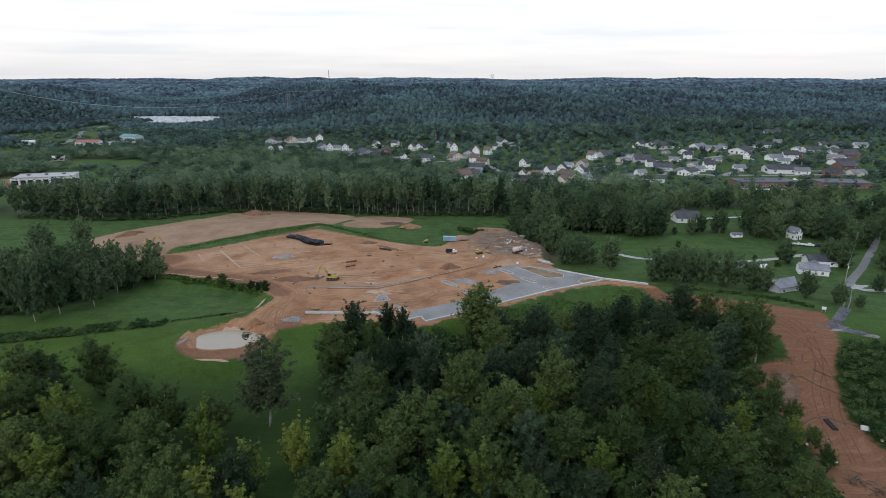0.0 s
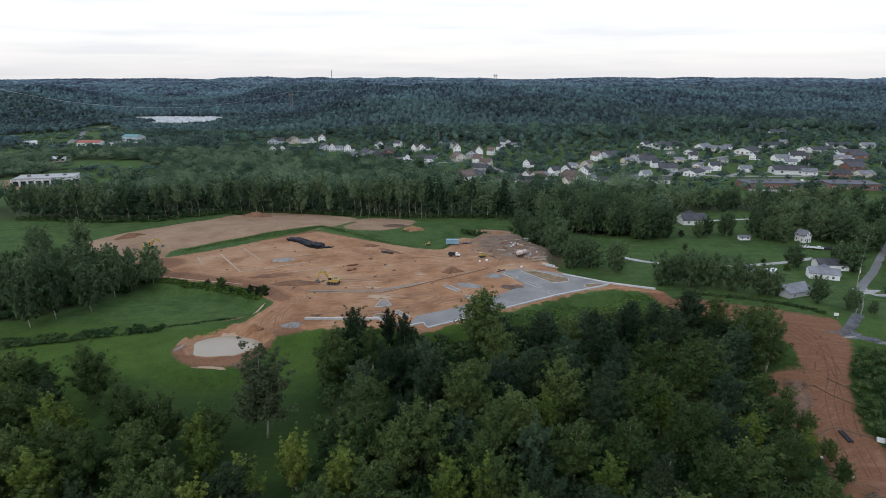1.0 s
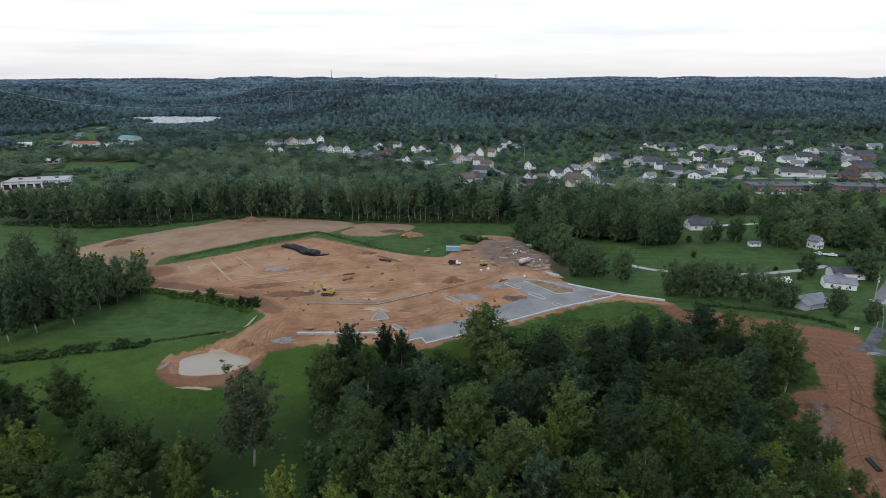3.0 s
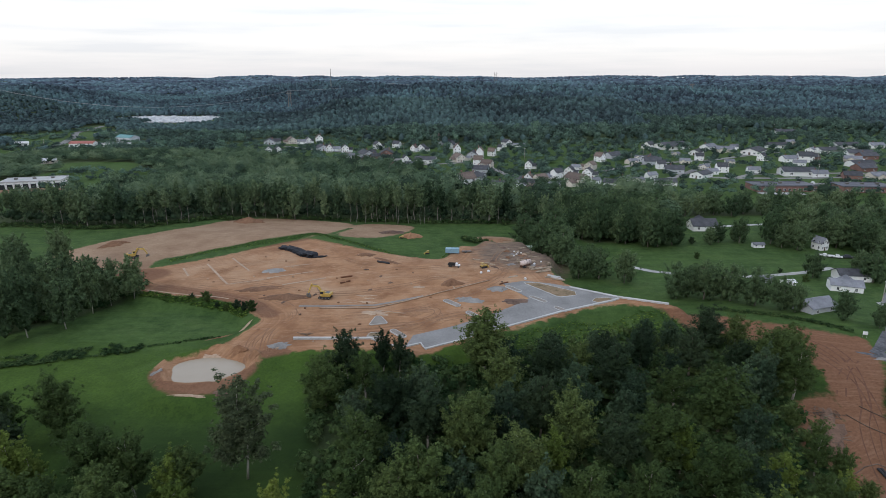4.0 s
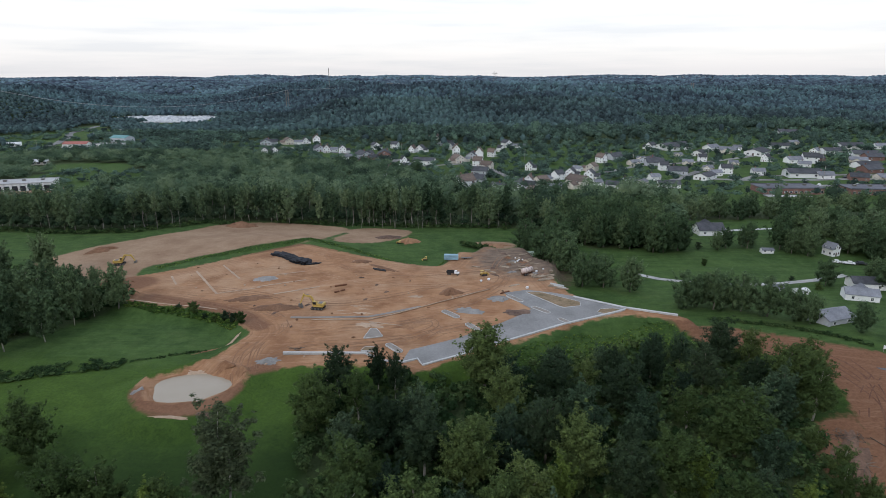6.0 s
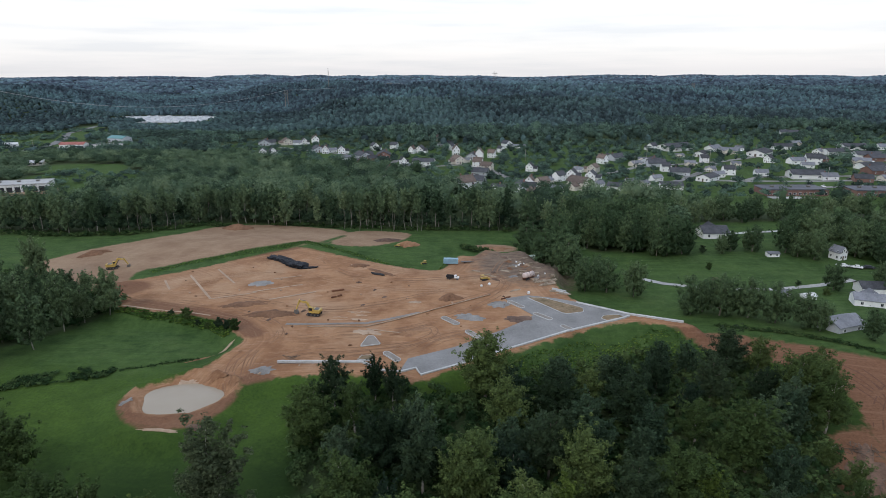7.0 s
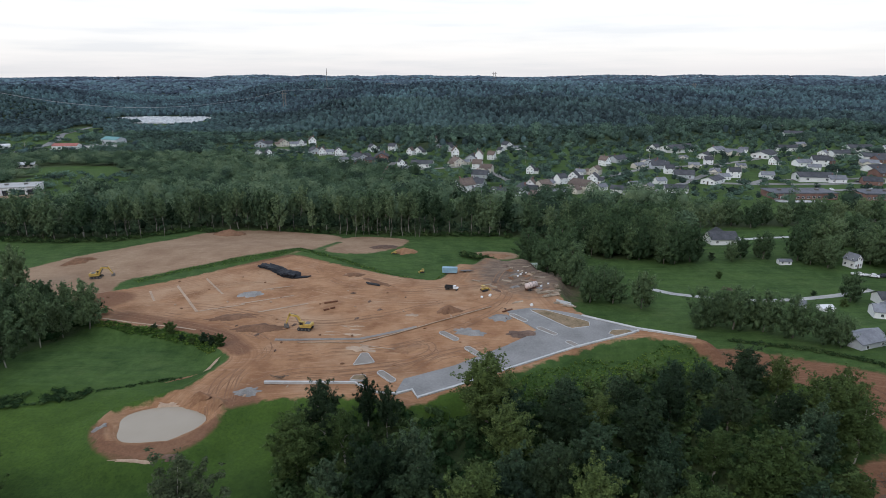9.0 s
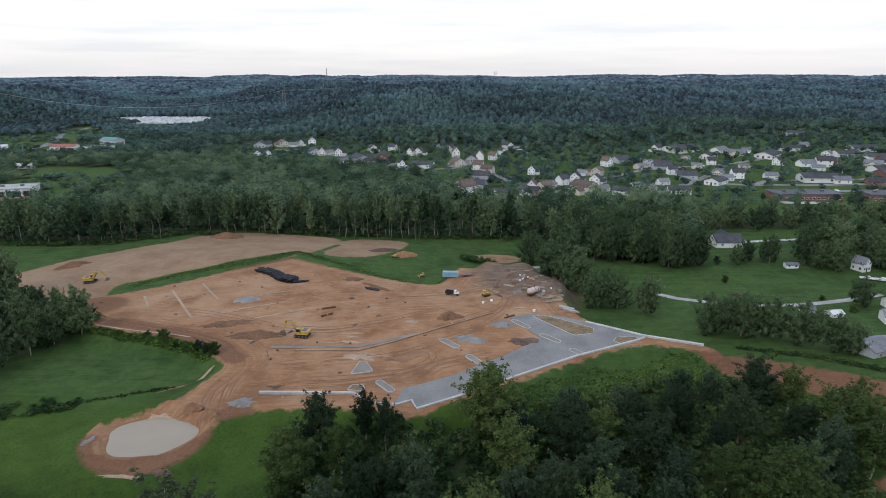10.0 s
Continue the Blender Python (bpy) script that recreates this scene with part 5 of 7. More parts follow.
def dozer():
    root = thing("bulldozer", "small yellow bulldozer parked in the muddy yard", "bulldozer")
    for s in (-1, 1):
        bm = bmesh.new()
        box(bm, 0, s * 0.95, 0, 2.9, 0.5, 0.9, 0, 0.25)
        part("track", bm, BLACK_RUBBER, root)
    bm = bmesh.new()
    box(bm, 0.55, 0, 0.75, 1.7, 1.2, 0.85, 0, 0.12)
    box(bm, -0.9, 0, 0.75, 1.0, 1.5, 0.7, 0, 0.1)
    part("body", bm, YELLOW_PAINT, root)
    bm = bmesh.new()
    box(bm, -0.6, 0, 2.4, 1.6, 1.6, 0.12, 0, 0.04)
    for u in (-1.3, 0.1):
        for v in (-0.7, 0.7):
            rod(bm, (u, v, 1.3), (u, v, 2.45), 0.06)
    part("canopy", bm, YELLOW_PAINT, root)
    bm = bmesh.new()
    for k in range(6):
        a = -0.6 + k * 0.2
        box(bm, 2.1 + 0.25 * a * a * 2, 0, 0.1 + k * 0.17, 0.1, 2.9, 0.2)
    part("blade", bm, YELLOW_PAINT, root)
    return root


put_at(dozer(), 9.2, 251, 25, 0.85)
put_at(dozer(), -29, 305.4, 150, 0.6)
small = put_at(dozer(), -15.3, 282.2, 200, 0.6)
small["label"] = "old orange-yellow bulldozer on the grassy bank"


def container():
    root = thing("container", "pale blue steel box trailer standing on grass", "container")
    bm = bmesh.new()
    box(bm, 0, 0, 0.55, 7.2, 2.45, 2.5, 0, 0.05)
    for k in range(22):
        for s in (-1, 1):
            box(bm, -3.35 + k * 0.32, s * 1.24, 0.7, 0.14, 0.06, 2.2)
    part("body", bm, BLUE_PAINT, root)
    for s in (-0.6, 0.6):
        bm = bmesh.new()
        box(bm, -3.64, s, 0.65, 0.06, 1.12, 2.25)
        part("door", bm, BLUE_PAINT, root)
    for x in (-1.8, -0.9):
        for s in (-1, 1):
            wheel(root, x, s * 1.05, 0.42, 0.42, 0.25)
    return root


put_at(container(), -3.6, 271, -3, 0.82)


def trailer():
    root = thing("flat_trailer", "low dark flatbed trailer on worn grass", "trailer")
    bm = bmesh.new()
    for k in range(8):
        box(bm, -2.4 + k * 0.66, 0, 0.75, 0.6, 2.2, 0.1)
    box(bm, 0, 0, 0.6, 5.4, 0.9, 0.16)
    rod(bm, (2.6, 0.4, 0.65), (4.2, 0, 0.6), 0.07)
    rod(bm, (2.6, -0.4, 0.65), (4.2, 0, 0.6), 0.07)
    part("deck", bm, STEEL, root)
    for x in (-0.9, 0):
        for s in (-1, 1):
            wheel(root, x, s * 0.95, 0.38, 0.38, 0.22)
    return root


put_at(trailer(), 2.6, 272.6, 6, 0.75)


def tank():
    root = thing("tank_trailer", "faded pinkish-white cylinder tank on a wheeled trailer", "tank")
    bm = bmesh.new()
    rod(bm, (-2.6, 0, 2.1), (2.6, 0, 2.1), 1.2, 1.2, 22)
    for s in (-1, 1):
        rod(bm, (s * 2.6, 0, 2.1), (s * 2.95, 0, 2.1), 1.2, 0.75, 22)
    part("tank_shell", bm, PINK_TANK, root, "", True)
    for k in (-1.6, 0, 1.6):
        bm = bmesh.new()
        rod(bm, (k - 0.06, 0, 2.1), (k + 0.06, 0, 2.1), 1.23, 1.23, 22)
        part("band", bm, STEEL, root)
    bm = bmesh.new()
    rod(bm, (0.4, 0, 3.2), (0.4, 0, 3.5), 0.3, 0.3, 10)
    part("hatch", bm, STEEL, root)
    bm = bmesh.new()
    box(bm, 0, 0, 0.75, 6.2, 1.4, 0.25)
    part("chassis", bm, RUST, root)
    for x in (-2, -1):
        for s in (-1, 1):
            wheel(root, x, s * 0.95, 0.48, 0.48, 0.3)
    return root


put_at(tank(), 26.2, 252.4, 38, 0.88)


def sack(x, y, s, label="crumpled white bulk bag standing on clay"):
    bm = bmesh.new()
    crumple(bm, 0, 0, s * 0.24, s * 0.46, s * 0.4, s * 0.4, x * 31 % 90, x, 0.45)
    ob = tagged(new("bulk_bag", shape("bulk_bag", bm, WHITE_PAINT, True)), label, "bag", "white bulk bags in the yard")
    ob.location = (x, y, ground_z(x, y))


for x, y, s in ((8.1, 244.2, 0.95), (11, 245.7, 1.1), (24, 268.8, 0.9), (22.8, 267.2, 0.8), (24.8, 270.3, 0.8), (23.4, 273.4, 0.7), (27.4, 254.8, 0.9), (30.2, 255.6, 0.9), (24.6, 236.6, 1.1)):
    sack(x, y, s)


def lumber(x, y, n, length, turn, label="stack of weathered timber boards on mud"):
    root = thing("timber_stack", label, "timber")
    for i in range(n):
        bm = bmesh.new()
        box(bm, dice.normal() * 0.25, (i % 3) * 0.42 - 0.4 + dice.normal() * 0.06, (i // 3) * 0.18, length * (0.8 + 0.3 * dice.rand()), 0.34, 0.15, dice.normal() * 6, 0.02)
        part("board", bm, TIMBER, root)
    put_at(root, x, y, turn)


for x, y, n, ln, a in ((30.4, 249, 9, 4.5, 35), (28.6, 251, 6, 3.5, 60), (33, 246, 9, 5, 30), (29.5, 260, 5, 3, 0), (26, 261.5, 5, 4, -10), (35, 238.4, 6, 5, -12), (37, 236, 5, 4.5, -14)):
    lumber(x, y, n, ln, a)
lumber(6.5, 262, 4, 3.5, -20)
lumber(10.5, 257.5, 5, 3, 15)
lumber(13, 255.2, 4, 3, -30)
pipe("concrete_pipe", (33.5, 240.4), (38.2, 238.6), 0.45, CONCRETE, "pale concrete drain pipe on the ground", group="concrete pipes by the trees", sides=14)
pipe("concrete_pipe", (34.5, 238.4), (38.8, 236.8), 0.4, CONCRETE, "pale concrete drain pipe on the ground", group="concrete pipes by the trees", sides=14)


def skip():
    root = thing("site_box", "faded green storage box at the yard edge", "container")
    bm = bmesh.new()
    box(bm, 0, 0, 0.1, 6, 2.4, 1.9, 0, 0.05)
    for k in range(14):
        box(bm, -2.8 + k * 0.43, -1.22, 0.2, 0.1, 0.06, 1.7)
    part("body", bm, GREEN_PAINT, root)
    bm = bmesh.new()
    box(bm, 0, 0, 2.0, 6.1, 2.5, 0.1, 0, 0.03)
    part("lid", bm, GREEN_PAINT, root)
    return root


put_at(skip(), 32.4, 293, 8)


# ruts left by wheels and tracks, worn into the clay
RUT = surface("damp_rut", (0.17, 0.088, 0.048), (0.25, 0.14, 0.082), 1.5, 0.3, 0.95, 0, 0.6, 0.06, 0.0)
PALE_RUT = surface("dry_rut", (0.31, 0.185, 0.11), (0.39, 0.25, 0.155), 1.5, 0.3, 0.95, 0, 0.6, 0.06, 0.0)


RED_RUT = surface("red_rut", (0.085, 0.038, 0.022), (0.15, 0.075, 0.045), 1.5, 0.3, 0.95, 0, 0.6, 0.06, 0.0)


def ruts(points, mat, gauge=2.0, wide=0.4):
    """A pair of wheel ruts along a curve, each a thin draped strip that breaks off and narrows."""
    p = rounded(points + points[::-1], 7)[: 7 * (len(points) - 1)]
    bm = bmesh.new()
    for s in (-gauge / 2, gauge / 2):
        last = None
        for i in range(1, len(p) - 1):
            d = p[i + 1] - p[i - 1]
            d = d / (np.hypot(*d) + 1e-6)
            c = p[i] + np.array([-d[1], d[0]]) * s
            w = wide * (0.3 + 0.9 * float(grain(c[0], c[1], 5, 9)))
            row = [bm.verts.new((c[0] - d[1] * u, c[1] + d[0] * u, ground_z(c[0] - d[1] * u, c[1] + d[0] * u) + 0.045)) for u in (-w / 2, w / 2)]
            if last and float(grain(c[0], c[1], 7, 12)) > 0.28:
                bm.faces.new((last[1], last[0], row[0], row[1]))
            last = row
    bmesh.ops.delete(bm, geom=[v for v in bm.verts if not v.link_faces], context="VERTS")
    tagged(new("wheel_ruts", shape("wheel_ruts", bm, mat, True)), "worn wheel ruts curving across the graded clay", "ruts", "wheel ruts in the clay", "structure")


for pts, mat in (([(-60, 172), (-63, 185), (-60, 198), (-66, 210), (-80, 219), (-100, 226), (-122, 233)], RUT), ([(-57, 176), (-59, 190), (-55, 203), (-62, 214), (-80, 224), (-104, 232)], RUT),
                 ([(-58, 180), (-46, 190), (-30, 192), (-14, 196), (4, 206)], RUT), ([(-50, 200), (-35, 203), (-18, 206), (0, 219), (14, 236), (20, 255)], RUT),
                 ([(20, 262), (2, 256), (-18, 252), (-38, 256), (-52, 268), (-60, 284)], RUT), ([(24, 258), (8, 247), (-14, 241), (-36, 244), (-58, 256)], PALE_RUT),
                 ([(-96, 240), (-76, 234), (-58, 226), (-40, 224), (-20, 232), (2, 246)], RUT), ([(18, 276), (14, 262), (16, 248), (10, 238), (-6, 226)], RUT), ([(28, 268), (22, 258), (12, 254)], RUT),
                 ([(-12, 192), (-6, 200), (2, 204), (10, 209)], RUT), ([(-40, 188), (-30, 189), (-18, 193), (-8, 202), (-10, 208), (-22, 204)], RUT), ([(-118, 246), (-100, 250), (-84, 262), (-66, 262)], PALE_RUT)):
    ruts(pts, mat)
    ruts([(a + 1.2, b - 2.4) for a, b in pts[: max(4, len(pts) - 1)]], mat, 1.8, 0.24)
for pts in ([(101, 186), (104, 178), (106, 166), (103, 152), (97, 138), (92, 118)], [(108, 186), (109, 176), (104, 160), (98, 150), (93, 136), (89, 118)], [(112, 178), (104, 170), (98, 160)], [(90, 199), (98, 195), (106, 184), (108, 172)]):
    ruts(pts, RED_RUT)

# loose stones and clods
STONES = []
for k in range(4):
    bm = bmesh.new()
    for v in bmesh.ops.create_icosphere(bm, subdivisions=1, radius=1)["verts"]:
        v.co = Vector((v.co.x * 0.5, v.co.y * 0.36, v.co.z * 0.28 + 0.1)) * (0.75 + 0.5 * dice.rand())
    STONES.append(shape("stone", bm, (PALE_SOIL, DUG, DARK_SOIL, CLAY)[k]))
sx, sy = scatter(lambda x, y: inside(x, y, PAD) - 3, -135, 60, 160, 290, 15)
for x, y in zip(sx, sy):
    if pond_r(x, y) < 1.4 or inside(np.array([x]), np.array([y]), np.array(LOT))[0] > -1:
        continue
    ob = tagged(new("stone", STONES[int(dice.randint(4))]), "small loose stone or clod on graded clay", "stone", "loose stones on the clay")
    ob.matrix_basis = pose(x, y, ground_z(x, y) - 0.02, 0, 0, dice.rand() * 360) @ Matrix.Diagonal((*(0.6 + 0.9 * dice.rand(3)), 1))
heap("soil_mound", -64.5, 178.5, 3.2, 1.6, 0.8, CLAY, "clay spoil tipped at the pond edge", "soil heap", 20, 0.7, 3)
heap("soil_mound", -59, 175.5, 2.6, 1.6, 0.9, CLAY, "clay spoil tipped at the pond edge", "soil heap", 60, 0.7, 3)
heap("soil_mound", -72.5, 177.2, 2.4, 1.0, 0.4, PALE_SOIL, "pale silt fan at the pond inlet", "soil heap", 0, 0.7, 3)
heap("soil_mound", -28, 203.5, 4.5, 2.0, 0.5, PALE_SOIL, "spread of pale broken soil by the footing", "soil heap", -10, 0.8, 4)
heap("soil_mound", -15, 203, 5, 2.8, 0.6, CLAY, "low heap of loose orange clay", "soil heap", 25, 0.8, 4)
ribbon("silt_line", [(-117, 226.5), (-107, 223.4), (-99, 221.6), (-90, 219.6), (-82, 217)], 0.7, PALE_SOIL, "pale silt line along the edge of the clay", "soil", 0.12, 1.5)
# chalky drag marks where forms were stripped beside the footing
for k in range(11):
    x, y = -41 + 10 * dice.rand(), 213 + 7 * dice.rand()
    heap("lime_streak", x, y, 1.6 + 1.8 * dice.rand(), 0.22 + 0.2 * dice.rand(), 0.1, PALE_SOIL, "thin chalky drag mark on clay", "drag mark", -12 + dice.normal() * 9, 0.9, 4)
# rubble and scrap about the yard
for k in range(16):
    x, y = 26 + 6 * dice.normal(), 264 + 10 * dice.normal()
    heap("rubble", x, y, 0.8 + 1.3 * dice.rand(), 0.6 + 0.7 * dice.rand(), 0.35 + 0.4 * dice.rand(), (DARK_SOIL, GRAVEL, PALE_SOIL, DUG)[k % 4], ("dark lump of broken earth in the muddy yard", "grey broken rubble in the muddy yard", "pale broken rubble in the muddy yard", "brown clod heap in the muddy yard")[k % 4], "rubble", dice.rand() * 180, 0.8, 4)
for x, y, n, ln, a in ((34, 250, 9, 5.5, 32), (31.6, 246.2, 6, 4.5, 36), (24.5, 273, 4, 2.6, 70), (22, 268, 4, 3, 10), (18, 262, 3, 4, -25), (27.5, 279, 3, 3, 40), (31, 266, 5, 4, 5), (20.5, 240, 3, 4, 30)):
    lumber(x, y, n, ln, a)


def pallet(x, y, turn, n):
    root = thing("pallet_stack", "stack of weathered wooden pallets in the muddy yard", "pallet")
    for i in range(n):
        bm = bmesh.new()
        for k in range(6):
            box(bm, -0.55 + k * 0.22, 0, i * 0.16 + 0.1, 0.14, 1.2, 0.03)
        for k in (-0.5, 0, 0.5):
            box(bm, 0, k, i * 0.16, 1.2, 0.1, 0.1)
        part("pallet", bm, TIMBER, root)
    put_at(root, x, y, turn)


for x, y, a, n in ((29, 270, 20, 5), (31.5, 272, 50, 3), (24, 258, 10, 4), (36, 256, 35, 6), (21, 277, 70, 2)):
    pallet(x, y, a, n)
for x, y, r in ((26.2, 271, 0.7), (33.2, 258.4, 0.7)):
    sack(x, y, r)

# ---- houses ----
SIDING = {"white": surface("white_siding", (0.7, 0.7, 0.7), (0.84, 0.84, 0.83), 1.0, 0.2, 0.6, 0, 0.1, 0.02, 0.08),
          "tan": surface("tan_siding", (0.5, 0.46, 0.4), (0.64, 0.59, 0.52), 1.0, 0.2, 0.7, 0, 0.1, 0.02, 0.12),
          "grey": surface("grey_siding", (0.38, 0.4, 0.43), (0.52, 0.54, 0.57), 1.0, 0.2, 0.7, 0, 0.1, 0.02, 0.12),
          "brick": surface("brick_wall", (0.15, 0.08, 0.068), (0.26, 0.15, 0.125), 2.0, 0.3, 0.85, 0, 0.2, 0.02, 0.12)}
ROOFS = {"dark": surface("dark_shingles", (0.035, 0.036, 0.042), (0.085, 0.087, 0.095), 1.5, 0.3, 0.9, 0, 0.3, 0.03, 0.2),
         "grey": surface("grey_shingles", (0.12, 0.125, 0.14), (0.22, 0.225, 0.245), 1.5, 0.3, 0.9, 0, 0.3, 0.03, 0.2),
         "brown": surface("brown_shingles", (0.08, 0.06, 0.05), (0.17, 0.13, 0.11), 1.5, 0.3, 0.9, 0, 0.3, 0.03, 0.2),
         "red": surface("red_roof", (0.22, 0.07, 0.06), (0.36, 0.14, 0.11), 1.5, 0.3, 0.7, 0, 0.2, 0.03, 0.1),
         "green": surface("green_metal_roof", (0.06, 0.2, 0.2), (0.12, 0.3, 0.29), 1.0, 0.2, 0.4, 0.2, 0.1, 0.02, 0.1),
         "pale": surface("pale_metal_roof", (0.5, 0.5, 0.5), (0.68, 0.68, 0.68), 1.0, 0.2, 0.5, 0.1, 0.1, 0.02, 0.1)}
PANE = plain("window_pane", (0.03, 0.035, 0.045), 0.08, 0.0, 0.6)


def gable(bm, x, y, w, d, h, rise, base=-1.0):
    """A walled block with gable ends at +-y."""
    prof = [(-w / 2, base), (w / 2, base), (w / 2, h), (0, h + rise), (-w / 2, h)]
    a = [bm.verts.new((x + p, y - d / 2, q)) for p, q in prof]
    b = [bm.verts.new((x + p, y + d / 2, q)) for p, q in prof]
    bm.faces.new(a)
    bm.faces.new(b[::-1])
    for i in range(5):
        j = (i + 1) % 5
        bm.faces.new((a[j], a[i], b[i], b[j]))


def roof_slabs(bm, x, y, w, d, h, rise, eave=0.45, thick=0.16):
    for s in (-1, 1):
        drop = eave * rise / (w / 2)
        pts = [(x, h + rise + 0.03), (x + s * (w / 2 + eave), h - drop + 0.03)]
        vs = []
        for q in (y - d / 2 - eave, y + d / 2 + eave):
            for px, pz in pts:
                vs.append(bm.verts.new((px, q, pz)))
                vs.append(bm.verts.new((px, q, pz + thick)))
        a0, a1, b0, b1, c0, c1, d0, d1 = vs
        for f in ((a1, b1, d1, c1), (a0, c0, d0, b0), (a0, b0, b1, a1), (c0, c1, d1, d0), (b0, d0, d1, b1), (a0, a1, c1, c0)):
            bm.faces.new(f if s > 0 else f[::-1])


def window(root, x, y, z, w, h, side):
    """A framed window on a wall; side: the way it faces, 'x+', 'x-', 'y+' or 'y-'."""
    along = side[0] == "y"
    s = 1 if side[1] == "+" else -1
    bm = bmesh.new()
    t = 0.1
    for u, v, a, b in ((0, -h / 2, w + t, t), (0, h / 2, w + t, t), (-w / 2, 0, t, h), (w / 2, 0, t, h), (0, 0, t * 0.6, h)):
        if along:
            box(bm, x + u, y + s * 0.04, z + v - b / 2, a, 0.1, b)
        else:
            box(bm, x + s * 0.04, y + u, z + v - b / 2, 0.1, a, b)
    fr = part("window", bm, WHITE_PAINT, root)
    bm = bmesh.new()
    box(bm, x + (0 if along else s * 0.02), y + (s * 0.02 if along else 0), z - h / 2, w if along else 0.06, 0.06 if along else w, h)
    part("pane", bm, PANE, fr)


def house_kind(wall, roof, w, d, h, rise, label, wing=None, chimney=False, storeys=1, porch=False):
    root = thing("house", label, "house")
    bm = bmesh.new()
    gable(bm, 0, 0, w, d, h, rise)
    part("wall", bm, SIDING[wall], root)
    bm = bmesh.new()
    roof_slabs(bm, 0, 0, w, d, h, rise)
    r = part("roof", bm, ROOFS[roof], root)
    if wing:
        wx, wy, ww, wd, wh, wr = wing
        bm = bmesh.new()
        gable(bm, 0, 0, ww, wd, wh, wr)
        bmesh.ops.transform(bm, matrix=pose(wx, wy, 0, 0, 0, 90), verts=bm.verts[:])
        part("wing", bm, SIDING[wall], root)
        bm = bmesh.new()
        roof_slabs(bm, 0, 0, ww, wd, wh, wr)
        bmesh.ops.transform(bm, matrix=pose(wx, wy, 0.02, 0, 0, 90), verts=bm.verts[:])
        part("roof", bm, ROOFS[roof], root)
        bm = bmesh.new()
        box(bm, wx + wd / 2 + 0.03, wy, 0, 0.08, min(ww * 0.7, 4.6), 2.2, 0, 0.02)
        part("garage_door", bm, WHITE_PAINT, root)
    if chimney:
        bm = bmesh.new()
        box(bm, w * 0.2, d * 0.2, h, 0.8, 0.6, rise + 0.9)
        box(bm, w * 0.2, d * 0.2, h + rise + 0.9, 0.95, 0.75, 0.15)
        part("chimney", bm, SIDING["brick"], r)
    for k in range(storeys):
        z = 1.5 + 2.7 * k
        for u in (-0.28, 0.28):
            window(root, u * w, -d / 2, z, 1.1, 1.2, "y-")
            window(root, w / 2, u * d, z, 1.1, 1.2, "x+")
            window(root, -w / 2, u * d, z, 1.1, 1.2, "x-")
    if rise > 2.2:
        window(root, 0, -d / 2, h + rise * 0.35, 0.9, 1.0, "y-")
    bm = bmesh.new()
    box(bm, 0, -d / 2 - 0.03, -0.1, 1.0, 0.08, 2.15)
    part("door", bm, ROOFS["brown"], root)
    if porch:
        bm = bmesh.new()
        box(bm, 0, -d / 2 - 1.3, 2.4, w * 0.7, 2.6, 0.14)
        for u in (-0.33, 0, 0.33):
            box(bm, u * w, -d / 2 - 2.4, -0.6, 0.16, 0.16, 3.0)
        part("porch", bm, WHITE_PAINT, root)
    return root


KINDS = [house_kind("white", "dark", 9, 11, 5.2, 3.2, "white two-storey gabled house with a dark shingle roof", (6.5, 1, 6, 6, 2.8, 2.2), storeys=2),
         house_kind("white", "grey", 8.5, 12, 2.9, 2.4, "white single-storey house with a grey gable roof", None, True),
         house_kind("tan", "brown", 9.5, 12, 4.8, 3.0, "tan two-storey house with a brown shingle roof", (-6.5, -1, 6, 6, 2.8, 2.0), storeys=2),
         house_kind("grey", "dark", 9, 13, 3.0, 2.6, "grey-sided house with a dark gable roof", (6, 2, 6, 5, 2.8, 2.2), True),
         house_kind("brick", "dark", 10, 14, 3.0, 2.8, "red-brick house with a dark shingle roof", None, True),
         house_kind("white", "brown", 8, 10, 5.4, 3.6, "tall white gabled house with brown shingles", None, True, 2, True),
         house_kind("white", "dark", 9, 14, 2.9, 2.0, "long low white house with a dark roof", None),
         house_kind("tan", "grey", 10, 14, 2.9, 2.2, "low tan house with a pale grey roof", (-6.5, 2, 6.5, 6, 2.7, 1.8), False, 1, True)]
USED = set()


def settle(kind, x, y, turn, wide, deep=None, tall=1.0, group=""):
    """Stand a copy of a kind of building, scaled to its width."""
    s = max(wide, 7.2) / 10.5
    z = min(ground_z(x + u, y + v) for u in (-4, 4) for v in (-4, 4)) + 0.15
    m = pose(x, y, z, 0, 0, turn) @ Matrix.Diagonal((s, s, tall * (0.6 + 0.4 * s), 1))
    if kind.name in USED:
        ob = copy_thing(kind, m)
    else:
        kind.matrix_basis, ob = m, kind
        USED.add(kind.name)
    if group:
        ob["group"] = group
    PLACED.append((x, y, max(wide, 8) * 0.8 + 3))
    # keep trees out of the camera's view of the house
    PLACED.append((x - 0.02 * x, y - 12, 8))
    PLACED.append((x - 0.045 * x, y - 24, 7))
    return ob


def streetful(text, group, kinds, angles):
    for i, (x, y, w) in enumerate(spots_of(text)):
        k = kinds[(i * 5 + int(x)) % len(kinds)]
        settle(k, x, y, angles[(i * 3 + int(y)) % len(angles)] + dice.normal() * 5, w * 1.06, group=group)


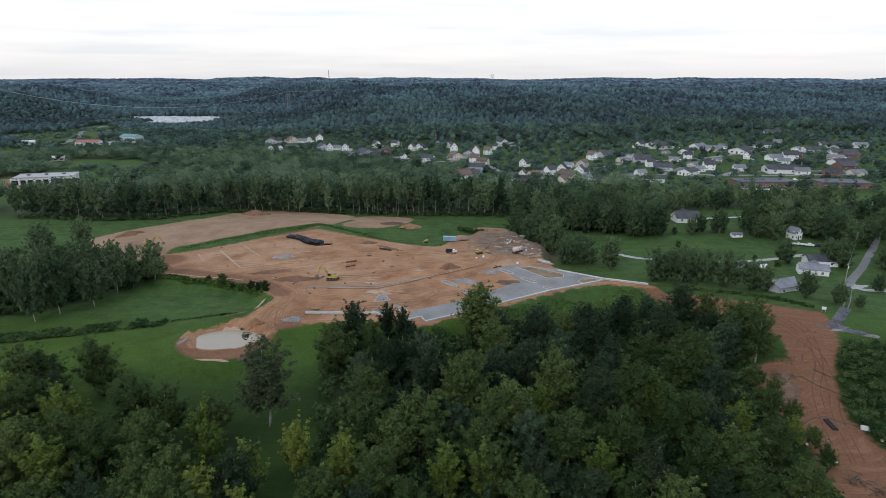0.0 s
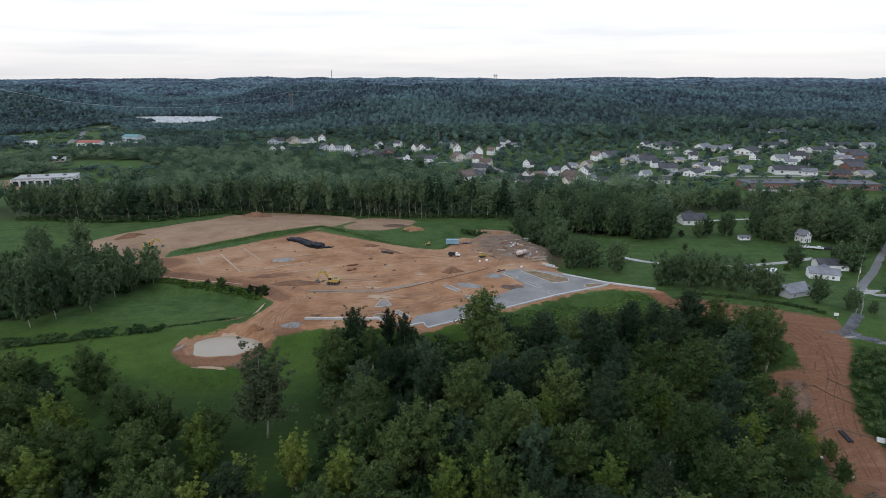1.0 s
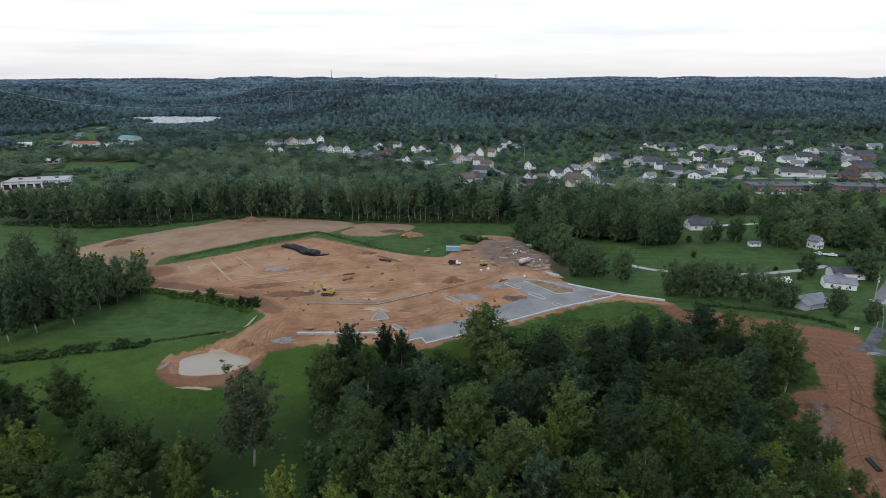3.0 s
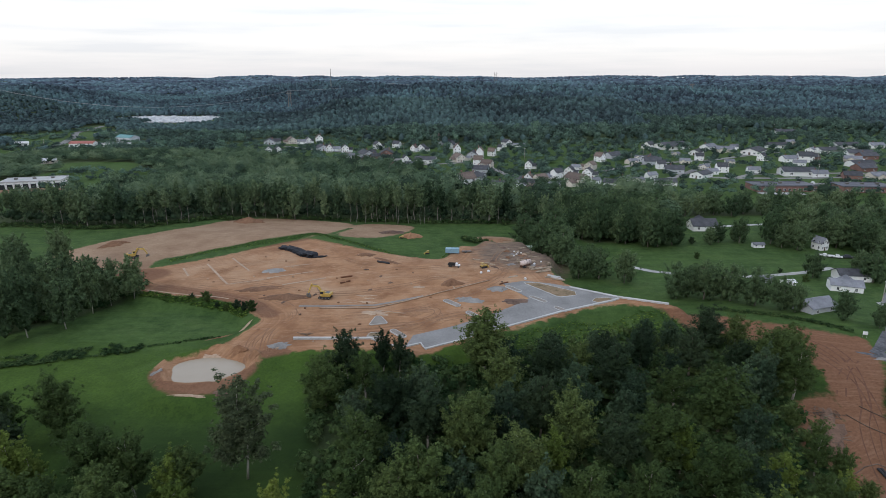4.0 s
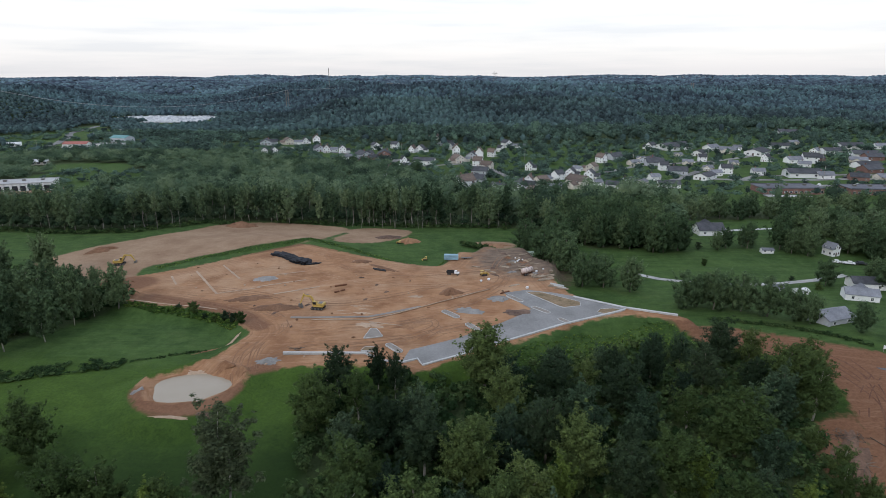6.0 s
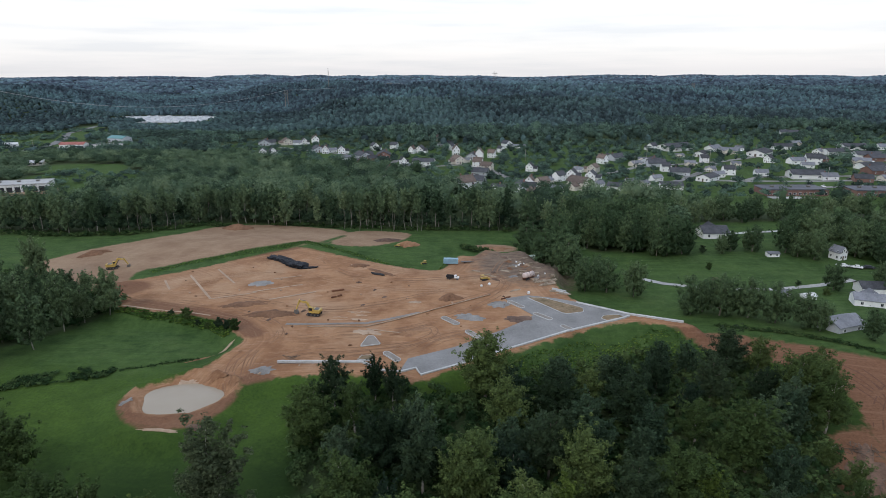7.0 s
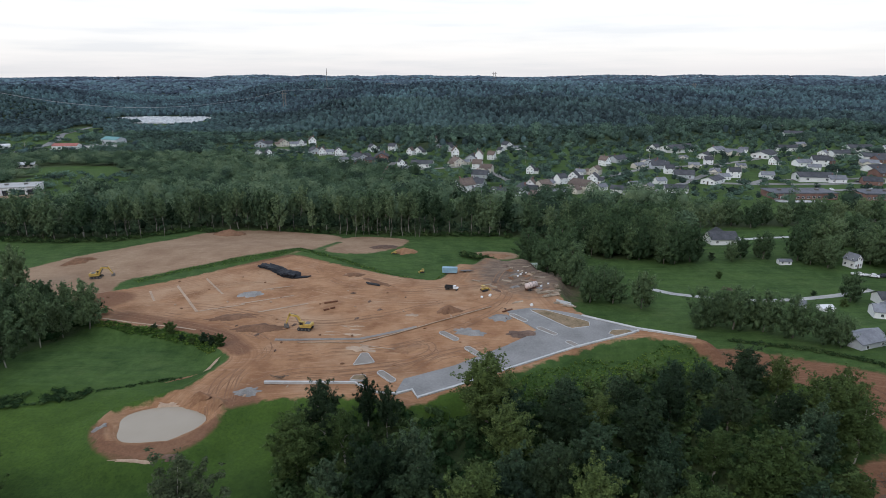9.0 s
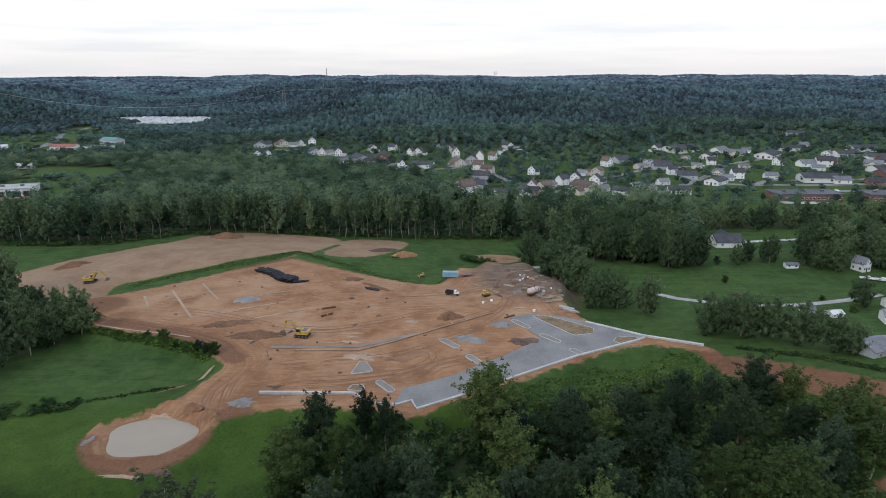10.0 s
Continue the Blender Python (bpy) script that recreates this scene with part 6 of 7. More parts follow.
streetful("-223,721,14 -197,632,8 -190,641,8 -199,726,10 -187,726,8 -181,732,8 -171,745,10 -150,668,9 -139,653,8 -134,663,9 -122,651,10 -108,601,9 -95,563,10 -91,582,8 -95,617,9 -83,601,8 -92,679,10 -75,622,16 -57,509,10",
          "houses of the western streets", [KINDS[0], KINDS[1], KINDS[2], KINDS[5], KINDS[4], KINDS[3]], (20, 15, 110, 25))
streetful("-76,536,7 -41,472,8 -52,575,7 -46,554,8 -42,660,10 -72,691,9 -50,654,7 -19,719,9 -3,585,9 4,592,8 11,618,8 15,565,8 30,626,7 22,543,8 16,520,7 11,485,8",
          "houses of the western streets", [KINDS[5], KINDS[3], KINDS[2], KINDS[0], KINDS[7]], (-15, 25, 70, 100))
settle(KINDS[6], -33, 576, 80, 14, group="houses of the western streets")
settle(KINDS[5], -5, 642, 8, 9, tall=1.2, group="houses of the middle streets")
settle(KINDS[5], 18, 618, 172, 9, tall=1.2, group="houses of the middle streets")
streetful("3,459,12 11,456,7 24,442,8 31,450,8 36,440,8 42,458,9 50,470,8 50,430,8 59,470,8 65,483,10 75,494,9 69,450,12 87,507,9 98,538,8 85,464,12 100,498,10 110,537,8 128,585,8 50,702,11 -31,778,10 -10,680,7 41,663,7 58,542,8",
          "houses of the middle streets", [KINDS[0], KINDS[2], KINDS[1], KINDS[5], KINDS[3], KINDS[7], KINDS[0]], (-35, 40, 55, -20, 130))
streetful("100,471,8 146,608,8 112,459,8 125,482,8 119,451,9 154,572,10 169,598,8 134,475,9 150,499,9 171,585,8 171,568,8 203,686,10 227,687,18 176,523,8 214,630,8 249,705,9 237,640,9 223,595,8 265,681,16 274,661,17",
          "houses of the eastern streets", [KINDS[1], KINDS[3], KINDS[6], KINDS[0], KINDS[7]], (-40, 60, 80, 120))
streetful("294,685,9 190,501,9 204,516,9 216,526,10 208,540,8 243,575,8 295,642,14 281,595,8 242,526,10 171,543,8 203,575,9 150,465,8 302,587,14 316,586,14 299,563,10 362,659,12",
          "houses of the eastern streets", [KINDS[6], KINDS[0], KINDS[1], KINDS[7], KINDS[1]], (-45, 75, 85, 95))
streetful("376,654,12 271,514,13 284,506,12 362,591,14 387,610,14 338,536,14 305,498,11 326,501,12 392,629,13 343,697,11 418,696,13 451,696,14 377,734,12 330,600,11 350,560,11",
          "low houses near the school", [KINDS[6], KINDS[7], KINDS[1], KINDS[4]], (75, 85, 95, 100))
streetful("634,1362,19 494,996,14 432,873,11 430,849,12 616,1179,17 738,1254,19 815,1275,20 689,1147,15 492,1153,12 568,1221,12 53,939,10", "scattered houses on the wooded hills",
          [KINDS[1], KINDS[6]], (80, 95))


def near_house(x, y, turn, kind, wide, tall=1.0, label=""):
    ob = settle(kind, x, y, turn, wide, tall=tall)
    if label:
        ob["label"] = label


near_house(118.5, 211.5, 112, house_kind("grey", "grey", 8.4, 12, 2.8, 1.9, "pale house with a blue-grey shingle gable roof"), 9.5)
near_house(146, 240, 72, house_kind("white", "grey", 9, 14, 2.8, 1.9, "white single-storey house with a grey cross-gabled roof", (5.5, -2, 6.5, 6, 2.7, 1.7)), 8)
near_house(157, 254, 85, house_kind("white", "dark", 8, 14, 2.7, 1.9, "low white house with a dark roof among trees"), 9)
near_house(128.5, 336, 92, house_kind("white", "dark", 10, 13, 2.8, 2.8, "white house with a steep dark roof at the wood edge", (6.5, -2, 7, 7, 2.6, 2.6)), 10.5)
near_house(168.5, 297, 20, house_kind("white", "grey", 6, 7, 3.9, 2.6, "small white two-storey gabled house beside big trees", storeys=2), 8)
near_house(141.8, 301, 88, house_kind("white", "grey", 4.5, 7, 2.2, 1.0, "small white lawn shed with lean-to roofs"), 7.5, 0.8)
near_house(121, 250, 75, house_kind("grey", "grey", 5, 6, 2.2, 1.2, "small grey garden shed by the drive"), 7.5, 0.8)
near_house(128, 246, 100, house_kind("white", "pale", 5, 6, 2.1, 1.0, "white-roofed garden shed under trees"), 7.5, 0.8)


# ---- large flat-roofed buildings ----
def hall(name, label, x, y, w, d, h, turn, wall, roof, bays=8, posts=False, pitched=0.0):
    root = thing(name, label, "building")
    bm = bmesh.new()
    if pitched:
        gable(bm, 0, 0, d, w, h, pitched)
        bmesh.ops.rotate(bm, cent=(0, 0, 0), matrix=Matrix.Rotation(math.pi / 2, 3, "Z"), verts=bm.verts[:])
    else:
        box(bm, 0, 0, -1, w, d, h + 1)
    part("wall", bm, wall, root)
    bm = bmesh.new()
    if pitched:
        roof_slabs(bm, 0, 0, d, w, h, pitched)
        bmesh.ops.rotate(bm, cent=(0, 0, 0), matrix=Matrix.Rotation(math.pi / 2, 3, "Z"), verts=bm.verts[:])
    else:
        box(bm, 0, 0, h, w + 0.8, d + 0.8, 0.35)
        for s in (-1, 1):
            box(bm, 0, s * (d / 2 + 0.2), h + 0.35, w + 0.8, 0.3, 0.4)
    r = part("roof", bm, roof, root)
    if not pitched:
        for k in range(3):
            bm = bmesh.new()
            box(bm, -w * 0.3 + k * w * 0.3, d * 0.1, h + 0.35, 2.2, 1.6, 1.1, 0, 0.05)
            part("roof_unit", bm, STEEL, r)
    for k in range(bays):
        u = (k + 0.5) / bays * w - w / 2
        if posts:
            bm = bmesh.new()
            box(bm, u - w / bays / 2, -d / 2 - 0.5, -1, 0.9, 1.0, h + 1)
            part("pillar", bm, WHITE_PAINT, root)
            bm = bmesh.new()
            box(bm, u, -d / 2 - 0.02, 0, w / bays * 0.7, 0.1, h * 0.72)
            part("window", bm, PANE, root)
        else:
            window(root, u, -d / 2, 1.8, w / bays * 0.55, 1.4, "y-")
    z = min(ground_z(x + a, y + b) for a in (-8, 0, 8) for b in (-5, 5))
    root.matrix_basis = pose(x, y, z, 0, 0, turn)
    for k in np.arange(-w / 2, w / 2 + 1, 8):
        PLACED.append((x + math.cos(radians(turn)) * k, y + math.sin(radians(turn)) * k, d * 0.6 + 4))
    return root


PALE_FLAT = surface("pale_flat_roof", (0.3, 0.3, 0.3), (0.44, 0.44, 0.43), 0.6, 0.08, 0.8, 0, 0.1, 0.02, 0.08)
DARK_FLAT = surface("dark_flat_roof", (0.07, 0.072, 0.085), (0.15, 0.152, 0.17), 0.6, 0.08, 0.85, 0, 0.1, 0.02, 0.1)
hall("school", "low red-brick school wing with a flat dark roof", 226, 449, 42, 17, 4.2, 2, SIDING["brick"], DARK_FLAT, 12)
hall("school", "low red-brick school block beside the street", 281, 446, 34, 17, 4.2, -2, SIDING["brick"], DARK_FLAT, 10)
hall("retail_building", "long white flat-roofed building with pillars, still being built", -316, 452, 40, 20, 5, 18, WHITE_PAINT, PALE_FLAT, 8, True)
hall("shop", "white roadside shop with a red roof", -430, 698, 26, 12, 4, 5, SIDING["white"], ROOFS["red"], 5, False, 2.2)
hall("shop", "long low white shop with pale roof", -392, 697, 30, 11, 3.6, -4, SIDING["white"], PALE_FLAT, 6)
hall("warehouse", "green metal-roofed warehouse among trees", -408, 752, 24, 14, 5, -20, SIDING["grey"], ROOFS["green"], 4, False, 2.6)
hall("shop", "small white roadside building", -466, 806, 24, 10, 3.6, 0, SIDING["white"], PALE_FLAT, 4)
hall("house_row", "pale low building beside the fields", -382, 566, 14, 9, 3, 20, SIDING["tan"], ROOFS["pale"], 3, False, 1.6)
hall("house_row", "white low building at the foot of the hill", -505, 700, 16, 10, 3.5, 30, SIDING["white"], ROOFS["pale"], 3, False, 1.6)
hall("mobile_home", "long white mobile home in the town", 60, 700, 20, 6, 3, 4, SIDING["white"], ROOFS["grey"], 6, False, 1.0)

# ---- roads and drives ----
DARK_GRAVEL = surface("dark_gravel", (0.035, 0.036, 0.04), (0.13, 0.133, 0.14), 1.2, 0.3, 0.95, 0, 0.6, 0.08, 0.1)
LANE = surface("worn_lane", (0.11, 0.11, 0.11), (0.2, 0.2, 0.195), 1.5, 0.1, 0.9, 0, 0.3, 0.03, 0.0)
ribbon("road", [(149.5, 222), (158, 233), (172, 249), (199, 283), (228, 322)], 3.2, LANE, "worn grey lane running past the houses", "road", 0.12, 3)
PALE_GRAVEL = surface("pale_gravel", (0.24, 0.235, 0.225), (0.4, 0.395, 0.38), 1.5, 0.3, 0.95, 0, 0.4, 0.05, 0.05)
heap("gravel_apron", 152.5, 222.6, 6.4, 3.4, 0.14, PALE_GRAVEL, "pale worn apron where the lane meets a drive", "gravel", 40, 0.7, 3, "structure")
ribbon("driveway", [(151, 217), (162, 219), (180, 224)], 3.0, PALE_GRAVEL, "pale drive branching off the lane", "driveway", 0.1, 2)
for u in (-0.85, 0.85):
    ribbon("road", [(147 + u, 217), (141 + u, 208), (135 + u, 199), (129.5 + u, 191.5)], 0.34, LANE, "faint gravel wheel path through grass", "wheel path", 0.08, 1.5)
ribbon("driveway", [(70, 273), (81, 263.8), (95, 258), (110, 256.2), (123, 257), (142, 262), (158, 268)], 3.0, PALE_GRAVEL, "pale gravel drive crossing the lawn", "driveway", 0.1, 3)
ribbon("driveway", [(134, 336), (140, 341), (171, 348)], 3, CONCRETE, "pale drive beside the white house", "driveway", 0.1, 3)
ribbon("road", [(130.5, 192.5), (126.5, 188), (122.5, 183.5), (118.5, 179.8)], 3.2, DARK_GRAVEL, "dark grey gravel ramp down to the clay track", "road", 0.1, 1.2)
heap("gravel_apron", 120.5, 178.2, 5.0, 2.2, 0.16, DARK_GRAVEL, "dark grey gravel apron at the mouth of the clay track", "gravel", -25, 0.9, 4, "structure")
heap("gravel_apron", 125.5, 175.2, 4.6, 1.5, 0.14, DARK_GRAVEL, "dark gravel spur beside scrub", "gravel", -30, 0.9, 4, "structure")
heap("gravel_mound", 119, 177.4, 2.6, 0.7, 0.3, GRAVEL, "thin pale gravel tipped on dark stone", "gravel heap", 5)
heap("gravel_mound", 127.4, 173.6, 2.2, 1.0, 0.7, GRAVEL, "pale grey gravel heap beside the lane", "gravel heap", -10)
ribbon("road", HIGHWAY, 9, LANE, "grey valley highway bending uphill", "road", 0.25, 8)
for pts in ([(110, 430), (150, 482), (172, 503), (216, 497), (272, 498), (345, 505)], [(172, 503), (203, 542), (240, 600), (330, 660)], [(216, 497), (238, 517), (345, 522), (430, 540)],
            [(206, 432), (214, 455), (240, 470), (310, 478)], [(20, 452), (60, 462), (85, 482), (110, 520), (150, 560), (240, 600)], [(-64, 566), (-40, 560), (0, 575), (20, 560), (40, 500), (60, 462)],
            [(-64, 566), (-60, 600), (-110, 640), (-200, 700)], [(205, 434), (235, 434)]):
    ribbon("road", pts, 6, ASPHALT if len(pts) > 2 else CONCRETE, "grey residential street between lawns", "road", 0.2, 6)
ribbon("road", [(-505, 1010), (-535, 1155)], 150, LANE, "broad paved storage lot far down the valley", "road", 0.3, 10)


# ---- vehicles ----
CAR_PAINT = [plain("car_white", (0.7, 0.7, 0.7), 0.3), plain("car_silver", (0.35, 0.36, 0.38), 0.3, 0.3), plain("car_dark", (0.03, 0.032, 0.04), 0.3), plain("car_red", (0.3, 0.03, 0.03), 0.3), plain("car_blue", (0.04, 0.08, 0.18), 0.3)]


def car_kind(paint, label, pickup=False):
    root = thing("car", label, "car")
    bm = bmesh.new()
    box(bm, 0, 0, 0.35, 4.6, 1.8, 0.6, 0, 0.14)
    body = part("body", bm, paint, root)
    bm = bmesh.new()
    box(bm, 0.5 if pickup else -0.2, 0, 0.9, 1.7 if pickup else 2.6, 1.6, 0.62, 0, 0.1, 0.8)
    part("cabin", bm, paint, root)
    bm = bmesh.new()
    box(bm, 0.5 if pickup else -0.2, 0, 1.0, 1.74 if pickup else 2.64, 1.56, 0.36, 0, 0.08, 0.86)
    part("glazing", bm, PANE, root)
    for x in (-1.4, 1.4):
        for s in (-1, 1):
            wheel(root, x, s * 0.8, 0.34, 0.34, 0.22)
    return root


CARS = [car_kind(p, lab, pk) for p, lab, pk in zip(CAR_PAINT, ("white pickup truck parked on gravel", "silver car parked at a house", "dark car parked at a house", "red car parked at a house", "dark blue car parked by the street"), (True, False, False, False, True))]


def park(i, x, y, turn, tall=1.0):
    m = pose(x, y, ground_z(x, y) + 0.12, 0, 0, turn) @ Matrix.Diagonal((1.05, 1.05, tall, 1))
    k = CARS[i]
    if k.name in USED:
        ob = copy_thing(k, m)
    else:
        k.matrix_basis = m
        USED.add(k.name)
    PLACED.append((x, y, 4))


for i, x, y, a in ((0, 163.5, 285, -20), (0, 168, 283, -25), (2, 173, 282.5, -10), (1, 138, 341.5, 20), (0, 175, 500, 10), (2, 222, 470, 80), (1, 230, 471, 80), (3, 240, 472, 80),
                   (0, 262, 473, 80), (4, 275, 474, 80), (1, 290, 474, 80), (0, 212, 506, 30), (2, 247, 590, 50), (1, 60, 463, 20), (0, 88, 484, 50), (3, 40, 452, 10), (0, 152, 486, 60), (1, 320, 520, 5),
                   (2, 300, 505, 8), (0, 180, 560, 40), (1, 235, 625, 50), (0, -55, 560, 20), (2, -10, 572, 0), (0, 8, 560, 60), (1, -440, 684, 0), (0, -420, 682, 5), (2, -405, 682, 0), (0, -385, 680, 0)):
    park(i, x, y, a)

# rows of pale parked vehicles in the distant lot, too many and too small to tell apart
vx, vy = np.meshgrid(np.linspace(-606, -436, 42), np.linspace(1016, 1150, 14))
vx, vy = vx.ravel() + dice.normal(size=vx.size) * 0.8, vy.ravel() + dice.normal(size=vx.size) * 0.8
unit_box = np.array([(x, y, z) for x in (-1, 1) for y in (-1, 1) for z in (0, 1)], float)
unit_quads = np.array([(0, 1, 3, 2), (4, 6, 7, 5), (0, 4, 5, 1), (2, 3, 7, 6), (1, 5, 7, 3), (0, 2, 6, 4)])
size = np.stack([1.2 + 0.4 * dice.rand(vx.size), 2.2 + 2.2 * dice.rand(vx.size), 1.6 + 1.6 * dice.rand(vx.size)], 1)
body = unit_box[None] * size[:, None] + np.stack([vx, vy, height(vx, vy) + 0.2], 1)[:, None]
VEHICLES = surface("parked_vehicles_paint", (0.3, 0.32, 0.35), (0.75, 0.75, 0.75), 0.25, 0.08, 0.5, 0, 0, 0, 0)
tagged(new("parked_vehicles", soup("parked_vehicles", body.reshape(-1, 3), (unit_quads[None] + (np.arange(vx.size) * 8)[:, None, None]).reshape(-1, 4), VEHICLES)),
       "rows of pale parked trucks and trailers far away", "vehicles", "", "stuff")
PLACED.append((-515, 1095, 90))

# ---- poles, masts and wires ----
POLE_WOOD = surface("pole_wood", (0.22, 0.2, 0.17), (0.4, 0.37, 0.33), 3.0, 0.5, 0.9, 0, 0.3, 0.02)


def pole(x, y, h, label="weathered wooden utility pole with a crossarm", drum=True):
    root = thing("utility_pole", label, "utility pole", "utility poles of the town")
    bm = bmesh.new()
    rod(bm, (0, 0, -1), (0, 0, h), 0.17, 0.11, 8)
    part("post", bm, POLE_WOOD, root)
    bm = bmesh.new()
    box(bm, 0, 0, h - 0.8, 2.4, 0.12, 0.14)
    arm = part("crossarm", bm, POLE_WOOD, root)
    for u in (-1.1, -0.4, 0.4, 1.1):
        bm = bmesh.new()
        rod(bm, (u, 0, h - 0.66), (u, 0, h - 0.45), 0.05, 0.04, 6)
        part("insulator", bm, WHITE_PAINT, arm)
    if drum:
        bm = bmesh.new()
        rod(bm, (0.32, 0, h - 2.4), (0.32, 0, h - 1.4), 0.24, 0.24, 10)
        part("transformer", bm, WHITE_PAINT, root)
    root.matrix_basis = pose(x, y, ground_z(x, y), 0, 0, 35)
    return Vector((x, y, ground_z(x, y) + h - 0.4))


CABLE = plain("bare_cable", (0.3, 0.3, 0.3), 0.5, 0.3)


def wire(points, r, label, sag=0.02):
    c = bpy.data.curves.new("wire", "CURVE")
    c.dimensions, c.bevel_depth, c.bevel_resolution = "3D", r, 1
    for a, b in zip(points, points[1:]):
        s = c.splines.new("POLY")
        s.points.add(14)
        for k in range(15):
            u = k / 14
            q = a.lerp(b, u) - Vector((0, 0, 4 * sag * (b - a).length * u * (1 - u)))
            s.points[k].co = (*q, 1)
    c.materials.append(CABLE)
    return tagged(new("wire", c), label, "wire")


tops = [pole(150.5, 225.5, 8.5), pole(187, 278, 9, drum=False), pole(232, 338, 11), pole(280, 500, 11), pole(345, 512, 11)]
wire(tops[:3], 0.03, "thin dark wire slung between wooden poles")
for x, y in ((212, 505), (150, 560), (230, 600), (330, 590), (60, 600), (-60, 640), (175, 610), (-455, 668), (-430, 790), (290, 640)):
    pole(x, y, 11, drum=False)
m0, m1, m2, m3 = Vector((-830, 1080, 51)), Vector((-359, 1300, 38)), Vector((-160, 1420, 50)), Vector((60, 1500, 40))
for k in (0, 4):
    wire([m0 + Vector((0, k, 0)), m1 + Vector((0, k, 0))], 0.19, "long high-voltage line sagging across the wooded valley", 0.066)
    wire([m1 + Vector((0, k, 0)), m2 + Vector((0, k, 0)), m3 + Vector((0, k, 0))], 0.17, "high-voltage line along the wooded ridge", 0.012)


def mast(x, y, top, w, label):
    root = thing("radio_mast", label, "mast")
    z = ground_z(x, y)
    bm = bmesh.new()
    legs = [(w * math.cos(a), w * math.sin(a)) for a in (0.5, 2.6, 4.7)]
    for u, v in legs:
        rod(bm, (u, v, -2), (u * 0.5, v * 0.5, top - z), 0.28, 0.2, 5)
    part("leg", bm, STEEL, root)
    n = 14
    for k in range(n):
        bm = bmesh.new()
        for i in range(3):
            a, b = legs[i], legs[(i + 1) % 3]
            f, g = 1 - 0.5 * k / n, 1 - 0.5 * (k + 1) / n
            rod(bm, (a[0] * f, a[1] * f, (top - z) * k / n), (b[0] * g, b[1] * g, (top - z) * (k + 1) / n), 0.12, 0.12, 4)
        part("brace", bm, STEEL, root)
    root.location = (x, y, z)


mast(-313, 1500, 82, 1.2, "tall thin lattice radio mast on a wooded ridge")


def pylon(x, y, top, w):
    root = thing("pylon", "grey steel power pylon on a wooded ridge", "pylon", "power pylons along the ridges")
    z = ground_z(x, y)
    h = top - z
    for s in (-1, 1):
        bm = bmesh.new()
        rod(bm, (s * w, 0, -2), (s * w * 0.75, 0, h), 1.0, 0.8, 5)
        rod(bm, (s * w, 0, h * 0.4), (0, 0, h * 0.85), 0.25, 0.25, 4)
        part("leg", bm, STEEL, root)
    bm = bmesh.new()
    box(bm, 0, 0, h * 0.85, w * 4, 1.0, 1.2)
    part("crossarm", bm, STEEL, root)
    root.location = (x, y, z)


pylon(136, 2600, 72, 5)
pylon(537, 1500, 48, 3)
pylon(-160, 1420, 50, 3)
pylon(-359, 1300, 38, 3)

# ---- the clay track ----
for k in range(2):
    pipe("drain_pipe", (93.3 + k * 0.7, 137.4), (93.5 + k * 0.7, 133.4), 0.32, BLACK_RUBBER, "black corrugated drain pipe lying on the clay track", group="black drain pipes on the track", sides=12)


SLASH = surface("cut_branch", (0.06, 0.045, 0.035), (0.17, 0.13, 0.1), 3.0, 0.4, 0.95, 0, 0.4, 0.04, 0.3)


def wattle(points, label="brown straw wattle laid across the clay track"):
    c = bpy.data.curves.new("straw_wattle", "CURVE")
    c.dimensions, c.bevel_depth, c.bevel_resolution = "3D", 0.11, 2
    s = c.splines.new("POLY")
    line = []
    for a, b in zip(points, points[1:]):
        line += [(a[0] + (b[0] - a[0]) * k / 6, a[1] + (b[1] - a[1]) * k / 6) for k in range(6)]
    line.append(points[-1])
    s.points.add(len(line) - 1)
    for q, (x, y) in zip(s.points, line):
        q.co = (x, y, ground_z(x, y) + 0.14, 1)
    c.materials.append(SLASH)
    tagged(new("straw_wattle", c), label, "straw wattle", "straw wattles on the track")


wattle([(101.2, 158), (103, 155.6), (105.3, 153.2)])
wattle([(96.4, 155.2), (99, 151), (103.2, 146.8)])
wattle([(87.6, 136), (91, 138.2), (94.2, 139), (97, 136.6), (100.5, 134.6)])


def tub(x, y, turn):
    bm = bmesh.new()
    box(bm, 0, 0, 0, 1.9, 1.2, 0.12, 0, 0.03)
    for u, v, a, b in ((0.9, 0, 0.14, 1.2), (-0.9, 0, 0.14, 1.2), (0, 0.55, 1.9, 0.14), (0, -0.55, 1.9, 0.14)):
        box(bm, u, v, 0, a, b, 0.75, 0, 0.03)
    ob = tagged(new("tub", shape("tub", bm, WHITE_PAINT)), "white open plastic tub beside the clay track", "tub")
    ob.matrix_basis = pose(x, y, ground_z(x, y) + 0.02, 0, 0, turn)


tub(101, 133.6, -25)
sack(102.4, 129.2, 0.7, "crumpled white sheeting beside the clay track")
sack(84, 128, 0.6, "white scrap lying in the scrub")
sack(87.5, 122, 0.6, "white scrap lying in the scrub")


SLASH_SOIL = surface("slash_soil", (0.075, 0.045, 0.032), (0.2, 0.12, 0.08), 2.2, 0.3, 0.95, 0, 0.7, 0.1, 0.1)


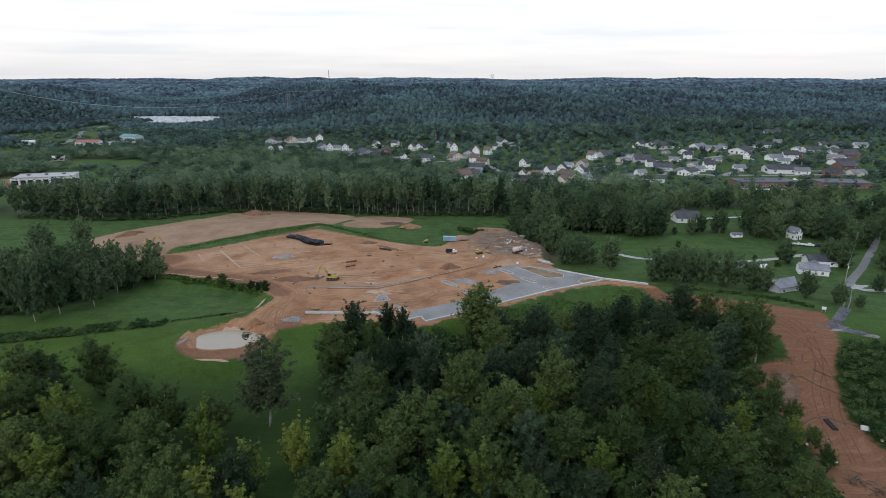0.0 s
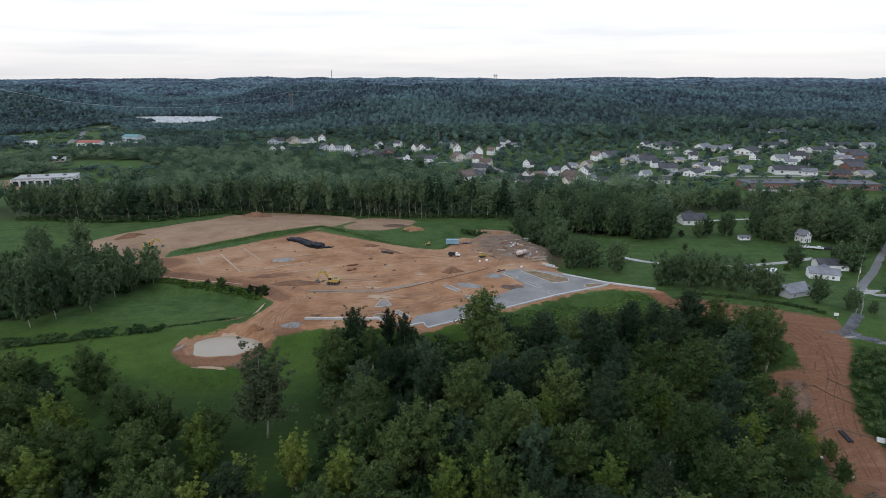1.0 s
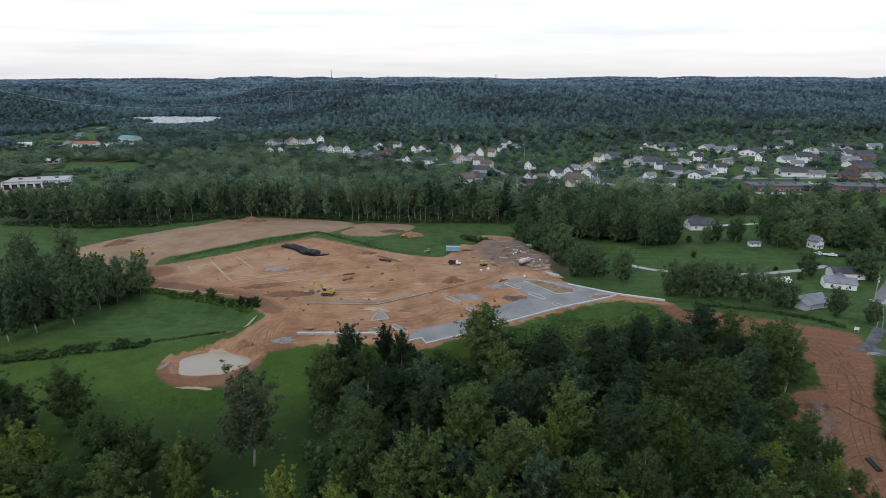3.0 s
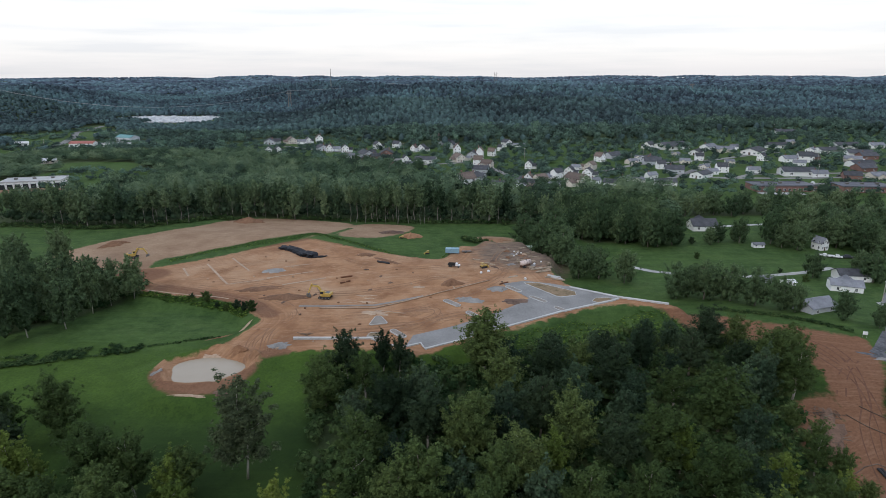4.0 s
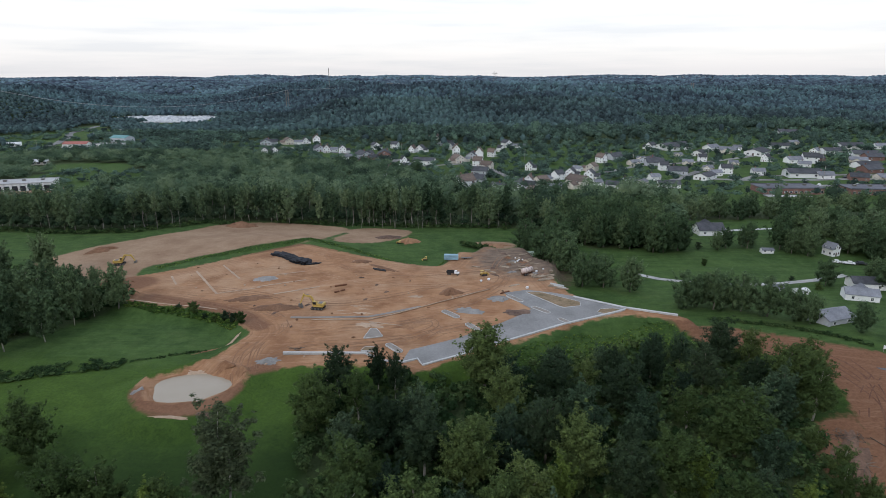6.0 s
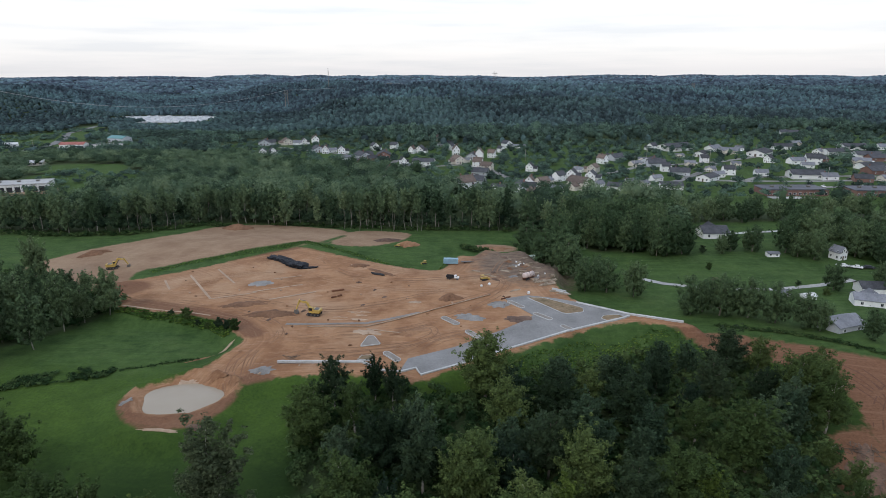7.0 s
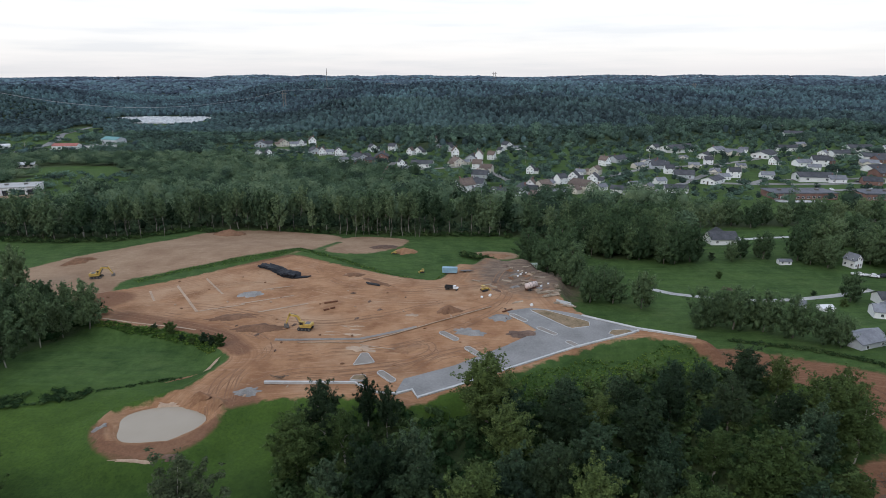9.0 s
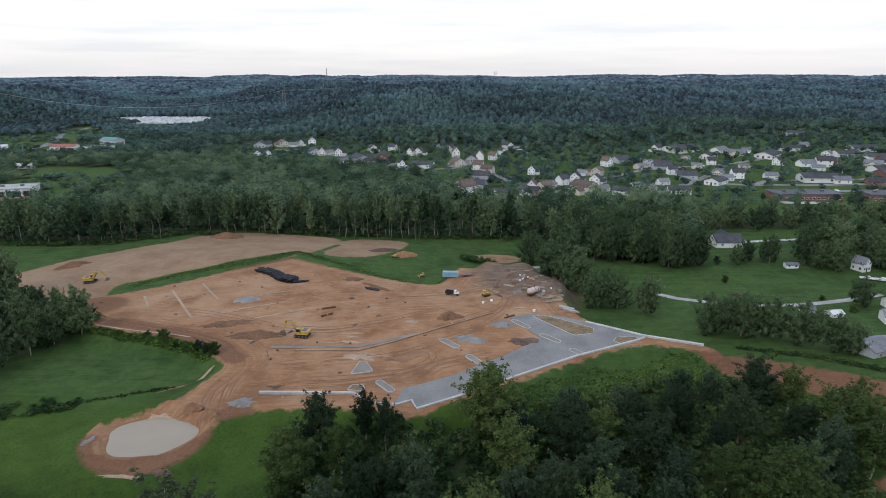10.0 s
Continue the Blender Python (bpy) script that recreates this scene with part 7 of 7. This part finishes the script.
def brush_pile(x, y, n, r, label):
    root = thing("brush_pile", label, "brush pile")
    for i in range(n):
        bm = bmesh.new()
        a, u, v = dice.rand() * 6.28, dice.normal() * r * 0.4, dice.normal() * r * 0.3
        ln = 1.2 + 2.2 * dice.rand()
        z = 0.1 + 0.5 * dice.rand()
        rod(bm, (u - math.cos(a) * ln / 2, v - math.sin(a) * ln / 2, z - 0.1), (u + math.cos(a) * ln / 2, v + math.sin(a) * ln / 2, z + 0.35 * dice.rand()), 0.09, 0.05, 5)
        part("log", bm, SLASH, root)
    root.matrix_basis = pose(x, y, ground_z(x, y))


brush_pile(84.5, 121.5, 34, 3.2, "tangled pile of cut branches and logs")
brush_pile(88, 116, 26, 3.5, "strewn cut branches at the track edge")
brush_pile(92, 112, 26, 3.5, "strewn cut branches on the clay")
brush_pile(104, 268, 20, 2.2, "pile of dark cut branches on the lawn")
brush_pile(-47, 187, 8, 1.6, "few planks lying by the kerb")
heap("soil_mound", 89, 149, 3.4, 9, 0.9, SLASH_SOIL, "brown slash-strewn bank beside the clay track", "soil heap", -25, 0.3, 4)
brush_pile(88.5, 148, 40, 6, "dark slash strewn over a clay bank")
brush_pile(91.5, 155.5, 34, 5, "dark slash strewn over a clay bank")


def board_sign(x, y):
    root = thing("sign_board", "blank white site sign on two posts", "sign")
    for s in (-0.5, 0.5):
        bm = bmesh.new()
        box(bm, s, 0, -0.5, 0.1, 0.1, 2.5)
        part("post", bm, POLE_WOOD, root)
    bm = bmesh.new()
    box(bm, 0, -0.09, 0.9, 1.3, 0.06, 1.0)
    part("board", bm, WHITE_PAINT, root)
    root.matrix_basis = pose(x, y, ground_z(x, y), 0, 0, -20)


board_sign(121, 189)

# ---- scrub, hedges and undergrowth ----
BUSH = [tree_kind("bush", "rounded green bush beside graded clay", 5, 2.6, 0.02, 9, 700, 0.6, LEAF_MID, BARK, 0.12),
        tree_kind("bush", "dense dark green bush", 5, 2.9, 0.02, 9, 750, 0.6, LEAF_DARK, BARK, 0.12)]
for k in BUSH:
    k[0]["category"] = "bush"
plant(BUSH, spots_of("-76.4,209.8,3.5 -89.8,216.4,4 -70,205.6,5 -73,207.4,4.5 -81,211.5,3 -85,213.5,3 112,305,5 106,282,4 -96,219,2.5 137,250,4 133,262,3"))


def lane_mark(points, half):
    def mark(x, y):
        best = np.full(np.shape(x), 1e9)
        for (ax, ay), (bx, by) in zip(points, points[1:]):
            dx, dy = bx - ax, by - ay
            k = np.clip(((x - ax) * dx + (y - ay) * dy) / (dx * dx + dy * dy), 0, 1)
            best = np.minimum(best, np.hypot(x - ax - k * dx, y - ay - k * dy))
        return half - best
    return mark


def scrub(mark, x0, x1, y0, y1, gap, tall, wide, per, size, mat, name, label):
    held, PLACED[:] = PLACED[:], []
    sx, sy = scatter(mark, x0, x1, y0, y1, gap)
    PLACED[:] = held
    sprays_wood(sx, sy, tall, wide, per, size, mat, name, label)["category"] = "scrub"


SCRUB = foliage("scrub_leaf", (0.03, 0.06, 0.022), (0.068, 0.115, 0.042), True, 0.5, 0.0, 0.4)
MEADOW_SCRUB = foliage("meadow_scrub_leaf", (0.042, 0.078, 0.03), (0.088, 0.142, 0.054), True, 0.5, 0.0, 0.35)
WEED = foliage("weed_leaf", (0.058, 0.112, 0.022), (0.11, 0.185, 0.04), True, 0.5, 0.0, 0.45)
scrub(lambda x, y: np.minimum(lane_mark([(-155, 167), (-125, 175.5), (-107, 181.5), (-100, 184)], 3.4)(x, y), 8 * (grain(x, y, 4.5, 21) - 0.3) + 0.02 * (-100 - x)), -155, -80, 160, 192, 0.95, 0.9, 1.0, 34, 0.24, MEADOW_SCRUB, "hedge", "low green scrub hedge across the meadow")
scrub(lane_mark([(-116, 223), (-104, 219.5), (-92, 216.5), (-80, 212.5), (-72, 205)], 1.5), -120, -65, 198, 226, 0.8, 0.5, 0.8, 20, 0.22, WEED, "hedge", "weedy scrub along the clay edge")
scrub(lane_mark([(2, 307), (8, 303), (14, 301)], 1.7), -2, 18, 296, 312, 0.9, 2.2, 1.0, 40, 0.35, SCRUB, "hedge", "dense dark shrub clump beside the test pit")
scrub(lane_mark([(84, 218.5), (101, 209), (112, 199.6), (119, 193)], 1.0), 80, 122, 190, 222, 0.8, 0.6, 0.7, 18, 0.3, SCRUB, "ditch_weeds", "dark weeds along the ditch below the houses")
scrub(lambda x, y: np.minimum(inside(x, y, WOODS_NEAR) + 1.5, 3), -45, 95, 92, 200, 2.6, 3.0, 1.7, 34, 0.7, SCRUB, "undergrowth", "dark leafy undergrowth below the wood")
scrub(lambda x, y: np.minimum(inside(x, y, WOODS_WEST) + 1, 3), -230, -110, 178, 266, 3.4, 3.0, 2.0, 34, 0.8, SCRUB, "undergrowth", "dark leafy undergrowth below the western trees")
scrub(lambda x, y: np.minimum(np.minimum(-inside(x, y, TRACK) - 0.6, 4), np.minimum(30 - np.hypot((x - 124) * 0.9, (y - 142) * 0.7), np.where(y < 168, 1, -1))), 98, 150, 90, 170, 2.1, 2.4, 1.4, 95, 0.3, SCRUB, "scrub", "dense green scrub beside the clay track")
scrub(lambda x, y: np.minimum(np.minimum(-inside(x, y, TRACK) - 0.3, -inside(x, y, PAD) - 1.5), np.minimum(lane_mark([(18, 184), (40, 196), (60, 203), (80, 196), (90, 186)], 6)(x, y), 3)), 10, 100, 176, 212, 0.75, 0.25, 0.4, 5, 0.3, WEED, "tall_grass", "bright green rank weeds below the kerb")
scrub(lane_mark([(-126, 267), (-104, 279), (-87, 291), (-72, 304), (-50, 291), (-28, 277), (-10, 270), (-4, 278)], 1.9), -170, 5, 255, 310, 0.8, 0.16, 0.4, 4, 0.28, WEED, "tall_grass", "rank green grass on the bank above the clay")
scrub(lane_mark([(-250, 332), (-200, 328), (-170, 330), (-140, 351), (-125, 347)], 3.0), -255, -110, 322, 360, 2.0, 1.6, 1.3, 20, 0.7, SCRUB, "undergrowth", "green scrub at the foot of the north wood")
scrub(lane_mark([(-100, 350), (0, 344), (25, 343)], 2.2), -110, 40, 336, 356, 2.2, 1.8, 1.3, 20, 0.7, SCRUB, "undergrowth", "green scrub at the foot of the north wood")
scrub(lane_mark([(-104, 183), (-90, 187.5), (-77, 193.5)], 0.8), -115, -70, 174, 200, 0.8, 0.3, 0.5, 6, 0.3, SCRUB, "ditch_weeds", "low weeds along the meadow ditch")
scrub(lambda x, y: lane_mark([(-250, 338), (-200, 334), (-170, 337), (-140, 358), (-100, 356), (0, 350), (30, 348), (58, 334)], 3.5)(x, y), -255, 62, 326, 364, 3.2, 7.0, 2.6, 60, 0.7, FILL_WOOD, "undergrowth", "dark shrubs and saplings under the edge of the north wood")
tx, ty = scatter(lambda x, y: np.where(in_sight(x, y), np.where((grain(x, y, 26, 31) > 0.58) & (x < -250), clear_mark(x, y) - 4, inside(x, y, TOWN)), -1), -650, 650, 430, 900, 10.5, 0.8)
sprays_wood(tx, ty, 8.2, 3.7, 100, 1.1, TOWN_LEAF, "town_trees", "green garden and street trees among the town houses")
